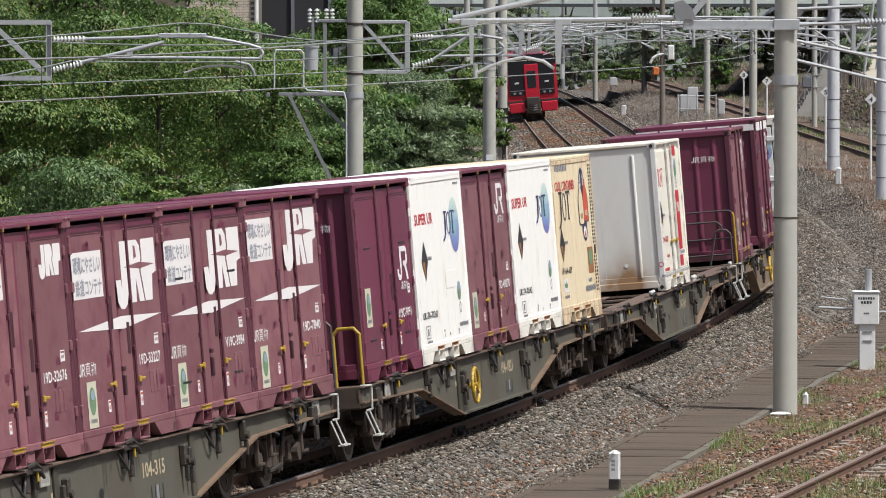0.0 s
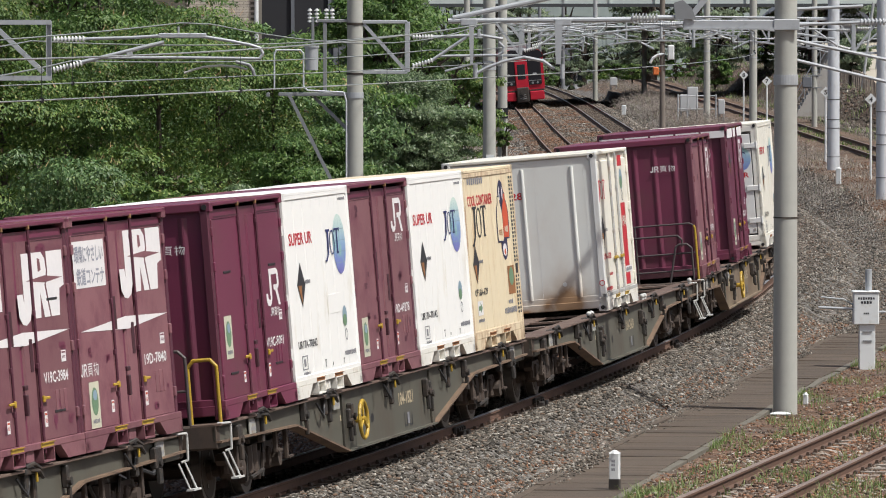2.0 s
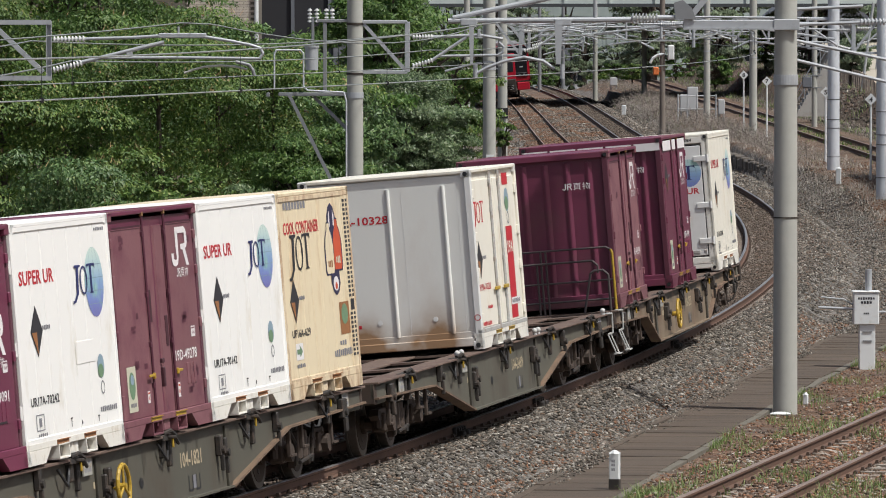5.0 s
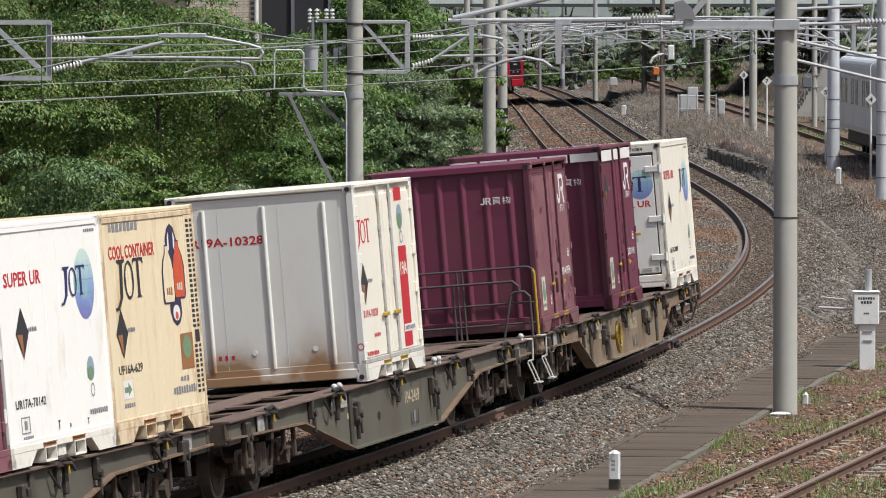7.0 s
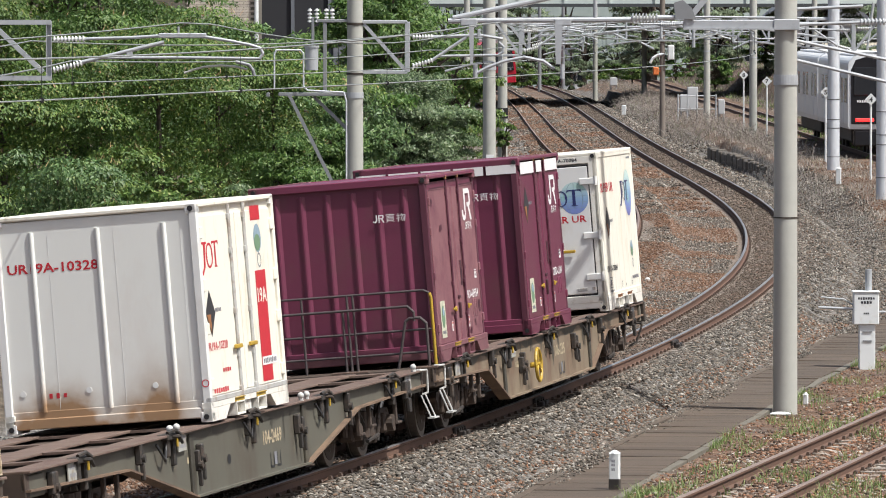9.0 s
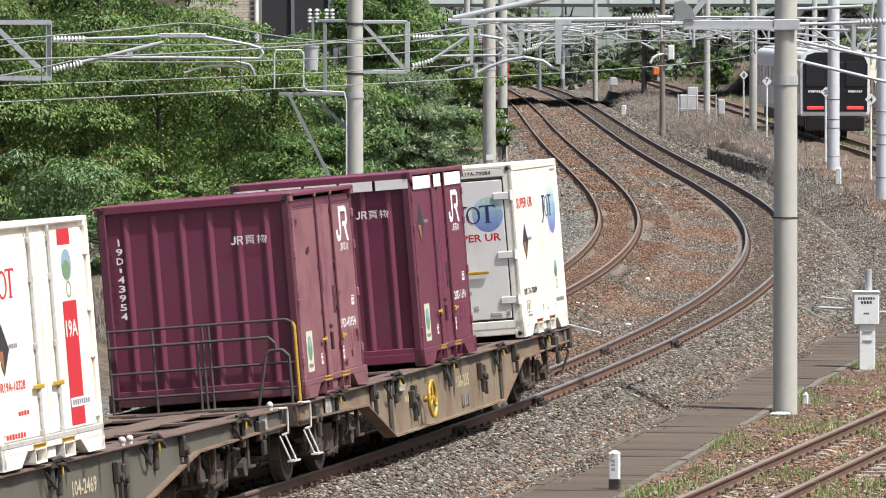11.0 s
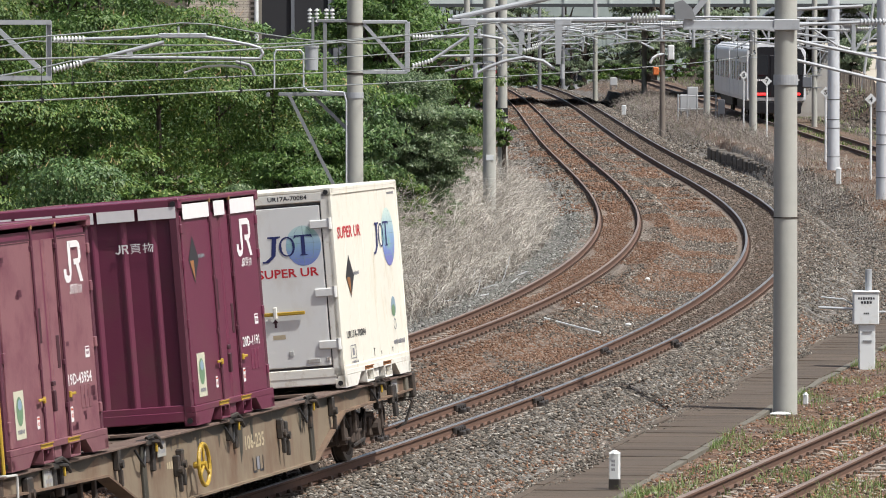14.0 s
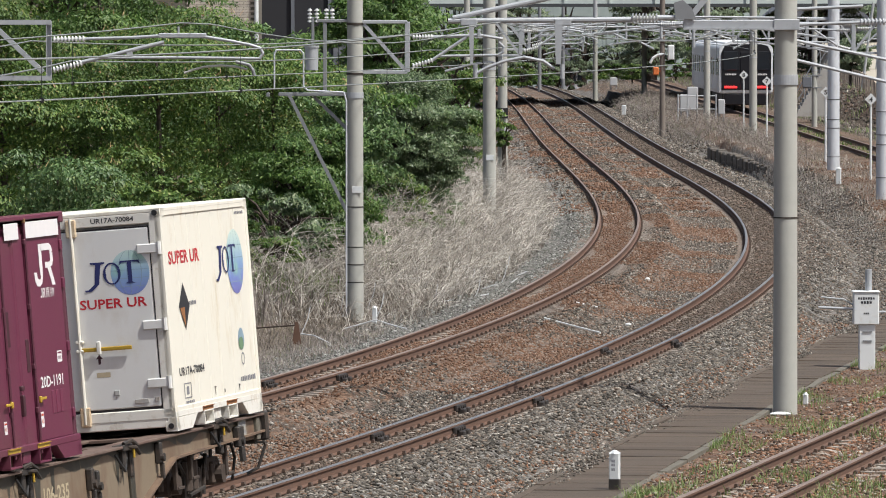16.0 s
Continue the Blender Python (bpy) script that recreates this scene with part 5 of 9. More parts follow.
    flat(SIDE, [[(-1.36, 0.60), (-1.22, 0.60), (-1.22, 0.65), (-1.08, 0.57), (-1.22, 0.50), (-1.22, 0.54), (-1.36, 0.54)]], x + 0.002, M["sticker_green"], nt, "arrow")
    flat(SIDE, bars(-1.2, 0.40, 0.42, 0.05, 5), x, M["decal_grey"], th, "writing")
    st = flat(SIDE, [rect(1.22, 0.87, 0.50, 0.40)], x, M["decal_brown"], th, "eco_sticker", "faded brown sticker with a grey-green oval")
    flat(SIDE, [oval(1.22, 0.92, 0.17, 0.13, 16)], x + 0.002, M["sticker_green"], st, "emblem")
    feet(th, M["cream_rusty"], M["decal_brown"])
    fittings(th, h, M["cream_rusty"])
    return th


# ---- container wagons: origin on the track centre at rail level, +y towards the tail ----
PITCH_W, SLOT, FLOOR = 19.86, 3.74, 1.038
LEAD = 0.72        # slack in the coupling ahead of the second wagon
HALF = 9.55
SPIN = []          # wheelsets that turn


def bogie(parent, y):
    bm = bmesh.new()
    for sx in (-1, 1):
        x = sx * 0.86
        prism(bm, [(-1.30, 0.52), (-1.22, 0.60), (-0.62, 0.60), (-0.40, 0.46), (0.40, 0.46), (0.62, 0.60), (1.22, 0.60), (1.30, 0.52), (1.22, 0.46), (0.72, 0.46), (0.46, 0.28), (-0.46, 0.28), (-0.72, 0.46), (-1.22, 0.46)], "x", x - 0.06, x + 0.06)
        for k in (-1, 1):
            box(bm, x + sx * 0.02, k * 0.95, 0.42, 0.20, 0.26, 0.26, bevel=0.03)
            cyl(bm, (x + sx * 0.10, k * 0.95, 0.41), (x + sx * 0.20, k * 0.95, 0.41), 0.11, n=12)
            cyl(bm, (x + sx * 0.02, k * 0.95 - 0.2, 0.36), (x + sx * 0.02, k * 0.95 - 0.2, 0.58), 0.05, n=8)
            cyl(bm, (x + sx * 0.02, k * 0.95 + 0.2, 0.36), (x + sx * 0.02, k * 0.95 + 0.2, 0.58), 0.05, n=8)
            box(bm, x + sx * 0.03, k * 0.36, 0.36, 0.10, 0.07, 0.34, bevel=0.01)
        for k in (-0.13, 0.13):
            cyl(bm, (x + sx * 0.03, k, 0.30), (x + sx * 0.03, k, 0.62), 0.09, n=10)
    box(bm, 0, 0, 0.55, 1.6, 0.4, 0.22, bevel=0.03)
    b = part("bogie", bm, M["steel_brown"], parent, "grimy brown two-axle bogie")
    b.location = (0, y, 0)
    for sx in (-1, 1):
        for k in (-1, 1):
            bm = bmesh.new()
            box(bm, sx * 0.565, k * 0.47, 0.40, 0.08, 0.05, 0.26, bevel=0.01)
            part("brake_block", bm, M["steel_dark"], b)
            bm = bmesh.new()
            pipe(bm, [(sx * 0.95, k * 0.60, 0.66), (sx * 0.97, k * 0.44, 0.50), (sx * 0.95, k * 0.40, 0.22)], 0.025, n=6)
            part("brake_hanger", bm, M["steel_dark"], b)
    bm = bmesh.new()
    pipe(bm, [(0.98, -0.3, 0.25), (0.98, 0.35, 0.30)], 0.025, n=6)
    part("brake_rod", bm, M["steel_dark"], b)
    for k in (-0.95, 0.95):
        bm = bmesh.new()
        for sx in (-1, 1):
            x = sx * 0.565
            cyl(bm, (x - 0.055, 0, 0), (x + 0.055, 0, 0), 0.405, n=28, mi=0)
            cyl(bm, (x - sx * 0.055, 0, 0), (x - sx * 0.085, 0, 0), 0.432, n=28, mi=0)
            cyl(bm, (x + sx * 0.056, 0, 0), (x + sx * 0.062, 0, 0), 0.33, n=28, mi=1)
            cyl(bm, (x + sx * 0.06, 0, 0), (x + sx * 0.12, 0, 0), 0.12, n=14, mi=1)
            for q in range(4):
                box(bm, x + sx * 0.066, 0.2 * math.cos(q * 1.571), 0.2 * math.sin(q * 1.571), 0.012, 0.05, 0.05, mi=0)
        cyl(bm, (-0.9, 0, 0), (0.9, 0, 0), 0.08, n=12, mi=1)
        w = part("wheelset", bm, (M["wheel"], M["steel_brown"]), b, "worn steel wheelset")
        w.location = (0, k, 0.405)
        SPIN.append((w, k))
    return b


def handwheel(parent, y, z=0.60):
    bm = bmesh.new()
    c = Vector((1.30, y, z))
    pts = arc_pts(c, 0.235, 0, 360, (0, 1, 0), (0, 0, 1), 20)
    pipe(bm, pts, 0.024, n=8)
    for a in (90, 210, 330):
        cyl(bm, c, c + Vector((0, 0.235 * math.cos(radians(a)), 0.235 * math.sin(radians(a)))), 0.016, n=6)
    cyl(bm, c - Vector((0.12, 0, 0)), c + Vector((0.03, 0, 0)), 0.04, n=10)
    return part("brake_handwheel", bm, M["yellow"], parent, "yellow spoked brake handwheel")


def wagon(label, number, paint, rails_at_head=False, wheel=False, knobs=(), step_end=1):
    w = thing("container_wagon", label, "freight wagon", group="wagons of the train")
    belly = 3.95 if paint is M["wagon_brown"] else 2.75
    for sx in (-1, 1):
        bm = bmesh.new()
        out = [(-HALF, 0.985), (-HALF, 0.80), (-5.6, 0.74), (-belly, 0.24), (belly, 0.24), (5.6, 0.74), (HALF, 0.80), (HALF, 0.985)]
        prism(bm, out, "x", sx * 1.09, sx * 1.12)
        part("side_sill", bm, paint, w)
        for y in (-belly, belly):
            bm = bmesh.new()
            box(bm, sx * 1.135, y, 0.60, 0.03, 0.17, 0.70, bevel=0.006)
            part("stiffener", bm, M["sill_grime"], w, "grimy upright stiffener")
        # flange along the lower edge, piece by piece
        for (y0, z0), (y1, z1) in zip(out[1:6], out[2:7]):
            bm = bmesh.new()
            box(bm, sx * 1.11, 0, 0, 0.17, math.hypot(y1 - y0, z1 - z0) - 0.004, 0.024, m=Matrix.Translation((0, (y0 + y1) / 2, (z0 + z1) / 2)) @ Matrix.Rotation(math.atan2(z1 - z0, y1 - y0), 4, "X"))
            part("sill_flange", bm, M["wagon_rust"] if z0 != z1 else paint, w)
    bm = bmesh.new()
    for sx in (-1, 1):
        box(bm, sx * 1.02, 0, 0.995, 0.36, 2 * HALF, 0.03, bevel=0.006)
    box(bm, 0, 0, 0.99, 0.50, 2 * HALF, 0.03, bevel=0.006)
    for i in range(11):
        y = -9.3 + i * 1.86
        box(bm, 0, y, 0.985, 2.05, 0.34 if i % 2 == 0 else 0.2, 0.028)
    part("deck", bm, M["deck"], w, "rust-brown steel deck with openings")
    bm = bmesh.new()
    box(bm, 0, 0, 0.78, 0.36, 2 * HALF, 0.36, bevel=0.02)
    for i in range(11):
        box(bm, 0, -9.3 + i * 1.86, 0.86, 2.16, 0.12, 0.22)
    cyl(bm, (-0.55, -2.0, 0.50), (-0.55, 0.2, 0.50), 0.20, n=16)
    cyl(bm, (0.55, 0.8, 0.48), (0.55, 2.0, 0.48), 0.17, n=16)
    box(bm, 0.5, -0.6, 0.46, 0.4, 0.6, 0.3, bevel=0.02)
    pipe(bm, [(0.75, -9.0, 0.70), (0.75, -5.0, 0.66), (0.75, 5.0, 0.60), (0.75, 9.0, 0.70)], 0.025, n=6)
    part("underframe", bm, M["steel_dark"], w)
    # added sheet that keeps sun from falling through the deck openings
    bm = bmesh.new()
    box(bm, 0, 0, 0.93, 2.16, 2 * HALF - 0.1, 0.02)
    part("floor_sheet", bm, M["steel_brown"], w)
    bogie(w, -7.05)
    bogie(w, 7.05)
    for sy in (-1, 1):
        bm = bmesh.new()
        box(bm, 0, sy * (HALF - 0.06), 0.86, 2.30, 0.12, 0.28, bevel=0.02)
        part("end_beam", bm, M["steel_brown"], w)
        bm = bmesh.new()
        box(bm, 0, sy * (HALF + 0.15), 0.86, 0.16, 0.42, 0.16, bevel=0.03)
        box(bm, 0.03, sy * (HALF + 0.30), 0.86, 0.26, 0.20, 0.26, bevel=0.05)
        part("coupler", bm, M["steel_dark"], w)
        bm = bmesh.new()
        pipe(bm, [(0.42, sy * (HALF + 0.02), 0.80), (0.45, sy * (HALF + 0.14), 0.62), (0.42, sy * (HALF + 0.22), 0.50), (0.30, sy * (HALF + 0.28), 0.56)], 0.024, n=6)
        part("air_hose", bm, M["black"], w)
        bm = bmesh.new()
        pipe(bm, [(-0.42, sy * (HALF + 0.02), 0.80), (-0.45, sy * (HALF + 0.16), 0.58), (-0.40, sy * (HALF + 0.2), 0.42)], 0.020, n=6)
        part("air_hose", bm, M["black"], w)
        if sy != step_end:
            continue
        # shunter's step of bent rod at the corner
        y = sy * (HALF - 0.22)
        bm = bmesh.new()
        pipe(bm, [(1.14, y - 0.16, 1.01), (1.20, y - 0.16, 1.01), (1.22, y + 0.14, 1.00), (1.22, y + 0.16, 0.96), (1.21, y + 0.16, 0.70), (1.14, y + 0.13, 0.68)], 0.014, n=6)
        part("grab_iron", bm, M["step_white"], w, "pale bent grab iron")
        bm = bmesh.new()
        for k in (-0.13, 0.13):
            pipe(bm, [(1.18, y + k, 0.68), (1.28, y + k + 0.05, 0.38)], 0.012, n=6)
        box(bm, 1.285, y + 0.05, 0.375, 0.09, 0.30, 0.02)
        part("step", bm, M["step_white"], w, "white-painted slanted step")
    # twist-lock gear under each container place
    for i in range(5):
        y = (i - 2) * SLOT
        bm = bmesh.new()
        box(bm, 1.14, y, 0.985, 0.14, 0.50, 0.07, bevel=0.01)
        box(bm, 1.13, y - 0.12, 0.86, 0.10, 0.12, 0.20, bevel=0.015)
        box(bm, 1.13, y + 0.16, 0.80, 0.09, 0.09, 0.30, bevel=0.015)
        pipe(bm, [(1.19, y - 0.2, 1.03), (1.24, y - 0.05, 1.06), (1.24, y + 0.15, 1.00), (1.19, y + 0.24, 0.92)], 0.024, n=6)
        pipe(bm, [(1.19, y - 0.1, 1.0), (1.26, y + 0.05, 0.98), (1.25, y + 0.2, 0.9)], 0.02, n=6)
        g = part("container_lock", bm, M["steel_dark"], w, "dark twist-lock gear")
        bm = bmesh.new()
        box(bm, 1.235, y + 0.03, 0.92, 0.025, 0.028, 0.11, bevel=0.006)
        part("lock_lever", bm, M["yellow"], g, "yellow lock lever")
    # boxes and hangers on the sill
    for y, dz, wd in ((-2.45, 0.70, 0.10), (-2.62, 0.64, 0.07), (2.3, 0.74, 0.10), (2.5, 0.70, 0.08), (-5.1, 0.88, 0.10), (-8.6, 0.82, 0.20), (8.4, 0.80, 0.24), (5.0, 0.84, 0.08)):
        bm = bmesh.new()
        box(bm, 1.16, y, dz, 0.08, wd, 0.24, bevel=0.015)
        cyl(bm, (1.18, y, dz - 0.05), (1.23, y, dz - 0.05), 0.045, n=10)
        box(bm, 1.19, y, dz - 0.2, 0.05, wd * 0.5, 0.18, bevel=0.01)
        part("valve_box", bm, M["steel_dark"], w)
    x = 1.1225
    rng = np.random.default_rng(len(label))
    for y in np.arange(-9.3, 9.0, 1.9):
        n = 36
        depth = 0.07 + 0.05 * np.sin(np.linspace(0, 9, n + 1) + rng.random() * 6) + 0.012 * rng.random(n + 1)
        if abs(y + 0.9) < belly - 0.6:
            for c in rng.integers(2, n - 3, 4):
                depth[c:c + rng.integers(1, 3)] += rng.uniform(0.05, 0.32)
        depth = np.minimum(depth, 0.17 if abs(y + 0.95) > belly - 0.6 else 0.6)
        pts = [(y + 1.88 * k / n, 0.975) for k in range(n + 1)] + [(y + 1.88 * k / n, 0.975 - float(depth[k])) for k in range(n, -1, -1)]
        flat(SIDE, [pts], x, M["sill_grime"], w, "oil_stain", "dark oily grime run down the sill")
    for y in (-HALF + 1.75, HALF - 0.95, -3.2):
        bm = bmesh.new()
        box(bm, 1.150, y, 0.885, 0.02, 0.34, 0.20, bevel=0.004)
        pl = part("notice_plate", bm, M["plate_grey"], w, "weathered grey notice plate")
        flat(SIDE, bars(y, 0.93, 0.26, 0.05, 4) + bars(y, 0.845, 0.26, 0.05, 5), 1.1605, M["decal_grey"], pl, "writing")
    for sy in (-1, 1):
        bm = bmesh.new()
        box(bm, 1.06, sy * (HALF - 0.42), 0.84, 0.16, 0.60, 0.24, bevel=0.015)
        part("corner_box", bm, paint, w)
    # angle irons and hoses that hang below the sill
    for y, z, ln in ((-8.35, 0.60, 0.42), (-5.75, 0.56, 0.40), (5.95, 0.56, 0.40), (8.1, 0.58, 0.40), (-6.3, 0.62, 0.30), (6.6, 0.60, 0.34)):
        bm = bmesh.new()
        box(bm, 1.06, y, z, 0.05, 0.07, ln, bevel=0.008)
        box(bm, 1.08, y + 0.10, z - ln / 2 + 0.02, 0.04, 0.24, 0.035, bevel=0.006)
        part("hanger", bm, M["steel_brown"], w)
    for y in (-4.35, -0.35, 3.3, 7.2):
        bm = bmesh.new()
        pipe(bm, [(1.16, y, 0.93), (1.20, y + 0.10, 0.80), (1.19, y + 0.24, 0.74), (1.16, y + 0.40, 0.84), (1.15, y + 0.46, 0.95)], 0.016, n=6)
        part("hose", bm, M["black"], w)
    x = 1.1245
    letters(number, SIDE, 1.15, 0.68, x, 0.92, 0.17, M["decal_tan"], w, label="faded tan wagon lettering")
    flat(SIDE, [rect(1.0, 0.40, 0.03, 0.18), rect(1.16, 0.40, 0.03, 0.18), rect(1.08, 0.32, 0.16, 0.025), rect(1.32, 0.40, 0.03, 0.18), rect(1.48, 0.40, 0.03, 0.18), rect(1.40, 0.32, 0.16, 0.025)], x, M["decal_black"], w, "frame_marks")
    flat(SIDE, [rect(1.24, 0.41, 0.12, 0.15)], x, M["decal_grey"], w, "small_notice")
    flat(SIDE, bars(-2.6, 0.66, 0.66, 0.09, 7), x, M["decal_tan"], w, "writing")
    flat(SIDE, [oval(-1.0, 0.55, 0.09, 0.06, 14)], x, M["black"], w, "inspection_hole")
    if wheel:
        handwheel(w, -1.95 if paint is M["wagon_brown"] else -2.35)
    if paint is M["wagon_brown"]:
        bm = bmesh.new()
        box(bm, 1.12, HALF - 0.02, 0.86, 0.20, 0.10, 0.34, bevel=0.02)
        box(bm, 0.98, HALF + 0.02, 0.76, 0.16, 0.14, 0.20, bevel=0.02)
        pipe(bm, [(1.05, HALF + 0.06, 0.90), (1.12, HALF + 0.16, 0.62), (1.02, HALF + 0.12, 0.36), (0.9, HALF + 0.05, 0.30)], 0.018, n=6)
        pipe(bm, [(0.7, HALF + 0.06, 0.80), (0.74, HALF + 0.14, 0.50), (0.70, HALF + 0.10, 0.24)], 0.02, n=6)
        pipe(bm, [(0.35, HALF + 0.10, 0.66), (1.12, HALF + 0.10, 0.66)], 0.014, n=6)
        part("tail_gear", bm, M["steel_dark"], w)
        bm = bmesh.new()
        box(bm, 1.15, HALF - 0.30, 0.84, 0.06, 0.14, 0.26, bevel=0.01)
        part("tail_plate", bm, M["kerb"], w)
    for ky in knobs:
        bm = bmesh.new()
        bmesh.ops.create_uvsphere(bm, u_segments=12, v_segments=8, radius=0.042, matrix=Matrix.Translation((1.17, ky, 1.07)))
        cyl(bm, (1.17, ky, 1.0), (1.17, ky, 1.06), 0.03, n=8)
        part("guide_knob", bm, M["step_white"], w, "white round guide knob", smooth=True)
    if rails_at_head and paint is not M["wagon_brown"]:
        y = -HALF + 0.12
        for xa, r in ((0.62, 0.02), (-0.75, 0.02)):
            bm = bmesh.new()
            pipe(bm, [(xa - 0.5, y - 0.05, 0.99), (xa - 0.5, y - 0.05, 1.78), (xa - 0.42, y - 0.05, 1.86), (xa + 0.12, y - 0.05, 1.86), (xa + 0.2, y - 0.05, 1.78), (xa + 0.2, y - 0.05, 0.99)], r, n=10)
            pipe(bm, [(xa - 0.5, y - 0.05, 1.4), (xa + 0.2, y - 0.05, 1.4)], r * 0.8, n=8)
            part("end_railing", bm, M["handrail"], w, "dark grey tubular end railing")
        bm = bmesh.new()
        pipe(bm, [(1.17, y, 0.99), (1.17, y, 1.66), (1.10, y, 1.74), (0.90, y, 1.74), (0.83, y, 1.66), (0.83, y, 0.99)], 0.022, n=10)
        part("grab_rail", bm, M["yellow"], w, "yellow tubular grab rail")
    elif rails_at_head:
        y = -HALF + 0.12
        bm = bmesh.new()
        pipe(bm, [(-1.15, y, 2.02), (1.06, y, 2.02), (1.14, y, 1.98)], 0.016, n=8)
        railing = part("end_railing", bm, M["handrail"], w, "dark grey tubular end railing")
        for way, r in (([(-1.15, y, 1.50), (1.16, y, 1.50)], 0.016), ([(-1.15, y, 1.20), (1.16, y, 1.20)], 0.016),
                       ([(-1.15, y - 0.05, 1.82), (0.84, y - 0.05, 1.82), (0.92, y - 0.05, 1.74), (0.92, y - 0.05, 1.62)], 0.018),
                       ([(0.66, y - 0.05, 1.0), (0.80, y - 0.05, 1.62), (0.86, y - 0.05, 1.66), (1.0, y - 0.05, 1.66), (1.08, y - 0.05, 1.58), (1.08, y - 0.05, 1.0)], 0.020)):
            bm = bmesh.new()
            pipe(bm, way, r, n=8)
            part("rail", bm, M["handrail"], railing)
        for xx in (-1.15, -0.6, 0.02, 0.10, -0.05):
            bm = bmesh.new()
            cyl(bm, (xx, y, 0.99), (xx, y, 2.02 if xx != -0.05 else 1.82), 0.018, n=8)
            part("post", bm, M["handrail"], railing)
        bm = bmesh.new()
        pipe(bm, [(1.16, y, 0.99), (1.16, y, 1.92), (1.14, y, 1.98)], 0.022, n=8)
        part("grab_rail", bm, M["yellow"], w, "yellow vertical grab rail")
    return w


def rolling_stock():
    """Wagons and containers with their places along the train, counted from the last wagon's centre."""
    train = []
    spec = [
        (3, wagon("grey container wagon carrying five maroon containers", "104-315", M["wagon"])),
        (2, wagon("grey container wagon with yellow handwheel and mixed containers", "104-1821", M["wagon"], True, True, step_end=-1)),
        (1, wagon("grey container wagon with mostly empty rusty deck", "104-2469", M["wagon"], knobs=(-3.75, -3.45, 2.55, 2.85, 8.9))),
        (0, wagon("brown-stained last container wagon with yellow handwheel", "106-235", M["wagon_brown"], True, True, step_end=-1)),
    ]
    for k, w in spec:
        train.append((w, k, -LEAD if k == 3 else 0.0, 0.0))
    old = [maroon_container("freight_container", lab, 2.5, True, "old" if i > 1 else "old_plain", emblem_z=(1.96, 1.92, 1.80, 1.80, 1.92)[i], sticker_z=0.48, vents=i == 3) for i, lab in enumerate((
        "faded maroon freight container with large white emblem", "faded maroon freight container, patched paint, white notice",
        "maroon freight container with white emblem and tapering band", "maroon freight container with white notice and number", "scuffed maroon freight container with peeling paint spots"))]
    nums = ("19D-30118", "19D-32676", "19D-33227", "V19C-3984", "19D-7840")
    for i, (c, nmb) in enumerate(zip(old, nums)):
        letters(nmb, SIDE, 1.10, 0.86, HW - 0.0285, 0.86, 0.12, M["decal_white"], c)
        flat(SIDE, scaled(OPERATOR, -1.42, 0.86, 0.62, 0.15), HW - 0.0285, M["decal_white"], c, "operator_name")
        train.append((c, 3, (i - 2) * SLOT - LEAD, FLOOR))
    c = maroon_container("freight_container", "clean maroon freight container with white operator emblem", 2.5, False, "new", emblem_z=1.40, sticker_z=0.92, vents=True)
    letters("V19C-9091", SIDE, 1.02, 0.76, HW - 0.0285, 0.92, 0.12, M["decal_white"], c)
    train.append((c, 2, -2 * SLOT, FLOOR))
    train.append((white_container("freight_container", "white insulated freight container with blue globe emblem", "UR17A-70242"), 2, -SLOT, FLOOR))
    c = maroon_container("freight_container", "dusty maroon freight container with white operator emblem", 2.5, True, "new")
    letters("19D-49278", SIDE, 1.05, 0.82, HW - 0.0285, 0.92, 0.12, M["decal_white"], c)
    train.append((c, 2, 0.0, FLOOR))
    train.append((white_container("freight_container", "white insulated freight container with blue globe emblem", "UR17A-70142"), 2, SLOT, FLOOR))
    train.append((cream_container(), 2, 2 * SLOT, FLOOR))
    train.append((grey_ended_container(), 1, -0.15, FLOOR))
    c = maroon_container("freight_container", "dull maroon freight container behind a wagon end railing", 2.5, True, "new")
    letters("19D-43954", SIDE, 1.05, 0.80, HW - 0.0285, 0.92, 0.12, M["decal_white"], c)
    for i, ch in enumerate("19D-43954"):
        if ch == "-":
            flat(END, [rect(-0.95, 2.05 - i * 0.112, 0.03, 0.05)], HL - 0.021, M["decal_white"], c, "lettering")
        else:
            letters(ch, END, -0.95, 2.05 - i * 0.112, HL - 0.021, 0.022 if ch == "1" else 0.085, 0.085, M["decal_white"], c)
    train.append((c, 0, -2 * SLOT, FLOOR))
    c = maroon_container("freight_container", "tall maroon freight container with white top stripe", 2.57, False, "new", True)
    letters("20D-1191", SIDE, 1.08, 0.82, HW - 0.0285, 0.80, 0.12, M["decal_white"], c)
    hazard(SIDE, -1.28, 1.86, HW - 0.0285, c)
    train.append((c, 0, 0.0, FLOOR))
    train.append((white_container("freight_container", "white insulated freight container with grey end door", "UR17A-70084"), 0, 2 * SLOT, FLOOR))
    return train


TRAIN = rolling_stock()


# ---- poles and overhead line gear ----
def insulator(bm, p0, p1, r=0.07, n=7, mi=0):
    p0, p1 = Vector(p0), Vector(p1)
    d = p1 - p0
    cyl(bm, p0, p1, r * 0.45, n=10, mi=mi)
    for i in range(n):
        c = p0 + d * ((i + 0.5) / n)
        cyl(bm, c - d * (0.22 / n), c + d * (0.22 / n), r, r * 0.75, n=12, mi=mi)


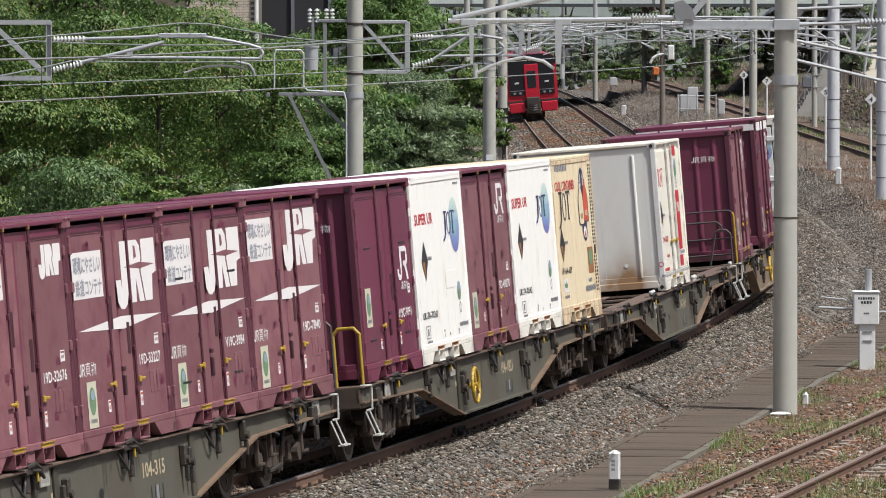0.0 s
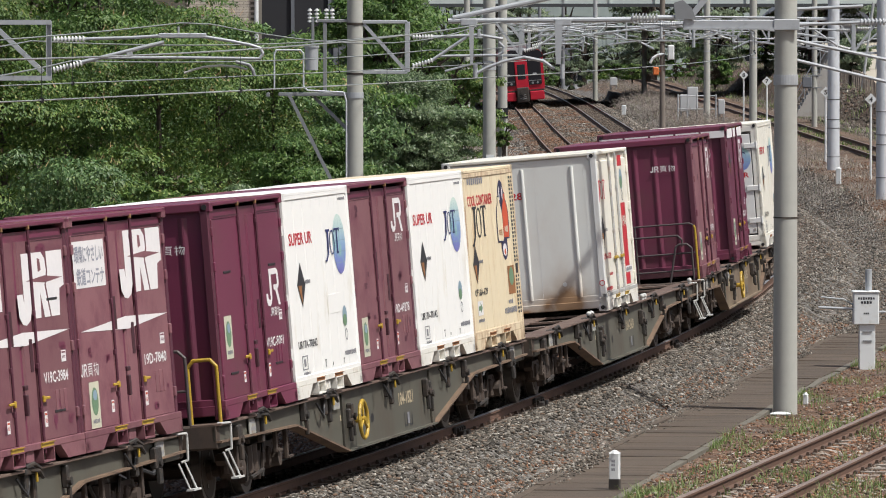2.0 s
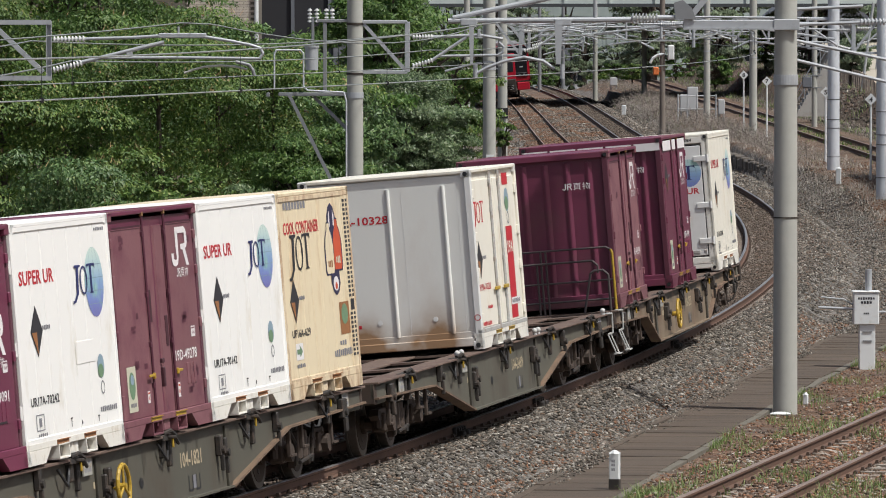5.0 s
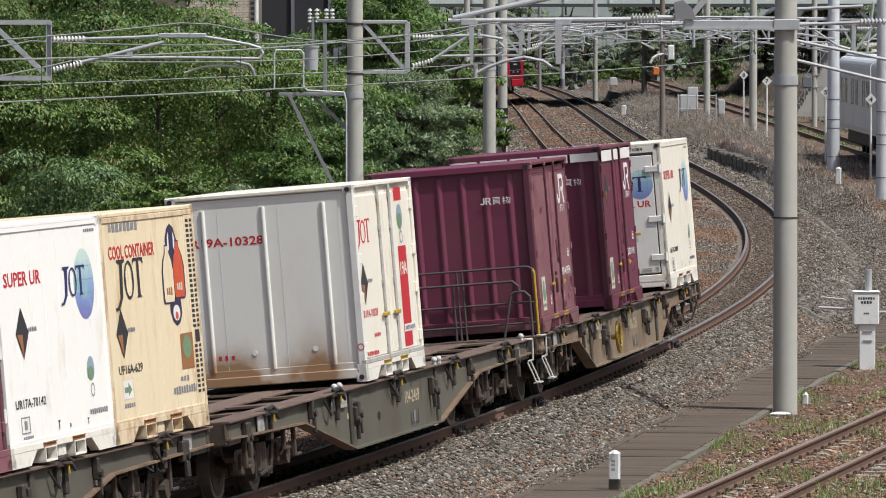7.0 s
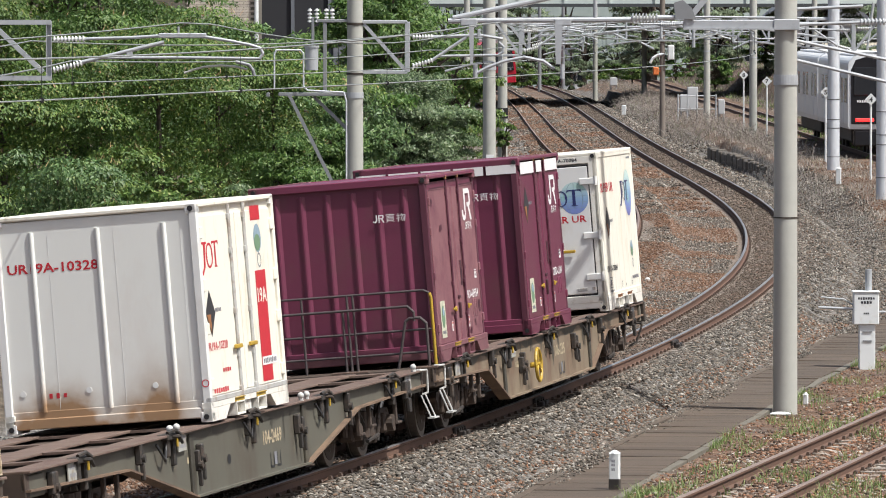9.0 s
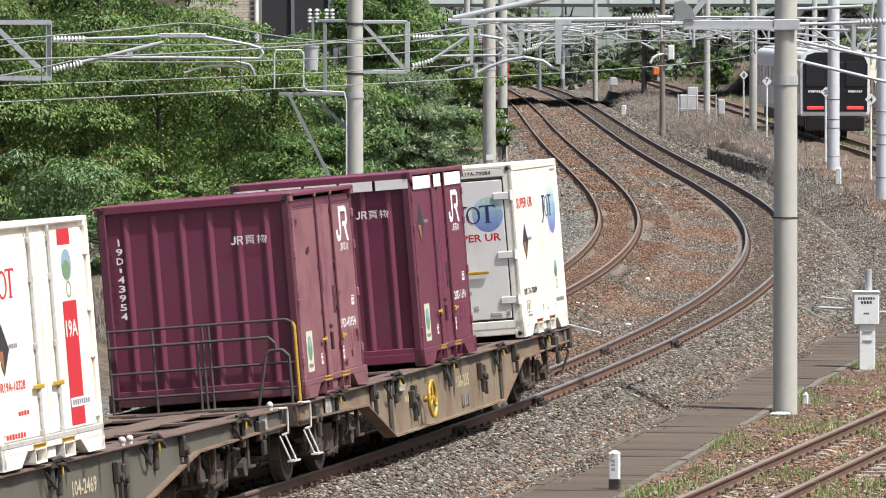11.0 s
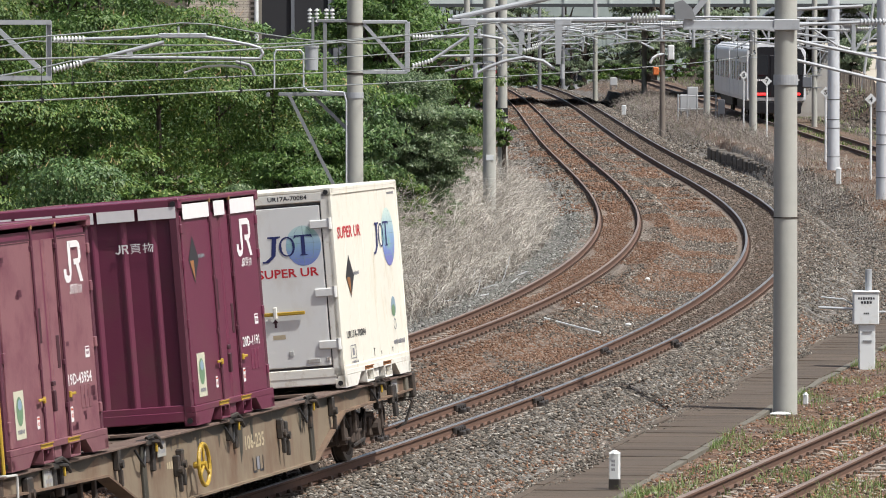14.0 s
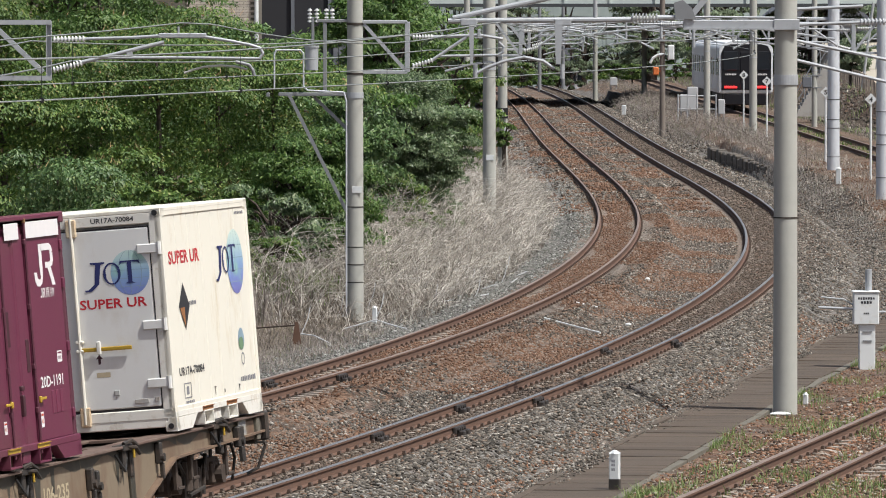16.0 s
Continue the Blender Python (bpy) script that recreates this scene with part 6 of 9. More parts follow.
def pole(x, y, r, height, label, material="concrete", bands=(), name="catenary_pole", rings=()):
    z0 = gz(x, y)
    p = thing(name, label, "utility pole", Matrix.Translation((x, y, z0)), group="catenary poles")
    bm = bmesh.new()
    cyl(bm, (0, 0, -0.3), (0, 0, height), r, r * 0.86, n=28)
    part("shaft", bm, M[material], p, smooth=True)
    for z, hgt in bands:
        bm = bmesh.new()
        cyl(bm, (0, 0, z - z0 - hgt / 2), (0, 0, z - z0 + hgt / 2), r * 1.01, n=28)
        part("band", bm, M["galv"] if hgt > 0.05 else M["steel_dark"], p)
    return p


def cantilever(parent, z0, side, frame_len, reach, r=0.19, top=5.68, bottom=4.68, steady=True):
    """Hinged bracket: steel frame on the pole, two insulators, pipes out over the track. Parent space, side +1 or -1 along x."""
    s = side
    bm = bmesh.new()
    a, b = s * r * 0.7, s * (r + frame_len)
    t, u = top - z0, bottom - z0
    for z in (t, u):
        box(bm, (a + b) / 2, 0, z, abs(b - a), 0.10, 0.07, bevel=0.008)
    box(bm, b, 0, (t + u) / 2, 0.10, 0.10, t - u, bevel=0.008)
    d = Vector((b - a, 0, u - t))
    box(bm, 0, 0, 0, 0.06, 0.07, d.length * 0.92, m=Matrix.Translation(((a + b) / 2, 0, (t + u) / 2)) @ d.to_track_quat("Z", "Y").to_matrix().to_4x4())
    part("bracket_frame", bm, M["galv"], parent)
    for z, zz in ((t - 0.30, t - 0.30), (u + 0.12, u + 0.24)):
        bm = bmesh.new()
        insulator(bm, (b + s * 0.10, 0, z), (b + s * 0.52, 0, zz), 0.058)
        part("insulator", bm, M["insulator"], parent, "white ribbed insulator")
    bm = bmesh.new()
    e = b + s * reach
    pipe(bm, [(b + s * 0.5, 0, t - 0.30), (b + s * (reach * 0.75), 0, t - 0.26), (e, 0, t - 0.34)], 0.03, n=8)
    pipe(bm, [(b + s * 0.5, 0, u + 0.24), (b + s * (reach * 0.62), 0, t - 0.30)], 0.032, n=8)
    pipe(bm, [(b + s * 0.62, 0, u + 0.32), (e - s * 0.1, 0, u + 0.34), (e, 0, u + 0.40), (e + s * 0.02, 0, u + 0.50), (e - s * 0.08, 0, t - 0.40)], 0.026, n=8)
    box(bm, b + s * reach * 0.75, 0, t - 0.22, 0.06, 0.08, 0.16, bevel=0.01)
    part("bracket_pipe", bm, M["galv"], parent)
    if steady:
        bm = bmesh.new()
        p0, p1 = e - s * 0.02, e - s * 1.15
        pipe(bm, [(p0, 0, u + 0.34), (p0, 0.02, u + 0.12), (p0 - s * 0.2, 0.05, u + 0.20), (p0 - s * 0.6, 0.05, u + 0.16), (p1, 0.05, u + 0.02)], 0.022, n=6)
        part("steady_arm", bm, M["galv"], parent)


CONTACT, MESSENGER = 4.86, 5.72


def overhead():
    near = pole(5.30, 97.6, 0.19, 11.0, "weathered round concrete catenary pole beside a walkway", bands=((2.68, 0.02), (4.81, 0.16), (6.4, 0.1)))
    z0 = gz(5.30, 97.6)
    bm = bmesh.new()
    box(bm, -0.72, -0.16, 5.66 - z0, 1.75, 0.08, 0.15, bevel=0.012)
    box(bm, -0.72, -0.21, 5.60 - z0, 1.75, 0.03, 0.03)
    box(bm, 0.0, -0.19, 5.66 - z0, 0.40, 0.06, 0.17, bevel=0.01)
    box(bm, 0, 0, 0, 0.09, 0.07, 1.6, m=Matrix.Translation((-1.05, -0.18, 6.30 - z0)) @ Matrix.Rotation(radians(40), 4, "Y"))
    part("bracket_beam", bm, M["galv"], near, "galvanised steel bracket beam")
    bm = bmesh.new()
    prism(bm, [(-1.72, 5.745 - z0), (-1.40, 5.745 - z0), (-1.46, 5.92 - z0), (-1.60, 6.04 - z0), (-1.74, 6.0 - z0)], "y", -0.235, -0.212)
    # darker steel than the beam: the plate's shade is given by colour
    part("gusset_plate", bm, M["galv_dark"], near, "steel gusset plate, shade put into its darker colour")
    bm = bmesh.new()
    insulator(bm, (-1.98, -0.18, 5.76 - z0), (-2.40, -0.18, 5.76 - z0), 0.085, 8)
    part("insulator", bm, M["insulator"], near, "white ribbed insulator")
    bm = bmesh.new()
    pipe(bm, [(-1.72, -0.18, 5.77 - z0), (-2.0, -0.18, 5.77 - z0)], 0.04, n=10)
    pipe(bm, [(-2.40, -0.18, 5.74 - z0), (-5.22, -0.18, 5.72 - z0)], 0.042, n=10)
    pipe(bm, [(-5.15, -0.18, 5.76 - z0), (-3.72, -0.18, 6.06 - z0), (-2.4, -0.18, 6.40 - z0)], 0.042, n=10)
    for xx in (-3.45, -4.9):
        box(bm, xx, -0.18, 5.70 - z0, 0.26, 0.12, 0.11, bevel=0.012)
    pipe(bm, [(-2.95, -0.18, 5.70 - z0), (-2.95, -0.18, 6.5 - z0)], 0.03, n=8)
    part("bracket_pipe", bm, M["galv"], near)
    for xx, zz, wd in ((-3.52, 5.05, 0.062), (-4.86, 5.05, 0.04)):
        bm = bmesh.new()
        prism(bm, [(xx - wd, 5.68 - z0), (xx + wd, 5.68 - z0), (xx + wd * 0.6, zz - z0), (xx - wd * 0.6, zz - z0)], "y", -0.26, -0.12)
        pipe(bm, [(xx + 0.06, -0.2, zz - z0), (xx + 0.06, -0.2, zz - 0.22 - z0)], 0.035, n=8)
        part("drop_bracket", bm, M["galv"], near)
    bm = bmesh.new()
    pipe(bm, [(-3.58, -0.2, 4.98 - z0), (-3.75, -0.2, 5.10 - z0), (-4.05, -0.2, 5.16 - z0), (-4.35, -0.2, 5.10 - z0), (-4.62, -0.2, 5.0 - z0), (-4.80, -0.2, 4.90 - z0)], 0.026, n=8)
    part("steady_arm", bm, M["galv"], near)
    bm = bmesh.new()
    g = bmesh.ops.create_icosphere(bm, subdivisions=2, radius=0.5)
    bmesh.ops.scale(bm, vec=(0.34, 0.20, 0.07), verts=g["verts"])
    pad = part("pole_base_pad", bm, M["box_white"], near, "white-painted pad at the pole foot", smooth=True)
    pad.location = (-0.10, -0.45, 0.03)
    # pipes to the right of the near pole
    bm = bmesh.new()
    for z, zz, ln in ((5.66, 5.72, 1.8), (5.42, 5.05, 1.9), (5.12, 4.72, 1.8), (5.90, 5.95, 1.2)):
        pipe(bm, [(0.14, 0.1, z - z0), (ln, 0.1, zz - z0)], 0.026, n=8)
    part("bracket_pipe", bm, M["galv"], near)
    bm = bmesh.new()
    insulator(bm, (1.15, 0.1, 5.70 - z0), (1.55, 0.1, 5.71 - z0), 0.06)
    part("insulator", bm, M["galv"], near)

    p = pole(-1.75, 125.6, 0.17, 11.0, "concrete catenary pole with transformer and conduit", bands=((5.64, 0.05), (4.65, 0.04), (4.22, 0.12), (2.0, 0.02), (1.2, 0.02), (0.85, 0.02), (0.5, 0.02)))
    z0 = gz(-1.75, 125.6)
    cantilever(p, z0, 1, 0.85, 1.9)
    bm = bmesh.new()
    box(bm, -0.75, 0, 4.24 - z0, 1.55, 0.16, 0.07, bevel=0.01)
    box(bm, -1.72, -0.3, 4.24 - z0, 0.05, 0.7, 0.07)
    for (xa, za), (xb, zb), yy in (((-1.31, 4.23), (-0.17, 1.92), -0.1), ((-0.83, 4.20), (-0.05, 3.44), 0.1)):
        d = Vector((xb - xa, 0, zb - za))
        box(bm, 0, 0, 0, 0.065, 0.065, d.length, m=Matrix.Translation(((xa + xb) / 2, yy, (za + zb) / 2 - z0)) @ d.to_track_quat("Z", "Y").to_matrix().to_4x4())
    box(bm, -0.30, 0, 5.70 - z0, 0.9, 0.10, 0.06, bevel=0.008)
    box(bm, -0.60, 0, 4.98 - z0, 0.075, 0.075, 1.50, bevel=0.008)
    box(bm, -0.84, 0, 5.50 - z0, 0.06, 0.06, 0.55, bevel=0.008)
    part("platform_frame", bm, M["galv_dark"], p)
    bm = bmesh.new()
    cyl(bm, (-0.86, -0.1, 4.72 - z0), (-0.86, -0.1, 5.17 - z0), 0.125, 0.135, n=20)
    cyl(bm, (-0.86, -0.1, 5.17 - z0), (-0.86, -0.1, 5.21 - z0), 0.15, n=20)
    part("transformer", bm, M["galv"], p, "grey cylindrical pole transformer", smooth=False)
    for xx in (-0.90, -0.76, -0.57, -0.45):
        bm = bmesh.new()
        insulator(bm, (xx, 0, 5.66 - z0), (xx, 0, 5.95 - z0), 0.05, 4)
        part("insulator", bm, M["insulator"], p)
    bm = bmesh.new()
    pipe(bm, [(-0.17, -0.19, -0.1), (-0.17, -0.19, 4.10 - z0), (-0.22, -0.19, 4.28 - z0), (-0.94, -0.19, 4.32 - z0), (-1.02, -0.19, 4.40 - z0), (-1.02, -0.19, 5.05 - z0), (-1.08, -0.19, 5.12 - z0), (-1.56, -0.19, 5.12 - z0), (-1.60, -0.19, 5.04 - z0), (-1.60, -0.19, 4.34 - z0)], 0.017, n=10)
    part("conduit", bm, M["galv_pole"], p, smooth=True)
    bm = bmesh.new()
    box(bm, 0.04, -0.165, 2.35 - z0, 0.2, 0.02, 0.13)
    part("number_plate", bm, M["box_white"], p)

    p = pole(1.32, 180.0, 0.19, 11.0, "round concrete catenary pole in dry grass", bands=((4.32, 0.12),))
    z0 = gz(1.32, 180.0)
    cantilever(p, z0, 1, 0.7, 1.8)
    bm = bmesh.new()
    box(bm, 0.02, -0.18, 1.77 - z0, 0.22, 0.02, 0.16)
    part("number_plate", bm, M["box_white"], p)
    p = pole(2.0, 212.0, 0.17, 11.0, "round concrete catenary pole with warning plate", bands=((2.4, 0.05),))
    z0 = gz(2.0, 212.0)
    cantilever(p, z0, 1, 0.7, 1.8)
    bm = bmesh.new()
    box(bm, 0, -0.19, 2.55 - z0, 0.36, 0.02, 0.34)
    pl = part("warning_plate", bm, M["black"], p, "black warning plate with pale triangle")
    flat(END, [[(-0.13, 2.43 - z0), (0.13, 2.43 - z0), (0, 2.70 - z0)]], 0.205, M["step_white"], pl, "triangle")
    bm = bmesh.new()
    cyl(bm, (0.09, -0.17, 1.9 - z0), (0.09, -0.17, 2.05 - z0), 0.09, n=12)
    part("white_cap", bm, M["box_white"], p)

    p = pole(-7.1, 95.0, 0.17, 11.0, "concrete catenary pole with steel bracket frame", bands=((4.65, 0.05),))
    z0 = gz(-7.1, 95.0)

    def w(x, z, y=0.0):
        return (x + 7.1, y, z - z0)

    def channel(bm, p0, p1, t=0.075):
        d = Vector(p1) - Vector(p0)
        q = Matrix.Translation((Vector(p0) + Vector(p1)) / 2) @ d.to_track_quat("Z", "Y").to_matrix().to_4x4()
        box(bm, 0, 0.03, 0, t, 0.012, d.length, m=q)
        for k in (-1, 1):
            box(bm, k * t / 2, 0, 0, 0.010, 0.07, d.length, m=q)

    for a, b in (((-7.0, 5.70), (-5.90, 5.70)), ((-7.0, 4.86), (-5.90, 4.86)), ((-5.93, 5.72), (-5.93, 4.84)), ((-6.72, 5.62), (-6.02, 4.95))):
        bm = bmesh.new()
        channel(bm, w(*a), w(*b))
        part("bracket_frame", bm, M["galv"], p)
    for a, b in (((-5.87, 5.44), (-5.38, 5.45)), ((-5.87, 4.98), (-5.42, 5.09))):
        bm = bmesh.new()
        insulator(bm, w(*a), w(*b), 0.055, 9)
        part("insulator", bm, M["insulator"], p, "white ribbed insulator")
    for pts, r in (([(-5.40, 5.45), (-4.69, 5.47), (-4.20, 5.50), (-3.60, 5.485), (-3.20, 5.42), (-2.90, 5.36), (-2.75, 5.31), (-2.71, 5.23), (-2.76, 5.15)], 0.024),
                   ([(-5.43, 5.10), (-4.20, 5.40)], 0.030), ([(-5.23, 5.165), (-4.0, 5.17), (-2.76, 5.155)], 0.022)):
        bm = bmesh.new()
        pipe(bm, [w(*q) for q in pts], r, n=12)
        part("bracket_pipe", bm, M["galv"], p, smooth=True)
    bm = bmesh.new()
    box(bm, *w(-3.92, 5.50), 0.72, 0.06, 0.075, bevel=0.012)
    box(bm, *w(-3.98, 5.57), 0.03, 0.04, 0.13, bevel=0.008)
    part("clamp", bm, M["galv"], p)
    bm = bmesh.new()
    box(bm, *w(-4.72, 5.24), 0.10, 0.05, 0.09, bevel=0.012)
    part("clamp", bm, M["galv"], p)
    bm = bmesh.new()
    pipe(bm, [w(-3.12, 5.11), w(-2.92, 5.06), w(-2.86, 4.98), w(-2.84, 4.90)], 0.026, n=10)
    part("arm_holder", bm, M["galv_dark"], p)
    bm = bmesh.new()
    pipe(bm, [w(-2.95, 4.99, 0.05), w(-3.12, 5.035, 0.05), w(-3.35, 5.05, 0.05), w(-3.60, 5.03, 0.05), w(-3.78, 4.98, 0.05), w(-3.90, 4.935, 0.05)], 0.017, n=10)
    part("steady_arm", bm, M["step_white"], p, "pale curved steady arm", smooth=True)
    for x, y, r, lab, mt, sd in ((13.61, 220.0, 0.22, "galvanised steel catenary pole with dark bands", "galv_pole", -1), (13.36, 191.5, 0.22, "galvanised steel catenary pole by the branch line", "galv_pole", -1),
                                 (13.53, 275.3, 0.175, "grey concrete catenary pole in dry scrub", "concrete", -1), (13.56, 324.3, 0.175, "grey concrete catenary pole beside white cabinet", "concrete", -1),
                                 (13.7, 430.0, 0.18, "distant concrete catenary pole", "concrete", -1), (10.92, 453.0, 0.18, "distant grey catenary pole", "concrete", -1),
                                 (2.46, 262.0, 0.17, "distant concrete catenary pole near trees", "concrete", 1), (1.25, 330.0, 0.17, "distant concrete catenary pole near trees", "concrete", 1),
                                 (7.65, 500.0, 0.15, "slim grey catenary pole between tracks", "galv_dark", 1), (9.9, 520.0, 0.15, "slim grey pole past the crest", "galv_dark", -1)):
        b = ((1.9, 0.02), (2.2, 0.02), (2.9, 0.02), (0.9, 0.02)) if mt == "galv_pole" else ((4.0, 0.06),)
        p = pole(x, y, r, 11.0, lab, mt, bands=b)
        cantilever(p, gz(x, y), sd, 0.7, 1.9, r=r)
        if x > 13 and y < 400:
            cantilever(p, gz(x, y), 1, 0.5, 1.6, r=r)
    p = pole(11.09, 319.0, 0.15, 8.2, "dark weathered timber pole with gear boxes", "timber")
    bm = bmesh.new()
    box(bm, 0.42, -0.2, 4.3, 0.34, 0.25, 0.75, bevel=0.05)
    part("gear_box", bm, M["box_white"], p)
    bm = bmesh.new()
    box(bm, -0.34, -0.1, 3.35, 0.30, 0.22, 0.42, bevel=0.05)
    box(bm, -0.14, -0.05, 3.35, 0.22, 0.06, 0.06)
    part("orange_cover", bm, M["orange"], p, "orange plastic cover on the pole")
    bm = bmesh.new()
    pipe(bm, [(-0.62, -0.1, 3.75), (-0.5, -0.1, 4.0), (-0.25, -0.1, 4.16), (0.1, -0.1, 4.22)], 0.07, n=8)
    part("white_guard", bm, M["box_white"], p)
    for zz in (4.9, 5.5):
        bm = bmesh.new()
        box(bm, 0.2, -0.15, zz, 1.0, 0.08, 0.09)
        part("cross_arm", bm, M["galv_dark"], p)
    # gantry pipes across the far tracks
    for y, z, xa, xb in ((191.5, 5.55, 6.0, 13.36), (220.0, 5.72, 5.0, 13.61), (262.0, 5.55, 2.7, 10.5), (275.3, 5.3, 5.0, 13.53), (324.3, 5.62, 4.0, 13.56), (330.0, 5.35, 1.9, 9.0), (430.0, 5.7, 4.0, 13.7)):
        g = thing("overhead_gantry", "galvanised tube gantry with insulators over the tracks", "gantry", Matrix.Translation((0, y, 0)), group="gantries")
        bm = bmesh.new()
        pipe(bm, [(xa, 0, z), ((xa + xb) / 2, 0, z + 0.05), (xb, 0, z)], 0.04, n=10)
        part("tube", bm, M["galv"], g, smooth=True)
        bm = bmesh.new()
        pipe(bm, [(4.0, 0, z - 0.35), (7.2, 0, z)], 0.035, n=6)
        pipe(bm, [(11.9, 0, z - 0.45), (9.0, 0, z - 0.05)], 0.035, n=6)
        pipe(bm, [(7.6, 0, z), (7.6, 0, z - 0.7)], 0.05, n=8)
        pipe(bm, [(6.4, 0.1, z - 0.75), (5.9, 0.1, z - 0.5), (5.0, 0.1, z - 0.62)], 0.03, n=6)
        pipe(bm, [(8.8, 0.1, z - 0.75), (9.3, 0.1, z - 0.5), (10.2, 0.1, z - 0.62)], 0.03, n=6)
        part("brace", bm, M["galv"], g)
        for xx in (xa + 0.6, xb - 1.2):
            bm = bmesh.new()
            insulator(bm, (xx, 0, z), (xx + 0.45, 0, z), 0.06)
            part("insulator", bm, M["insulator"], g)


overhead()


def wire(name, pts, r, label, parent=None):
    V, F = [], []
    k = 5
    for i, p in enumerate(pts):
        for j in range(k):
            a = 2 * math.pi * j / k
            V.append((p[0] + r * math.cos(a), p[1], p[2] + r * math.sin(a)))
        if i:
            for j in range(k):
                F.append(((i - 1) * k + j, (i - 1) * k + (j + 1) % k, i * k + (j + 1) % k, i * k + j))
    me = D.meshes.new(name)
    me.from_pydata(V, [], F)
    me.materials.append(M["wire"])
    return tagged(new(name, me), label, "overhead wire", group="overhead wires")


def wires():
    for line, spans in ((MAIN, (40, 97.6, 145, 192, 240, 290, 340, 400, 460, 540)), (FAR, (40, 95, 125.6, 180, 212, 262, 330, 400, 460, 540))):
        for kind in ("contact", "messenger"):
            pts = []
            for y in np.arange(38, 540, 2.0):
                x = float(np.interp(y, line.y, line.x)) - 0.35
                if kind == "contact":
                    z = CONTACT
                else:
                    j = max(i for i in range(len(spans)) if spans[i] <= y or i == 0)
                    a, b = spans[j], spans[min(j + 1, len(spans) - 1)]
                    u = 0.5 if b == a else (y - a) / (b - a)
                    z = MESSENGER - 1.6 * u * (1 - u)
                pts.append((x, y, z))
            wire("overhead_wire", pts, 0.009 if kind == "contact" else 0.011, "thin grey contact wire over the track" if kind == "contact" else "grey messenger wire with black clamps")
    # feeders along the left-hand poles, sagging between them
    for dx, z, sag in ((0.9, 5.42, 0.5), (1.5, 5.12, 0.4)):
        st = [(-7.1, 40), (-7.1, 95), (-1.75, 125.6), (1.32, 180), (2.0, 212), (2.7, 262)]
        pts = []
        for (x0, y0_), (x1, y1_) in zip(st[:-1], st[1:]):
            for i in range(12):
                u = i / 12
                pts.append((x0 + (x1 - x0) * u + dx, y0_ + (y1_ - y0_) * u, z - sag * 4 * u * (1 - u) * 0.25))
        wire("overhead_wire", pts, 0.011, "grey feeder wire strung along the poles")
    # black clamps on the messengers
    for line in (MAIN, FAR):
        for i in range(14):
            y = 70 + i * 9.0
            bm = bmesh.new()
            x = float(np.interp(y, line.y, line.x)) - 0.35
            cyl(bm, (x, y - 0.03, CONTACT), (x, y + 0.03, CONTACT), 0.03, n=8)
            cyl(bm, (x, y, CONTACT), (x, y, CONTACT + 0.5), 0.004, n=4)
            tagged(part("dropper_clamp", bm, M["black"]), "black dropper clamp on the wire", "clamp", group="dropper clamps")


wires()


# ---- walkway of cable-trough covers ----
def walkway():
    wk = thing("walkway", "weathered brown trough-cover walkway beside the ballast", "walkway", kind="structure")
    bm = bmesh.new()
    box(bm, 0, 0, 0, 1.16, 0.435, 0.06, bevel=0.008)
    me = D.meshes.new("plank")
    bm.to_mesh(me)
    bm.free()
    me.materials.append(M["plank"])
    for i in range(128):
        y = 70.0 + i * 0.45
        x = 1.82 + (y - 81.5) * 0.1587 + 0.0004 * max(0, y - 100) ** 2
        ob = new("plank", me)
        ob.parent = wk
        ob.matrix_local = pose(x + random.uniform(-0.015, 0.015), y, -0.335 + random.uniform(-0.008, 0.008), random.uniform(-0.5, 0.5), random.uniform(-0.6, 0.6), -9.0 + random.uniform(-0.8, 0.8))
    for sd in (-0.66, 0.66):
        bm = bmesh.new()
        for i in range(24):
            y = 70 + i * 2.4
            x = 1.82 + (y + 1.2 - 81.5) * 0.1587 + 0.0004 * max(0, y - 100) ** 2
            box(bm, 0, 0, 0, 0.11, 2.36, 0.16, m=pose(x + sd + random.uniform(-0.03, 0.03), y + 1.2, -0.385 + random.uniform(-0.015, 0.01), random.uniform(-0.4, 0.4), 0, -9.0 + random.uniform(-0.8, 0.8)))
        part("kerb", bm, M["plank"] if sd < 0 else M["kerb"], wk)
    return wk


walkway()


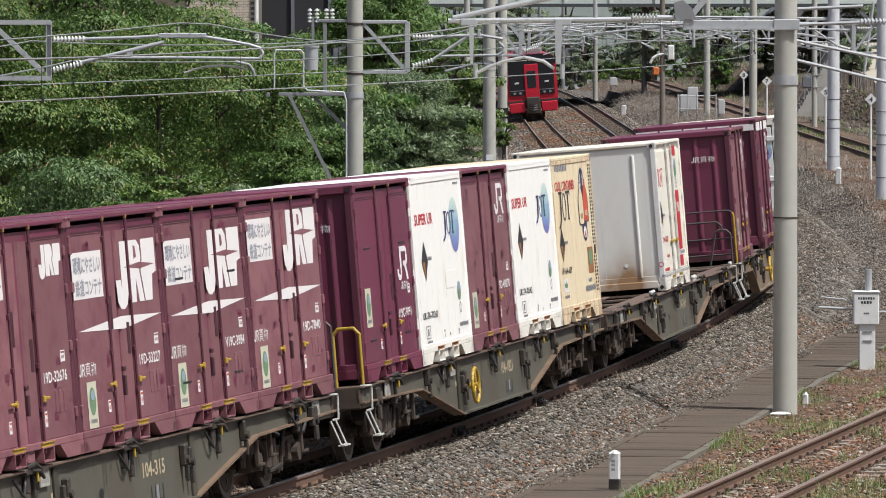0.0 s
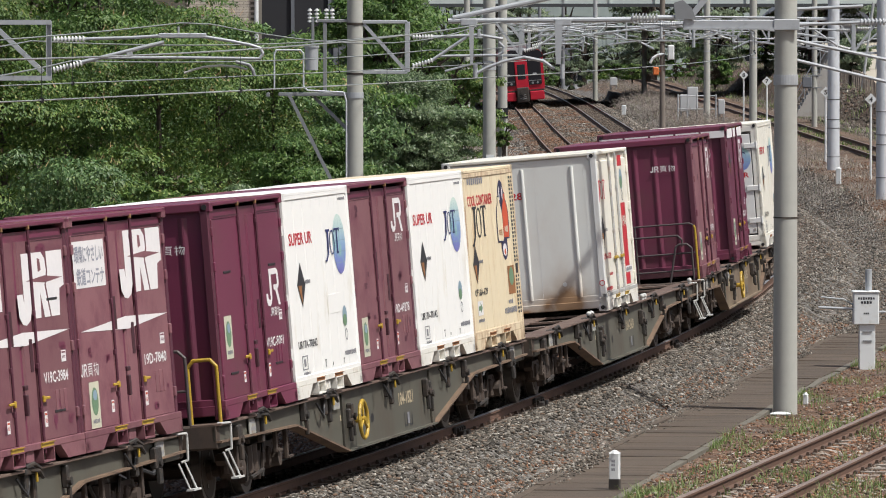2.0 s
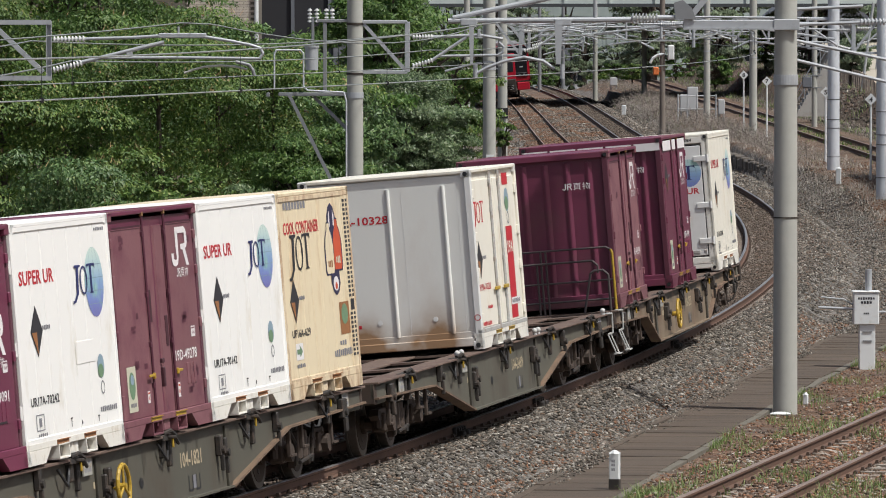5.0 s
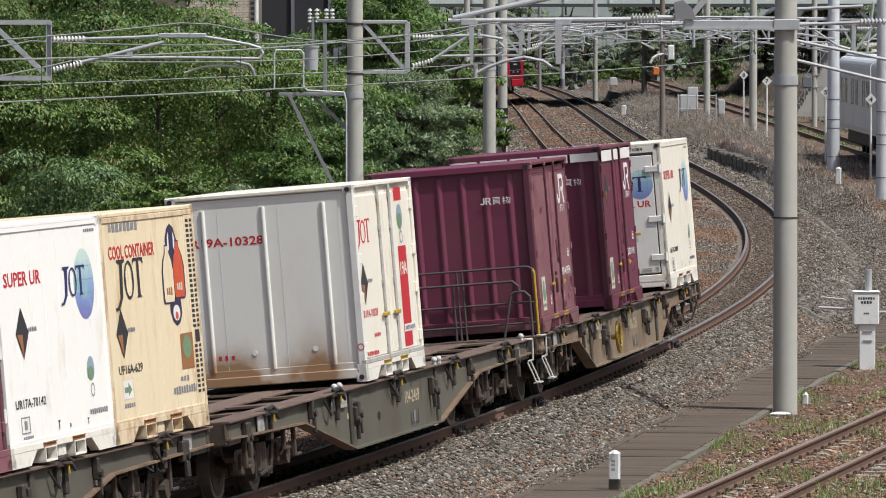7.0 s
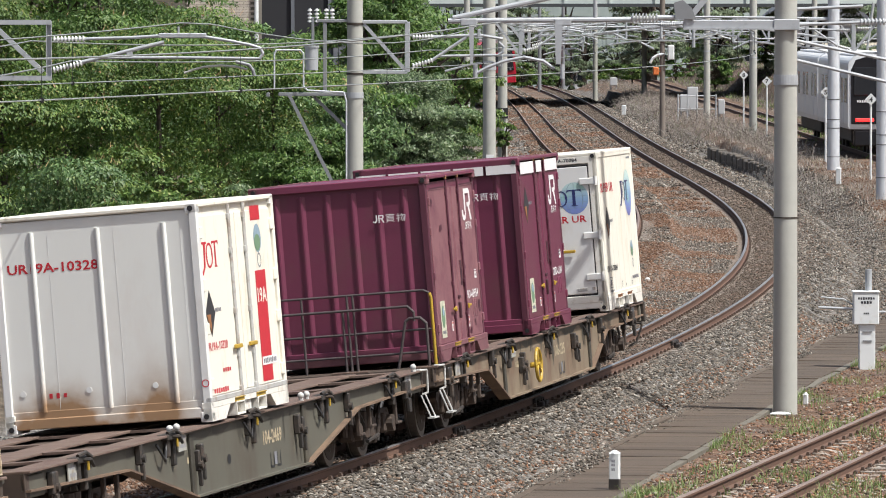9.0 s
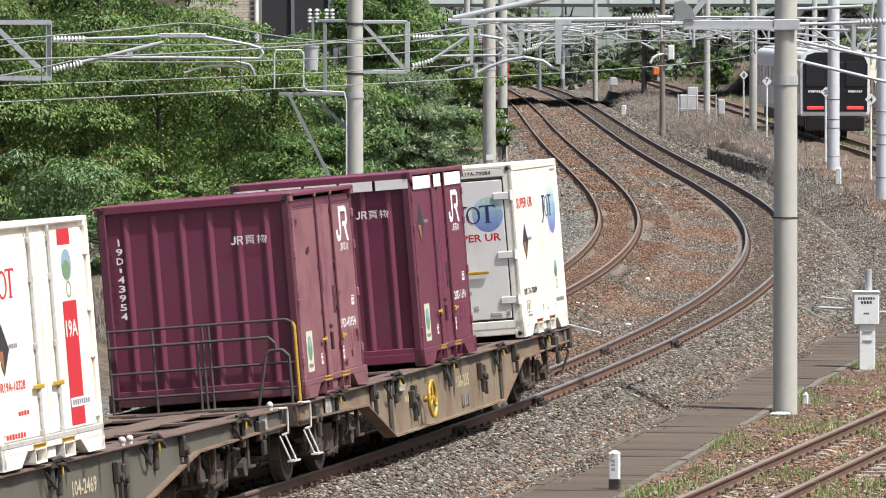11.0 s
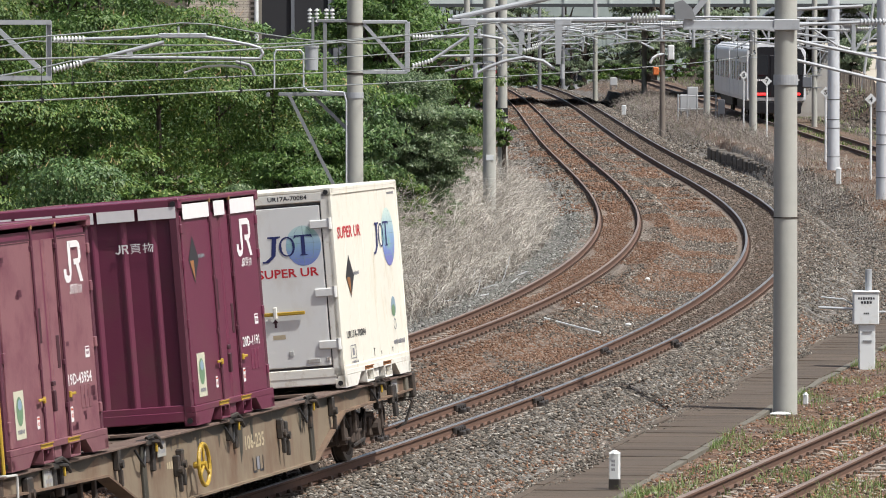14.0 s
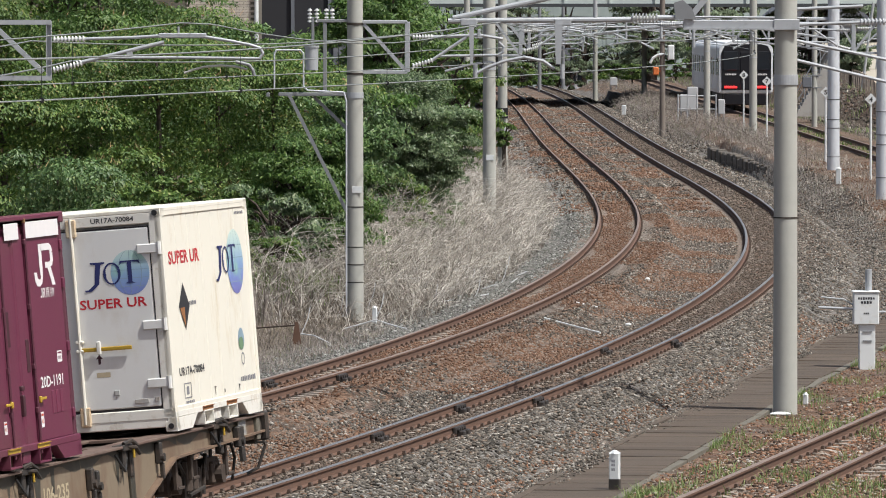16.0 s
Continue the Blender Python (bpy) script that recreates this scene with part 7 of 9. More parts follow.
def cabinet():
    x, y = 7.37, 109.6
    z = gz(x, y)
    c = thing("relay_cabinet", "white pole-mounted relay cabinet with side pipes", "equipment cabinet", Matrix.Translation((x, y, z)))
    bm = bmesh.new()
    box(bm, 0, 0, 0.39, 0.28, 0.22, 0.80, bevel=0.012)
    part("pedestal", bm, M["box_white"], c)
    bm = bmesh.new()
    box(bm, -0.02, 0, 1.06, 0.45, 0.30, 0.56, bevel=0.02)
    box(bm, -0.02, 0, 1.355, 0.48, 0.33, 0.03, bevel=0.01)
    part("box", bm, M["box_white"], c)
    flat(END, bars(-0.02, 1.24, 0.30, 0.045, 7) + bars(-0.02, 1.17, 0.20, 0.05, 4) + bars(-0.02, 0.98, 0.10, 0.03, 3), 0.153, M["decal_black"], c, "writing")
    bm = bmesh.new()
    cyl(bm, (0.03, 0.05, 1.36), (0.03, 0.05, 1.74), 0.06, n=14)
    part("vent_pipe", bm, M["galv"], c)
    bm = bmesh.new()
    pipe(bm, [(-0.24, 0, 1.05), (-0.84, 0, 1.08)], 0.022, n=8)
    pipe(bm, [(-0.24, 0, 1.12), (-0.40, 0, 1.22), (-0.80, 0, 1.26)], 0.014, n=8)
    pipe(bm, [(0.2, 0, 1.0), (0.5, 0, 1.0)], 0.02, n=8)
    part("side_pipe", bm, M["galv"], c)
    bm = bmesh.new()
    for zz in (0.5, 0.66):
        box(bm, 0.0, -0.115, zz, 0.16, 0.02, 0.02)
    part("latch", bm, M["galv_dark"], c)


cabinet()


def marker(x, y, h, w, name, label, dark_foot=True):
    z = gz(x, y)
    m = thing(name, label, "marker post", Matrix.Translation((x, y, z)) @ Matrix.Rotation(radians(-12), 4, "Z"))
    bm = bmesh.new()
    box(bm, 0, 0, h * 0.5 + 0.06, w, w * 0.8, h - 0.04, bevel=0.012)
    cyl(bm, (0, 0, h + 0.035), (0, 0, h + 0.075), w * 0.62, w * 0.15, n=4)
    part("post", bm, M["box_white"], m)
    if dark_foot:
        bm = bmesh.new()
        box(bm, 0, 0, 0.05, w * 1.03, w * 0.85, 0.24, bevel=0.01)
        part("foot", bm, M["steel_dark"], m)
        flat(END, bars(-0.01, h * 0.62, 0.05, 0.04, 2) + bars(-0.01, h * 0.75, 0.05, 0.04, 2) + bars(-0.01, h * 0.86, 0.05, 0.04, 2), w * 0.41, M["decal_grey"], m, "writing")
    return m


marker(2.21, 81.1, 0.46, 0.135, "kilometre_post", "white square marker post with black foot")
marker(-1.34, 123.7, 0.36, 0.09, "marker_post", "small white marker post in dry grass", False)
marker(5.67, 98.5, 0.20, 0.08, "marker_post", "small white knob post by the catenary pole", False)
marker(12.76, 203.5, 0.55, 0.16, "marker_post", "white slanted-top marker post in scrub", False)
marker(11.1, 387.0, 0.6, 0.26, "gradient_post", "white gradient post beside the track", False)


def white_debris():
    for x0, y0_, x1, y1_ in ((1.95, 121.0, 2.98, 119.4), (2.7, 127.5, 3.12, 127.4)):
        bm = bmesh.new()
        z0, z1 = gz(x0, y0_) + 0.03, gz(x1, y1_) + 0.03
        pipe(bm, [(x0, y0_, z0), ((x0 + x1) / 2, (y0_ + y1_) / 2, (z0 + z1) / 2 - 0.005), (x1, y1_, z1)], 0.017, n=8)
        tagged(part("white_conduit", bm, M["box_white"]), "piece of white conduit lying on the ballast", "conduit", group="loose conduit")
    for x, y in ((3.60, 122.6), (4.62, 142.4)):
        bm = bmesh.new()
        g = bmesh.ops.create_icosphere(bm, subdivisions=2, radius=0.06)
        bmesh.ops.scale(bm, vec=(1, 0.7, 0.6), verts=g["verts"])
        ob = part("white_stone", bm, M["box_white"], smooth=True)
        ob.location = (x, y, gz(x, y) + 0.03)
        tagged(ob, "white-painted stone lying on the ballast", "stone", group="white stones")


white_debris()


def diamond_sign(x, y, top, s, num):
    z = gz(x, y)
    p = thing("stop_marker_sign", "white diamond stop sign numbered %s on slim post" % num, "sign", Matrix.Translation((x, y, z)), group="stop markers")
    bm = bmesh.new()
    cyl(bm, (0, 0, -0.1), (0, 0, top - z), 0.038, n=10)
    part("post", bm, M["box_white"], p)
    bm = bmesh.new()
    prism(bm, [(-s, top - z), (0, top - z - s), (s, top - z), (0, top - z + s)], "y", -0.07, -0.04)
    pl = part("plate", bm, M["box_white"], p)
    letters(num, END, 0, top - z, 0.075, s * 0.62, s * 0.85, M["decal_black"], pl)


for a in ((14.04, 207.1, 3.07, 0.20, "4"), (14.0, 230.9, 3.02, 0.20, "5"), (13.69, 266.8, 3.05, 0.21, "7"), (13.81, 289.9, 3.10, 0.21, "8")):
    diamond_sign(*a)


def far_right():
    # low retaining walls of the branch embankment
    for x, y, ln, rot in ((12.15, 250.0, 52.0, -0.015), (13.3, 214.5, 2.4, 1.45)):
        bm = bmesh.new()
        n = int(ln / 1.2) + 1
        for i in range(n):
            box(bm, random.uniform(-0.05, 0.05), -ln / 2 + (i + 0.5) * ln / n, 0.10 + random.uniform(-0.10, 0.06), 0.4, ln / n - 0.005, 0.90, bevel=0.04)
        ob = part("retaining_wall", bm, M["retaining"])
        ob.matrix_world = Matrix.Translation((x, y, -0.42)) @ Matrix.Rotation(-rot, 4, "Z")
        tagged(ob, "dark stained low retaining wall of old blocks", "wall", kind="structure")
    for x, y, s in ((11.75, 400.0, 1.6),):
        bm = bmesh.new()
        prism(bm, [(-1.2, 0), (1.6, 0), (1.3, 0.5), (0.2, 0.62), (-0.9, 0.8)], "y", -14, 14)
        ob = part("retaining_wall", bm, M["retaining"])
        ob.matrix_world = Matrix.Translation((x + 0.9, y + 35, -0.3))
        tagged(ob, "dark stained low retaining wall of old blocks", "wall", kind="structure")
    # equipment boxes
    for x, y, w, h, lab in ((13.29, 336.0, 0.56, 1.25, "pale equipment cabinet beside the branch line"), (12.9, 338.0, 0.42, 0.9, "grey equipment cabinet in dry scrub"), (14.2, 322.0, 0.34, 0.75, "small white equipment cabinet"), (12.7, 470.0, 0.55, 0.6, "distant pale cabinet on legs")):
        z = gz(x, y)
        c = thing("equipment_cabinet", lab, "equipment cabinet", Matrix.Translation((x, y, z)), group="line-side cabinets")
        bm = bmesh.new()
        box(bm, 0, 0, 0.35 + h / 2, w, 0.4, h, bevel=0.03)
        part("box", bm, M["house_wall"], c)
        for k in (-0.35, 0.35):
            bm = bmesh.new()
            cyl(bm, (k * w, 0, 0), (k * w, 0, 0.4), 0.04, n=8)
            part("leg", bm, M["galv_dark"], c)
    # handrail by the cabinets
    f = thing("track_fence", "grey tube fence round the cabinets", "fence")
    for i in range(5):
        bm = bmesh.new()
        cyl(bm, (12.4 + i * 0.5, 333.0, 0.2), (12.4 + i * 0.5, 333.0, 1.7), 0.035, n=8)
        part("post", bm, M["galv"], f)
    for z in (0.9, 1.6):
        bm = bmesh.new()
        pipe(bm, [(12.4, 333, z), (14.4, 333, z)], 0.03, n=6)
        part("rail", bm, M["galv"], f)
    # rubble on the slope
    rng = np.random.default_rng(9)
    yy = 215 + 150 * rng.random(2600)
    xx = 18.9 + 3.0 * rng.random(2600)
    scatter_stones("slope_rubble", xx, yy, 0.05 + 0.13 * rng.random(2600), GREY_STONE, "loose rubble on the cutting slope", 14, False)
    fc = thing("picket_fence", "weathered dark picket fence along the cutting", "fence")
    bm = bmesh.new()
    box(bm, 0, 0, 0.5, 0.16, 0.05, 1.0, bevel=0.015)
    me = D.meshes.new("picket")
    bm.to_mesh(me)
    bm.free()
    me.materials.append(M["sleeper"])
    for i in range(42):
        ob = new("picket", me)
        ob.parent = fc
        y = 300.0 + i * 1.6
        x = 21.0 + 0.03 * (y - 300)
        ob.matrix_local = pose(x, y, gz(x, y) - 0.05, random.uniform(-3, 3), random.uniform(-3, 3), 90 + random.uniform(-8, 8))


far_right()


def cutting_side():
    """Concrete stair, pole with a dark box and a pale sloping yard beyond the branch."""
    st = thing("concrete_stair", "pale concrete stair with tube handrail up the cutting", "stairs", Matrix.Translation((17.75, 318.0, 0.75)))
    for i in range(17):
        bm = bmesh.new()
        box(bm, 0.09 + i * 0.10, 0.9, 0.09 + i * 0.09, 0.104, 1.8, 0.18 + i * 0.18)
        part("step", bm, M["stair"], st)
    for i in range(5):
        bm = bmesh.new()
        cyl(bm, (0.05 + i * 0.40, -0.06, 0.1 + i * 0.70), (0.05 + i * 0.40, -0.06, 1.15 + i * 0.70), 0.03, n=8)
        part("rail_post", bm, M["galv_dark"], st)
    for dz in (0.6, 1.12):
        bm = bmesh.new()
        pipe(bm, [(0.0, -0.06, dz), (1.68, -0.06, dz + 2.94)], 0.03, n=8)
        part("handrail", bm, M["galv_dark"], st)
    p = pole(17.95, 305.0, 0.14, 8.5, "slim concrete pole with dark gear box", bands=((4.6, 0.06), (3.2, 0.06)))
    z0 = gz(17.95, 305.0)
    bm = bmesh.new()
    box(bm, -0.36, -0.1, 2.62 - z0, 0.46, 0.3, 0.52, bevel=0.03)
    part("gear_box", bm, M["house_roof"], p, "dark blue-grey gear box")
    for zz in (2.95, 2.35):
        bm = bmesh.new()
        box(bm, -0.1, -0.12, zz - z0, 0.9, 0.06, 0.06)
        part("cross_arm", bm, M["galv_dark"], p)
    y = thing("sloping_yard", "pale dirt yard sloping up behind the picket fence", "yard", kind="structure")
    bm = bmesh.new()
    q = [(21.5, 300.0, 1.95), (34.0, 300.0, 2.2), (38.0, 425.0, 4.3), (25.2, 425.0, 4.2)]
    top = [bm.verts.new(v) for v in q]
    low = [bm.verts.new((v[0], v[1], -0.5)) for v in q]
    bm.faces.new(top), bm.faces.new(low[::-1])
    for i in range(4):
        bm.faces.new((top[i], low[i], low[(i + 1) % 4], top[(i + 1) % 4]))
    bmesh.ops.recalc_face_normals(bm, faces=bm.faces)
    part("surface", bm, M["yard"], y)
    for x, yy, zt in ((22.6, 330.0, 6.5), (24.6, 350.0, 6.5)):
        m = thing("lattice_mast", "grey slanted steel mast above the yard", "mast", Matrix.Translation((x, yy, 2.3)), group="yard masts")
        for dx in (-0.7, 0.7):
            bm = bmesh.new()
            cyl(bm, (dx, 0, -0.4), (dx * 0.15, 0, zt - 2.3), 0.07, n=8)
            part("leg", bm, M["galv"], m)


M["stair"] = mat("pale_concrete", (0.40, 0.385, 0.36), 0.9, var=0.12, scale=2, dirt=(0.27, 0.25, 0.22), dirt_amt=0.4, dirt_scale=2)
M["yard"] = mat("pale_dirt", (0.40, 0.36, 0.29), 0.95, var=0.12, scale=0.3, dirt=(0.26, 0.23, 0.17), dirt_amt=0.35, dirt_scale=0.25, bump=0.2, bscale=3)
cutting_side()


# ---- overpass, buildings and distance ----
def overpass():
    o = thing("overpass", "pale grey-green steel girder road overpass", "bridge")
    y0_, y1_ = 416.0, 448.0
    bm = bmesh.new()
    box(bm, 24, y0_, 7.35, 60, 0.5, 1.5, bevel=0.02)
    part("front_girder", bm, M["beam"], o)
    bm = bmesh.new()
    box(bm, 24, y0_ + 0.1, 6.52, 60, 1.0, 0.22)
    part("girder_flange", bm, M["beam_dark"], o)
    bm = bmesh.new()
    box(bm, 24, (y0_ + y1_) / 2, 7.0, 60, y1_ - y0_ - 1, 0.6)
    part("road_deck", bm, M["beam_dark"], o)
    bm = bmesh.new()
    box(bm, 24, y1_, 7.35, 60, 0.5, 1.5)
    part("rear_girder", bm, M["beam"], o)
    bm = bmesh.new()
    for i in range(20):
        box(bm, -4 + i * 3, y0_ - 0.3, 7.35, 0.12, 0.12, 1.5)
    part("stiffener", bm, M["beam"], o)
    for x in (-4.5, 26, 36):
        bm = bmesh.new()
        box(bm, x, (y0_ + y1_) / 2, 3.2, 1.4, 12, 7.0, bevel=0.05)
        part("pier", bm, M["concrete"], o)


overpass()


def buildings():
    # beige tiled block: front in courses of tiles
    b = thing("tiled_building", "beige tiled building with white downpipe behind trees", "building", Matrix.Translation((-8.6, 262, 0)))
    bm = bmesh.new()
    box(bm, -3.2, 5, 5.0, 8.0, 10, 12.0)
    part("wall", bm, M["kerb"], b)
    bm = bmesh.new()
    box(bm, 0, 0, 0, 0.29, 0.03, 0.10, bevel=0.006)
    me = D.meshes.new("tile")
    bm.to_mesh(me)
    bm.free()
    me.materials.append(M["tile_wall"])
    for i in range(9):
        for j in range(16):
            ob = new("tile", me)
            ob.parent = b
            ob.location = (0.62 - i * 0.30 - (0.15 if j % 2 else 0), -0.012, 5.35 + j * 0.11)
    bm = bmesh.new()
    cyl(bm, (0.86, -0.12, 0), (0.86, -0.12, 11), 0.09, n=12)
    part("downpipe", bm, M["box_white"], b)
    h = thing("dark_hall", "large dark clad hall behind the trees", "building", Matrix.Translation((-5.2, 290, 0)))
    bm = bmesh.new()
    box(bm, 0, 8, 6, 8.5, 16, 13, bevel=0.05)
    part("wall", bm, M["dark_hall"], h)
    for i in range(5):
        bm = bmesh.new()
        box(bm, -3.4 + i * 1.7, -0.06, 6, 0.16, 0.14, 12)
        part("mullion", bm, M["house_roof"], h)
    bm = bmesh.new()
    box(bm, 0.9, -1.5, 3.7, 1.45, 2.5, 3.6, bevel=0.04)
    part("annex", bm, M["house_roof"], h)
    for x, y, w, hh, lab in ((10.6, 640, 2.6, 1.2, "pale house with grey roof past the crest"), (12.6, 620, 3.2, 3.0, "grey house with dark roof in the distance"), (27.0, 590, 5.0, 3.0, "pale house with dark roof in the distance"), (32.0, 540, 9.0, 3.5, "pale low building beside the branch")):
        z = gz(x, y)
        o = thing("house", lab, "house", Matrix.Translation((x, y, z)), group="distant houses")
        bm = bmesh.new()
        box(bm, 0, 4, hh / 2, w, 8, hh)
        part("wall", bm, M["house_wall"], o)
        bm = bmesh.new()
        prism(bm, [(-w / 2 - 0.4, hh), (w / 2 + 0.4, hh), (w / 2 - 1.2, hh + 1.5), (-w / 2 + 1.2, hh + 1.5)], "y", -0.5, 8.5)
        part("roof", bm, M["house_roof"], o)
        for k in range(3):
            bm = bmesh.new()
            box(bm, -w / 3 + k * w / 3, -0.03, hh * 0.55, 0.9, 0.08, 1.0)
            part("window", bm, M["train_glass"], o)



def far_hills():
    """Wooded ridge far behind everything, closing the view under the bridge; its pale colour includes the haze."""
    rng = np.random.default_rng(3)
    xs = np.linspace(-420, 620, 261)
    top = 26 + 9 * np.sin(xs * 0.011 + 1) + 5 * np.sin(xs * 0.043) + 1.6 * rng.random(len(xs))
    V = [(float(x), 2000.0, -70.0) for x in xs] + [(float(x), 2060.0, float(z)) for x, z in zip(xs, top)] + [(float(x), 2300.0, -70.0) for x in xs]
    n = len(xs)
    F = [(i, i + 1, n + i + 1, n + i) for i in range(n - 1)] + [(n + i, n + i + 1, 2 * n + i + 1, 2 * n + i) for i in range(n - 1)]
    me = D.meshes.new("backdrop")
    me.from_pydata(V, [], F)
    me.materials.append(M["hills"])
    tagged(new("backdrop", me), "far wooded hills, blue-green haze put into their colour", "hills", kind="structure")


buildings()
far_hills()


# ---- vegetation ----
def foliage_material(name, stops, rough=0.6, translucent=0.42):
    m = D.materials.new(name)
    m.use_nodes = True
    n, l = m.node_tree.nodes, m.node_tree.links
    b = n["Principled BSDF"]
    g = n.new("ShaderNodeNewGeometry")
    r = n.new("ShaderNodeValToRGB")
    e = r.color_ramp.elements
    while len(e) < len(stops):
        e.new(0.5)
    for el, (p, c) in zip(e, stops):
        el.position, el.color = p, (*c, 1)
    l.new(g.outputs["Random Per Island"], r.inputs[0])
    nz = n.new("ShaderNodeTexNoise")
    nz.inputs["Scale"].default_value, nz.inputs["Detail"].default_value = 0.8, 3.0
    l.new(g.outputs["Position"], nz.inputs["Vector"])
    hsv = n.new("ShaderNodeHueSaturation")
    mr = n.new("ShaderNodeMapRange")
    mr.inputs["From Min"].default_value, mr.inputs["From Max"].default_value = 0.3, 0.7
    mr.inputs["To Min"].default_value, mr.inputs["To Max"].default_value = 0.72, 1.3
    l.new(nz.outputs["Fac"], mr.inputs["Value"])
    l.new(mr.outputs[0], hsv.inputs["Value"])
    l.new(r.outputs[0], hsv.inputs["Color"])
    l.new(hsv.outputs[0], b.inputs["Base Color"])
    b.inputs["Roughness"].default_value = rough
    if translucent:
        t = n.new("ShaderNodeBsdfTranslucent")
        l.new(hsv.outputs[0], t.inputs["Color"])
        x = n.new("ShaderNodeMixShader")
        x.inputs[0].default_value = translucent
        l.new(b.outputs[0], x.inputs[1]), l.new(t.outputs[0], x.inputs[2])
        l.new(x.outputs[0], n["Material Output"].inputs["Surface"])
    return m


LEAF_A = foliage_material("broad_green_leaf", [(0.0, (0.040, 0.090, 0.018)), (0.35, (0.078, 0.148, 0.028)), (0.7, (0.118, 0.190, 0.038)), (0.95, (0.19, 0.255, 0.060)), (1.0, (0.28, 0.20, 0.09))], 0.58, 0.3)
LEAF_D = foliage_material("blue_green_leaf", [(0.0, (0.052, 0.108, 0.034)), (0.5, (0.094, 0.170, 0.056)), (0.9, (0.15, 0.23, 0.082)), (1.0, (0.24, 0.29, 0.12))], 0.5, 0.3)
SHOOT = foliage_material("tan_young_shoot", [(0.0, (0.22, 0.20, 0.09)), (0.5, (0.34, 0.25, 0.12)), (1.0, (0.42, 0.24, 0.13))], 0.7, 0.3)
LEAF_B = foliage_material("dark_glossy_leaf", [(0.0, (0.070, 0.118, 0.052)), (0.5, (0.125, 0.185, 0.085)), (0.9, (0.19, 0.25, 0.125)), (1.0, (0.32, 0.36, 0.22))], 0.40, 0.3)
LEAF_C = foliage_material("fresh_green_leaf", [(0.0, (0.048, 0.105, 0.022)), (0.5, (0.092, 0.175, 0.040)), (1.0, (0.165, 0.24, 0.065))], 0.5, 0.4)
# distance haze is mixed into this leaf colour: paler and greyer than near leaves
LEAF_HAZE = foliage_material("haze_paled_leaf", [(0.0, (0.15, 0.20, 0.12)), (0.5, (0.22, 0.28, 0.17)), (1.0, (0.30, 0.35, 0.23))], 0.6, 0.5)
STRAW = foliage_material("dry_grass", [(0.0, (0.20, 0.175, 0.145)), (0.4, (0.37, 0.335, 0.285)), (0.8, (0.54, 0.505, 0.445)), (1.0, (0.72, 0.69, 0.63))], 0.8, 0.25)
PALE_STALK = foliage_material("bleached_stalk", [(0.0, (0.34, 0.305, 0.255)), (0.5, (0.50, 0.465, 0.41)), (1.0, (0.72, 0.69, 0.63))], 0.8, 0.15)
# dead grass colour darkened to give the shade beneath the bramble canes
SHADED_GRASS = foliage_material("dead_grass_shade_tone", [(0.0, (0.07, 0.055, 0.042)), (0.5, (0.135, 0.11, 0.088)), (1.0, (0.25, 0.215, 0.18))], 0.8, 0.25)
BROWNGRASS = foliage_material("brown_scrub", [(0.0, (0.13, 0.108, 0.092)), (0.5, (0.24, 0.205, 0.18)), (0.86, (0.36, 0.32, 0.285)), (1.0, (0.14, 0.17, 0.07))], 0.8, 0.35)
WEED = foliage_material("green_weed", [(0.0, (0.09, 0.14, 0.035)), (0.6, (0.17, 0.25, 0.07)), (1.0, (0.28, 0.33, 0.14))], 0.6, 0.35)
M["bark"] = mat("bark", (0.075, 0.058, 0.045), 0.9, var=0.3, scale=6, bump=0.4, bscale=20)


def raw_mesh(name, V, F, material):
    me = D.meshes.new(name)
    me.vertices.add(len(V))
    me.vertices.foreach_set("co", np.ascontiguousarray(V, dtype=np.float32).ravel())
    k = F.shape[1]
    me.loops.add(F.size)
    me.loops.foreach_set("vertex_index", F.ravel().astype(np.int32))
    me.polygons.add(len(F))
    me.polygons.foreach_set("loop_start", np.arange(0, F.size, k, dtype=np.int32))
    me.update(calc_edges=True)
    me.materials.append(material)
    return me


def leaves(centres, outward, length, width, rng, droop=0.5):
    """Folded diamond leaves at the centres, lying roughly across the outward directions."""
    n = len(centres)
    nrm = outward * 0.9 + rng.normal(size=(n, 3)) * 0.55 + np.array([0, 0, 0.35])
    nrm /= np.linalg.norm(nrm, axis=1, keepdims=True)
    ax = rng.normal(size=(n, 3)) * 0.8 + np.array([0, 0, -1.6 * droop])
    ax -= nrm * (ax * nrm).sum(1, keepdims=True)
    ax /= np.linalg.norm(ax, axis=1, keepdims=True) + 1e-9
    sd = np.cross(nrm, ax)
    L_ = length * (0.6 + 1.1 * rng.random((n, 1)) ** 1.5)
    W_ = width * (0.7 + 0.6 * rng.random((n, 1)))
    v = np.stack([centres - ax * L_ * 0.5, centres + sd * W_ * 0.5 - nrm * W_ * 0.18, centres + ax * L_ * 0.5 - nrm * L_ * 0.12, centres - sd * W_ * 0.5 - nrm * W_ * 0.18], 1).reshape(-1, 3)
    i = np.arange(n)[:, None] * 4
    f = np.concatenate([i + np.array([[0, 1, 2]]), i + np.array([[0, 2, 3]])], 0)
    return v, f


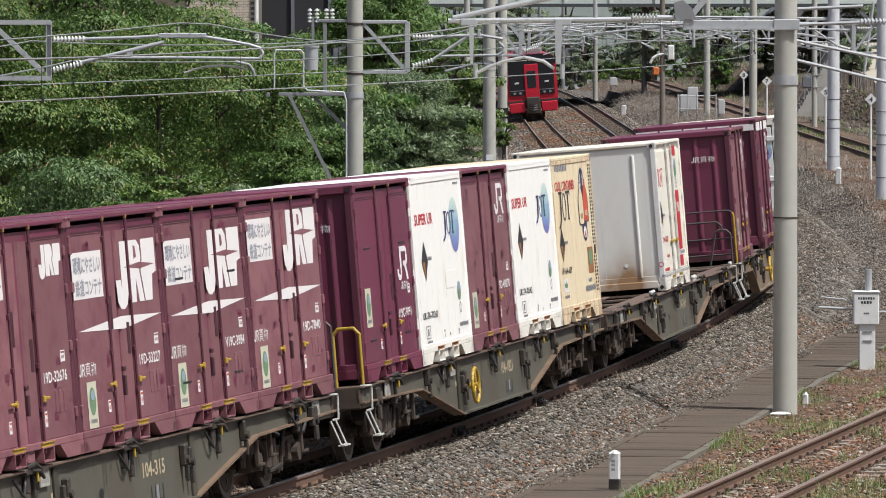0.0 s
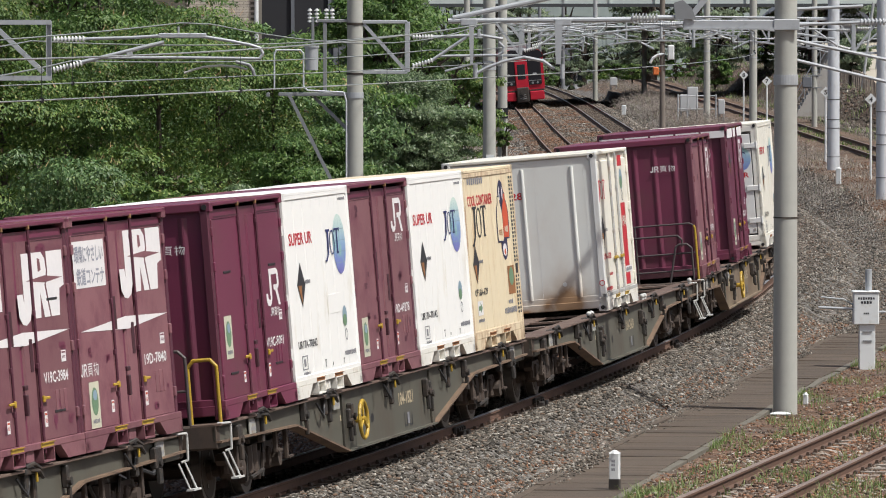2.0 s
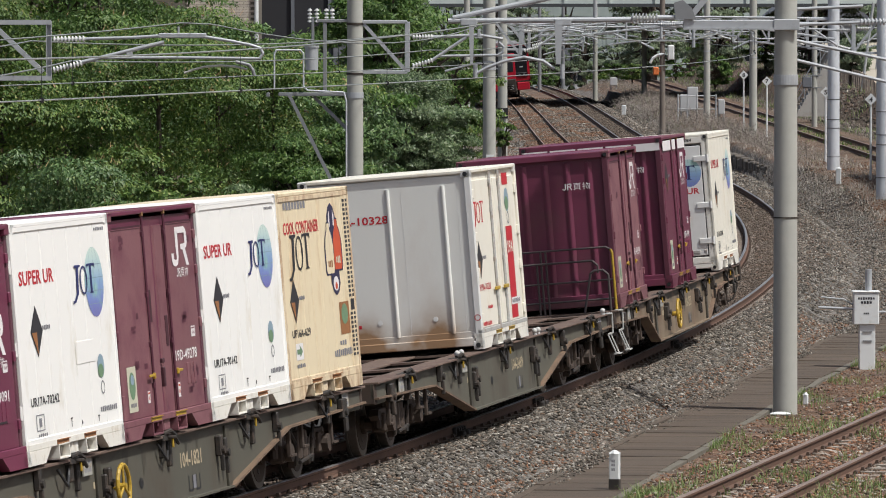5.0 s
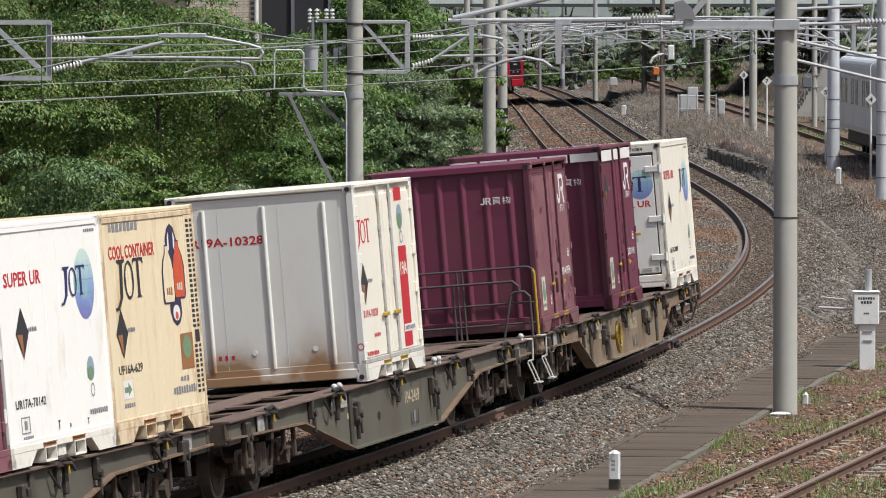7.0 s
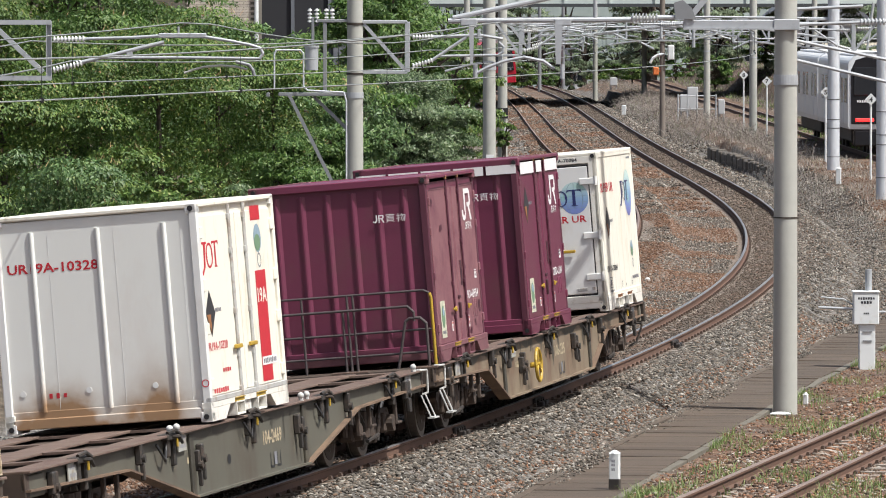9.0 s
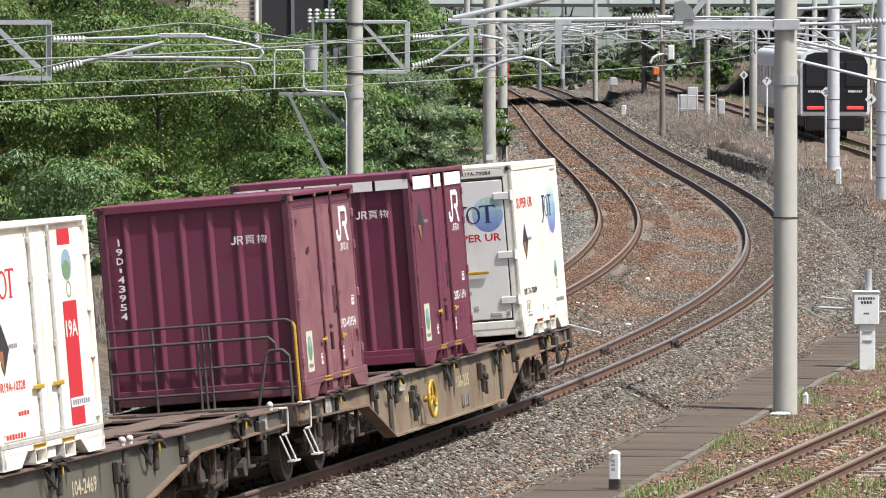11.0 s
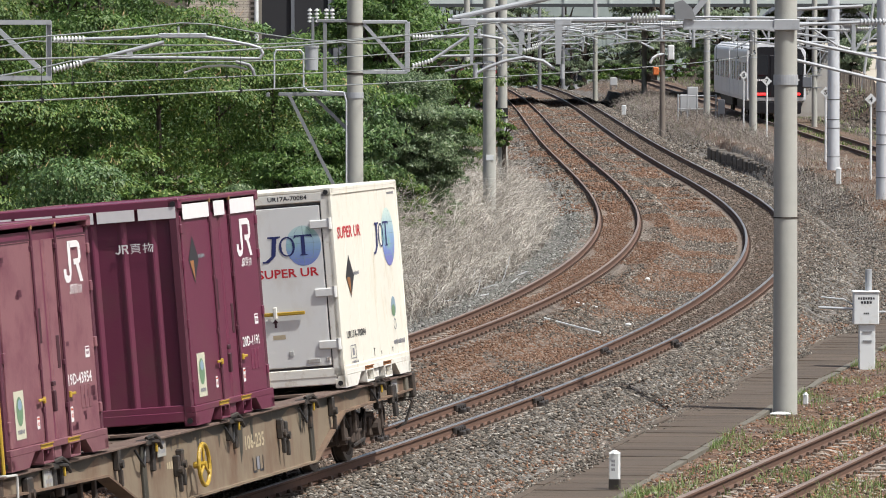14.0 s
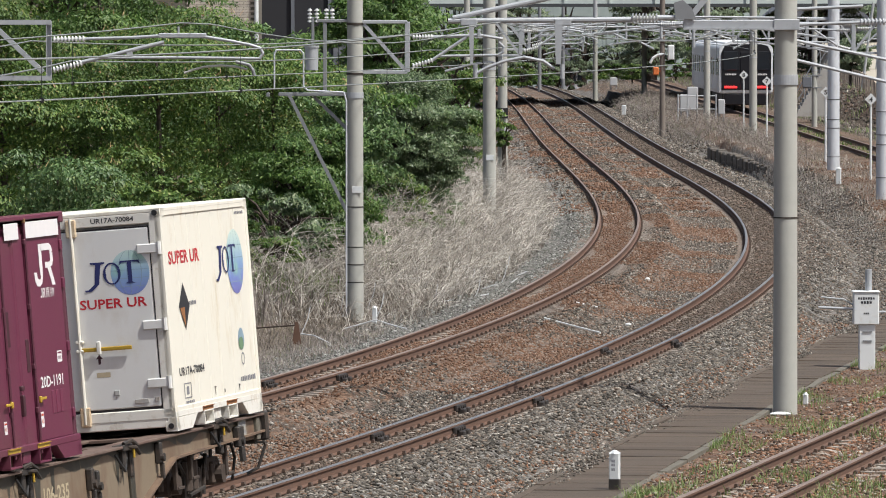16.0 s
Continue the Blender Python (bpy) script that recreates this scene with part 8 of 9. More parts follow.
def tree(name, label, x, y, zlo, zhi, rx, ry, clumps, per, leaf, material, seed, droop=0.5, lean=0.0):
    rng = np.random.default_rng(seed)
    z0 = gz(x, y)
    t = thing(name, label, "tree", Matrix.Translation((x, y, z0)), group="trees by the line")
    zc, rz = (zlo + zhi) / 2 - z0, (zhi - zlo) / 2
    cen = np.array([lean, 0, zc])
    d = rng.normal(size=(clumps, 3))
    d /= np.linalg.norm(d, axis=1, keepdims=True)
    d[:, 1] = np.where(rng.random(clumps) < 0.65, -np.abs(d[:, 1]), d[:, 1])
    rad = 0.50 + 0.58 * rng.random((clumps, 1)) ** 0.7
    c = cen + d * rad * np.array([rx, ry, rz])
    c[:, 2] = np.maximum(c[:, 2], 0.5)
    size = (0.12 + 0.15 * rng.random(clumps)) * min(rx, rz)
    P_, O_ = [], []
    for k in range(clumps):
        q = rng.normal(size=(per, 3))
        q /= np.linalg.norm(q, axis=1, keepdims=True)
        q[:, 2] = np.where(q[:, 2] < -0.3, -q[:, 2] * 0.6, q[:, 2])
        P_.append(c[k] + q * (size[k] * (0.55 + 0.6 * rng.random((per, 1)))) * np.array([1.2, 1.05, 0.72]))
        O_.append(q * 0.7 + d[k] * 0.5)
    P_, O_ = np.concatenate(P_), np.concatenate(O_)
    v, f = leaves(P_, O_, leaf, leaf * 0.40, rng, droop)
    ob = new("crown", raw_mesh("crown", v, f, material))
    ob.parent = t
    bm = bmesh.new()
    th = max(0.10, 0.05 * (zhi - z0))
    top = Vector((lean * 0.6, 0, zc + rz * 0.35))
    mid = Vector((lean * 0.3, 0, zc * 0.5))
    cyl(bm, (0, 0, -0.2), mid, th, th * 0.75, n=10)
    cyl(bm, mid, top, th * 0.75, th * 0.3, n=10)
    for k in range(0, clumps, max(1, clumps // 22)):
        s = mid.lerp(top, 0.15 + 0.75 * random.random())
        e = Vector(c[k])
        m = s.lerp(e, 0.5) + Vector((0, 0, 0.15))
        cyl(bm, s, m, th * 0.34, th * 0.22, n=6)
        cyl(bm, m, e, th * 0.22, th * 0.06, n=6)
    part("trunk", bm, M["bark"], t, smooth=True)
    return t


# open, shaded pockets between the limbs: x, z, half width, half height
HOLLOWS = ((-5.7, 3.55, 0.85, 0.42), (-4.35, 2.75, 0.8, 0.3), (-5.2, 1.35, 1.3, 0.36), (-3.4, 1.9, 0.7, 0.35), (-3.2, 3.9, 0.5, 0.25), (-6.3, 2.2, 0.5, 0.2))


def layered_tree(name, label, x, y, zlo, zhi, rx, ry, leaf, material, seed, tier=0.88, gaps=0.34, pad=1.0, dens=400.0):
    """Tree whose limbs carry flat, drooping pads of leaves in tiers, with dark hollows between them."""
    rng = np.random.default_rng(seed)
    z0 = gz(x, y)
    t = thing(name, label, "tree", Matrix.Translation((x, y, z0)), group="trees by the line")
    zc, rz = (zlo + zhi) / 2 - z0, (zhi - zlo) / 2
    P_, N_, A_, S_, cs = [], [], [], [], []
    for z in np.arange(zc - rz, zc + rz, tier):
        u = np.clip((z - zc) / rz, -1, 1)
        prof = math.sqrt(max(0.05, 1 - abs(u) ** 2.4))
        n = max(3, int(2.4 * math.pi * rx * prof / (pad * 1.75)))
        for k in range(n):
            a = 2 * math.pi * (k + rng.random()) / n
            if rng.random() < gaps or (math.sin(a) > 0.55 and rng.random() < 0.6):
                continue
            f = prof * rng.uniform(0.45, 1.02)
            c = np.array([math.cos(a) * rx * f, math.sin(a) * ry * f, z + rng.uniform(-0.45, 0.45) * tier])
            r = pad * rng.uniform(0.5, 1.25) * min(1.0, 0.45 + 0.25 * rx)
            if any(((c[0] + x - hx) / (hw + 0.55 * r)) ** 2 + ((c[2] + z0 - hz) / (hh + 0.12)) ** 2 < 1 for hx, hz, hw, hh in HOLLOWS):
                continue
            out = np.array([math.cos(a), math.sin(a), 0.0])
            m = int(dens * r * r * 3.1)
            q = np.sqrt(rng.random(m)) * r
            b = rng.random(m) * 6.283
            dx, dy = np.cos(b), np.sin(b)
            lump = 0.07 * np.sin(b * 4 + k) * q / r + 0.06 * np.sin(q * 9 + b * 2 + k * 2)
            lz = 0.12 * r - 0.34 * q * q / r + lump + rng.normal(size=m) * 0.03 - 0.10 * (q / r) * rng.random(m)
            p = np.stack([dx * q * 1.25, dy * q, lz], 1) + c
            # each pad hangs outwards
            p[:, 2] -= 0.16 * ((p - c) @ out)
            P_.append(p)
            N_.append(np.stack([dx * q / r * 0.8, dy * q / r * 0.8 - 0.25, np.full(m, 0.85)], 1) + rng.normal(size=(m, 3)) * 0.45)
            A_.append(np.stack([dx * 0.9, dy * 0.9, -0.25 - 0.55 * q / r], 1) + rng.normal(size=(m, 3)) * 0.6)
            cs.append(c)
            h = max(3, int(10 * r))
            bb, qq = rng.random(h) * 6.283, np.sqrt(rng.random(h)) * r * 0.75
            S_.append(np.stack([np.cos(bb) * qq * 1.2, np.sin(bb) * qq, 0.20 * r - 0.45 * qq * qq / r], 1) + c)
    # thin inner foliage that stops the view through the crown
    m = int(9000 * rx * rz / 6)
    d = rng.normal(size=(m, 3))
    d /= np.linalg.norm(d, axis=1, keepdims=True)
    P_.append(np.array([0, 0, zc]) + d * (0.25 + 0.5 * rng.random((m, 1))) * np.array([rx, ry, rz]))
    N_.append(d + rng.normal(size=(m, 3)) * 0.6)
    A_.append(rng.normal(size=(m, 3)) + np.array([0, 0, -0.8]))
    P_, nrm, ax = np.concatenate(P_), np.concatenate(N_), np.concatenate(A_)
    k = P_[:, 2] > 0.15
    for hx, hz, hw, hh in HOLLOWS:
        k &= (((P_[:, 0] + x - hx) / hw) ** 2 + ((P_[:, 2] + z0 - hz) / hh) ** 2 > 1) | (P_[:, 1] > -0.2)
    P_, nrm, ax = P_[k], nrm[k], ax[k]
    n = len(P_)
    nrm /= np.linalg.norm(nrm, axis=1, keepdims=True)
    ax -= nrm * (ax * nrm).sum(1, keepdims=True)
    ax /= np.linalg.norm(ax, axis=1, keepdims=True) + 1e-9
    sd = np.cross(nrm, ax)
    L_ = leaf * (0.65 + 0.75 * rng.random((n, 1)))
    W_ = L_ * 0.50
    v = np.stack([P_, P_ + ax * L_ * 0.45 + sd * W_ * 0.5, P_ + ax * L_ - nrm * L_ * 0.25, P_ + ax * L_ * 0.45 - sd * W_ * 0.5], 1).reshape(-1, 3)
    i = np.arange(n)[:, None] * 4
    ob = new("crown", raw_mesh("crown", v, np.concatenate([i + np.array([[0, 1, 2]]), i + np.array([[0, 2, 3]])], 0), material))
    ob.parent = t
    # tan young shoots standing on the pads
    sp = np.concatenate(S_)
    n = len(sp)
    up = np.stack([rng.normal(size=n) * 0.5, rng.normal(size=n) * 0.5, np.full(n, 1.0)], 1) * (0.09 + 0.10 * rng.random((n, 1)))
    wd = np.stack([np.full(n, 0.011), rng.normal(size=n) * 0.008, np.zeros(n)], 1)
    v = np.stack([sp - wd, sp + wd, sp + up], 1).reshape(-1, 3)
    ob = new("shoot_growth", raw_mesh("shoot_growth", v, np.arange(n * 3).reshape(n, 3), SHOOT))
    ob.parent = t
    tagged(ob, "tan young shoots", kind="stuff")
    bm = bmesh.new()
    th = 0.018 * (zhi - z0)
    top, mid = Vector((0, 0, zc + rz * 0.5)), Vector((0.1, 0, zc * 0.5))
    cyl(bm, (0, 0, -0.2), mid, th, th * 0.75, n=10)
    cyl(bm, mid, top, th * 0.75, th * 0.3, n=10)
    for c in cs[::3]:
        e = Vector(c.tolist())
        b = Vector((0, 0, max(0.4, e.z - 0.7)))
        m = b.lerp(e, 0.55) + Vector((0, 0, 0.1))
        cyl(bm, b, m, th * 0.30, th * 0.2, n=5)
        cyl(bm, m, e, th * 0.2, th * 0.06, n=5)
    part("trunk", bm, M["bark"], t, smooth=True)
    return t


def woods():
    A = "broad-leaved green tree with layered drooping foliage"
    spec = [
        # x, y, zlo, zhi, rx, ry, clumps, per, leaf, material, label
        (-3.0, 139, 0.1, 3.4, 1.5, 1.4, 90, 380, 0.10, LEAF_C, "dense green tree behind the pole"),
        (-9.4, 152, 2.0, 9.2, 3.4, 2.2, 80, 280, 0.17, LEAF_C, "tall fresh green tree behind the front row"),
        (-4.4, 160, 1.5, 5.5, 3.2, 2.2, 70, 280, 0.17, LEAF_C, "fresh green tree behind the front row"),
        (-12.6, 150, 0.3, 9.0, 3.2, 2.6, 70, 280, 0.17, LEAF_A, A),
        (-0.95, 166, 0.5, 4.3, 1.62, 1.5, 230, 420, 0.080, LEAF_B, "rounded dark glossy-leaved tree by the bank"),
        (-1.7, 186, 1.0, 6.6, 2.2, 1.8, 70, 280, 0.17, LEAF_C, "bright green tree behind the dark one"),
        (0.2, 203, 0.6, 4.9, 1.5, 1.4, 60, 280, 0.16, LEAF_A, "green tree with rusty young shoots"),
        (-1.2, 226, 1.0, 7.2, 2.6, 1.8, 60, 260, 0.2, LEAF_C, "bright green tree beyond the poles"),
        (-6.5, 205, 1.0, 5.3, 4.2, 2.2, 60, 260, 0.2, LEAF_C, "green tree in front of the buildings"),
    ]
    for i, (x, y, a, b, rx, ry, lf, mt, lab) in enumerate((
            (-9.7, 138, 0.2, 7.4, 2.5, 2.3, 0.088, LEAF_A, A), (-6.4, 141, 0.2, 6.3, 2.2, 2.2, 0.088, LEAF_A, A), (-3.9, 144, 0.0, 5.5, 1.9, 2.0, 0.088, LEAF_A, A),
            (-8.0, 147, 0.5, 8.2, 2.4, 2.0, 0.09, LEAF_C, "tall fresh green tree in the front row"), (-5.4, 150, 0.5, 6.2, 2.3, 2.0, 0.09, LEAF_C, A), (-8.2, 134, -0.1, 3.3, 1.7, 1.6, 0.10, LEAF_D, "blue-green dense bushy tree"))):
        layered_tree("broadleaf_tree", lab, x, y, a, b, rx, ry, lf, mt, 150 + i)
    for i, (x, y, a, b, rx, ry, cl, per, lf, mt, lab) in enumerate(spec):
        tree("broadleaf_tree", lab, x, y, a, b, rx, ry, cl, per, lf, mt, 100 + i)
    for i, (x, y, hh, r) in enumerate(((-3.5, 131, 1.15, 0.8), (-4.6, 129, 1.3, 1.0), (-2.75, 135.5, 1.0, 0.6), (-5.7, 127, 1.1, 0.9), (-2.3, 141, 1.25, 0.7), (-3.1, 138, 1.6, 0.9), (-0.55, 158, 0.9, 0.6), (0.05, 163, 0.75, 0.5))):
        z = gz(x, y)
        tree("shrub", "leafy shrub growing into dry brambles", x, y, z, z + hh, r, 0.7, 30, 150, 0.10, LEAF_C if i % 3 else LEAF_A, 640 + i)
    for i in range(10):
        y = 118 + i * 8.5
        x = float(np.interp(y, FAR.y, FAR.x)) - 6.4 - 0.5 * math.sin(i * 2.1)
        z = gz(x, y)
        tree("shrub", "low leafy green shrub at the edge of the trees", x, y, z + 0.05, z + 1.5 + 0.5 * math.sin(i * 1.3), 1.5, 1.0, 46, 220, 0.13, LEAF_A if i % 2 else LEAF_B, 600 + i)
    for i, (x, y, b) in enumerate(((-11.2, 153, 7.5), (-9.0, 155, 8.0), (-6.9, 156, 6.0), (-4.9, 156, 5.6), (-3.0, 154, 4.6))):
        tree("broadleaf_tree", "green tree standing behind the front row", x, y, 0.1, b, 1.9, 1.3, 120, 230, 0.13, LEAF_D, 660 + i)
    rng = np.random.default_rng(77)
    # distant woods closing the view
    for i in range(22):
        x = -22 + i * 4.4 + rng.uniform(-1, 1)
        y = 640 + rng.uniform(-25, 25) if x < 16 else 560 + rng.uniform(-30, 30)
        if 9.0 < x < 12.5:
            y += 40
        z = gz(x, y)
        tree("distant_tree", "distant green tree closing the view, haze in its leaf colour", x, y, z + 0.4, z + 12.5 + rng.uniform(-1.5, 2.5), 3.4, 2.0, 34, 120, 0.5, LEAF_HAZE, 300 + i)
    for i in range(9):
        x, y = 8.2 + i * 1.35, 596 + rng.uniform(-12, 12)
        z = gz(x, y)
        tree("distant_tree", "low tree past the crest, haze in its leaf colour", x, y, z + 0.1, z + 5.2 + rng.uniform(-1.2, 1.6), 1.5, 1.2, 26, 130, 0.32, LEAF_HAZE, 360 + i)
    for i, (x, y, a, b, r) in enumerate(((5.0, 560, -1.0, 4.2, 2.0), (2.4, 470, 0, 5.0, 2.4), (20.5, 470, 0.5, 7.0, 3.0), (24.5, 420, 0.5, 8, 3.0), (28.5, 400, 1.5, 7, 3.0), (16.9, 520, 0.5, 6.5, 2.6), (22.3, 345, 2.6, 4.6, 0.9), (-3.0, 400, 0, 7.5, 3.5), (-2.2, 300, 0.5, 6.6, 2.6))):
        tree("broadleaf_tree", "green tree among line-side poles, leaf colour paled for haze", x, y, a, b, r, r * 0.8, 40, 200, 0.3, LEAF_HAZE, 400 + i)
    tree("ivy_clump", "small leafy clump growing on a pole", 2.05, 211.4, 1.35, 2.25, 0.36, 0.3, 16, 120, 0.13, LEAF_A, 500)


woods()


def blades(name, x, y, height, width, material, label, seed, bend=0.5, twig=False):
    rng = np.random.default_rng(seed)
    n = len(x)
    z = ground_z(x, y) - 0.02
    a = rng.random(n) * 6.283
    dx, dy = np.cos(a), np.sin(a)
    h = height * (0.45 + 0.9 * rng.random(n))
    b = bend * h * (rng.random(n) * 1.2)
    px, py = -dy * width / 2, dx * width / 2
    rows = []
    for u, w in ((0, 1.0), (0.55, 0.8), (1.0, 0.12)):
        ox, oy, oz = dx * b * u * u, dy * b * u * u, h * (u - 0.18 * u * u * bend)
        rows.append(np.stack([x + ox - px * w, y + oy - py * w, z + oz], 1))
        rows.append(np.stack([x + ox + px * w, y + oy + py * w, z + oz], 1))
    V = np.stack(rows, 1).reshape(-1, 3)
    i = np.arange(n)[:, None] * 6
    F = np.concatenate([i + np.array([[0, 1, 3, 2]]), i + np.array([[2, 3, 5, 4]])], 0)
    return tagged(new(name, raw_mesh(name, V, F, material)), label, "grass", kind="stuff")


def canes(name, x, y, length, width, material, label, seed):
    """Thin arching canes with side twigs, as flat ribbons of five pieces."""
    rng = np.random.default_rng(seed)
    n = len(x)
    z = ground_z(x, y) - 0.02
    p = np.stack([x, y, z], 1)
    a = rng.random(n) * 6.283
    el = 0.7 + 0.8 * rng.random(n)
    L = length * (0.5 + 0.9 * rng.random(n))
    curl = 0.25 + 0.75 * rng.random(n)
    V, F, base = [], [], 0

    def ribbon(p, a, el, L, curl, w, steps):
        nonlocal base
        m = len(p)
        pts, sides = [p], []
        q = p.copy()
        for i in range(steps):
            e = el - curl * 1.6 * i / steps
            aa = a + 0.25 * rng.normal(size=m) * i / steps
            d = np.stack([np.cos(aa) * np.cos(e), np.sin(aa) * np.cos(e), np.sin(e)], 1)
            q = q + d * (L / steps)[:, None]
            q[:, 2] = np.maximum(q[:, 2], p[:, 2] + 0.01)
            pts.append(q.copy())
        b = rng.random(m) * 6.283
        sd = np.stack([np.cos(b), 0.3 * np.sin(b), 0.6 * np.sin(b)], 1) * w
        rows = []
        for i, c in enumerate(pts):
            k = 1 - 0.75 * i / steps
            rows += [c - sd * k, c + sd * k]
        V.append(np.stack(rows, 1).reshape(-1, 3))
        k = 2 * (steps + 1)
        j = np.arange(m)[:, None] * k + base
        for i in range(steps):
            F.append(j + np.array([[2 * i, 2 * i + 1, 2 * i + 3, 2 * i + 2]]))
        base += m * k
        return pts

    pts = ribbon(p, a, el, L, curl, width, 5)
    for i in (2, 3, 4):
        ribbon(pts[i].copy(), a + rng.choice((-1, 1), n) * (0.5 + 0.6 * rng.random(n)), el - 0.35 * i + 0.7 * rng.random(n), L * 0.34, curl * 0.6, width * 0.65, 2)
    return tagged(new(name, raw_mesh(name, np.concatenate(V), np.concatenate(F), material)), label, "brambles", kind="stuff")


def patchy(x, y, s=0.5, cut=0.0, seed=1.0):
    return np.sin(x * 1.9 * s + seed) * np.sin(y * 0.8 * s + seed * 2) + 0.6 * np.sin(x * 0.7 + y * 0.45 + seed) > cut


def undergrowth():
    rng = np.random.default_rng(21)
    # dead grass on the bank beside the outer track
    x, y = track_points(FAR, 72, 175, -6.2, -1.9, 30000, rng)
    d = off(FAR, x, y)
    low = np.clip((y - 119) / 9, 0.3, 1)
    hgt = (0.16 + 0.62 * np.clip((-d - 1.8) / 1.6, 0, 1)) * low
    blades("dry_bank_grass", x, y, hgt, 0.012, SHADED_GRASS, "tangle of grey-brown dead grass on the bank, darkened for shade", 31, 1.7)
    x, y = track_points(FAR, 72, 175, -6.0, -2.0, 7000, rng)
    d = off(FAR, x, y)
    low = np.clip((y - 119) / 10, 0.25, 1)
    canes("dead_brambles", x, y, (0.45 + 0.95 * np.clip((-d - 1.9) / 1.7, 0, 1)) * low, 0.0095, STRAW, "tangle of bleached arching bramble canes on the bank", 44)
    x, y = track_points(FAR, 84, 150, -5.0, -2.2, 2600, rng)
    canes("bleached_stalks", x, y, np.full(len(x), 0.62), 0.0095, PALE_STALK, "pale grey dead stalks along the ballast edge", 45)
    x, y = track_points(FAR, 60, 74, -5.5, -1.9, 7000, rng)
    blades("short_brown_grass", x, y, np.full(len(x), 0.16), 0.011, BROWNGRASS, "short brown grass beside the outer track", 46, 1.2)
    x, y = track_points(FAR, 60, 118, -6.5, -4.0, 7000, rng)
    blades("bank_undergrowth", x, y, 0.35 + 0.4 * rng.random(len(x)), 0.018, BROWNGRASS, "brown undergrowth at the foot of the trees", 32, 0.8)
    x, y = track_points(FAR, 74, 150, -7.0, -3.9, 9000, rng)
    k = patchy(x, y, 0.9, 0.0, 2.2)
    blades("green_undergrowth", x[k], y[k], np.full(k.sum(), 0.55), 0.025, WEED, "green undergrowth below the trees", 33, 0.8)
    # scrub along the branch embankment
    n = 34000
    y = 196 + 340 * rng.random(n)
    x = 11.7 + 3.3 * rng.random(n)
    k = patchy(x, y, 0.6, -0.1, 2.0)
    x, y = x[k], y[k]
    blades("embankment_scrub", x, y, 0.14 + 0.34 * rng.random(len(x)) ** 2, 0.012, BROWNGRASS, "brown dry scrub on the branch embankment", 34, 1.5)
    y = 180 + 120 * rng.random(7000)
    x = 11.6 + 3.6 * rng.random(7000)
    k = patchy(x, y, 0.8, 0.2, 4.0)
    blades("embankment_straw", x[k], y[k], 0.20, 0.014, STRAW, "pale dry grass tufts on the embankment", 35, 0.9)
    y = 235 + 190 * rng.random(2600)
    x = 11.2 + 2.6 * rng.random(2600)
    x = np.where((y < 290) & (x < 12.7), 12.7 + 0.6 * rng.random(2600), x)
    canes("embankment_twigs", x, y, np.full(2600, 0.75), 0.014, BROWNGRASS, "brown dead twigs standing on the embankment", 47)
    # weeds at the siding and the walkway
    x, y = track_points(SIDING, 8, 52, -1.9, 1.5, 17000, rng)
    k = patchy(x, y, 1.3, 0.30, 0.7) & (np.abs(np.abs(off(SIDING, x, y)) - 0.5655) > 0.1)
    blades("siding_weeds", x[k], y[k], 0.08 + 0.14 * rng.random(k.sum()), 0.013, WEED, "green weeds growing in the siding", 36, 0.9)
    y = 72 + 62 * rng.random(9000)
    x = 1.82 + (y - 81.5) * 0.1587 + 0.0004 * np.maximum(0, y - 100) ** 2 + 0.72 + 0.75 * rng.random(9000) ** 2
    k = patchy(x, y, 1.1, 0.15, 3.1)
    blades("walkway_weeds", x[k], y[k], 0.06 + 0.14 * rng.random(k.sum()) ** 1.5, 0.010, WEED, "weeds along the walkway edge", 37, 0.9)
    y = 118 + 80 * rng.random(9000)
    x = np.interp(y, MAIN.y, MAIN.x) + 3.4 + 4.6 * rng.random(9000)
    k = patchy(x, y, 0.7, 0.35, 5.2)
    blades("sparse_dry_grass", x[k], y[k], 0.16 + 0.2 * rng.random(k.sum()), 0.014, STRAW, "sparse dry grass on the ballast edge", 38, 0.9)
    y = 210 + 130 * rng.random(3000)
    x = 16.7 + rng.normal(size=3000) * 0.4
    k = patchy(x, y, 0.9, 0.1, 1.4)
    blades("branch_weeds", x[k], y[k], 0.16, 0.03, WEED, "green weeds between the branch rails", 39, 0.7)
    # weeds and bushes on the cutting slope behind the branch
    y = 215 + 320 * rng.random(16000)
    x = 18.6 + 6.5 * rng.random(16000)
    k = patchy(x, y, 0.4, 0.45, 2.6)
    blades("slope_weeds", x[k], y[k], 0.15 + 0.25 * rng.random(k.sum()), 0.03, WEED, "green and straw-coloured weeds on the cutting slope", 40, 0.8)
    y = 215 + 320 * rng.random(16000)
    x = 18.4 + 6.5 * rng.random(16000)
    blades("slope_dry_grass", x, y, 0.12 + 0.22 * rng.random(16000), 0.025, BROWNGRASS, "dry brown grass on the cutting slope", 41, 0.8)
    for i, (bx, by, hh, r) in enumerate(((15.0, 500, 1.6, 1.1), (19.6, 455, 2.4, 1.4), (21.2, 505, 3.0, 1.8), (19.2, 520, 2.2, 1.4), (23.0, 450, 3.2, 1.8), (14.6, 530, 1.5, 1.2), (12.6, 515, 0.9, 0.9), (8.9, 545, 1.6, 1.0), (6.8, 548, 2.2, 1.1))):
        zz = gz(bx, by)
        tree("shrub", "green bush on the slope beside the branch", bx, by, zz + 0.05, zz + hh, r, r * 0.8, 30, 160, 0.22, LEAF_C if i % 2 else LEAF_A, 700 + i)
    # dead branches lying about on the bank
    for i in range(14):
        bm = bmesh.new()
        u = rng.random(6)
        px, py = track_points(FAR, 68 + i * 4.0, 70 + i * 4.0, -3.4, -2.2, 1, rng)
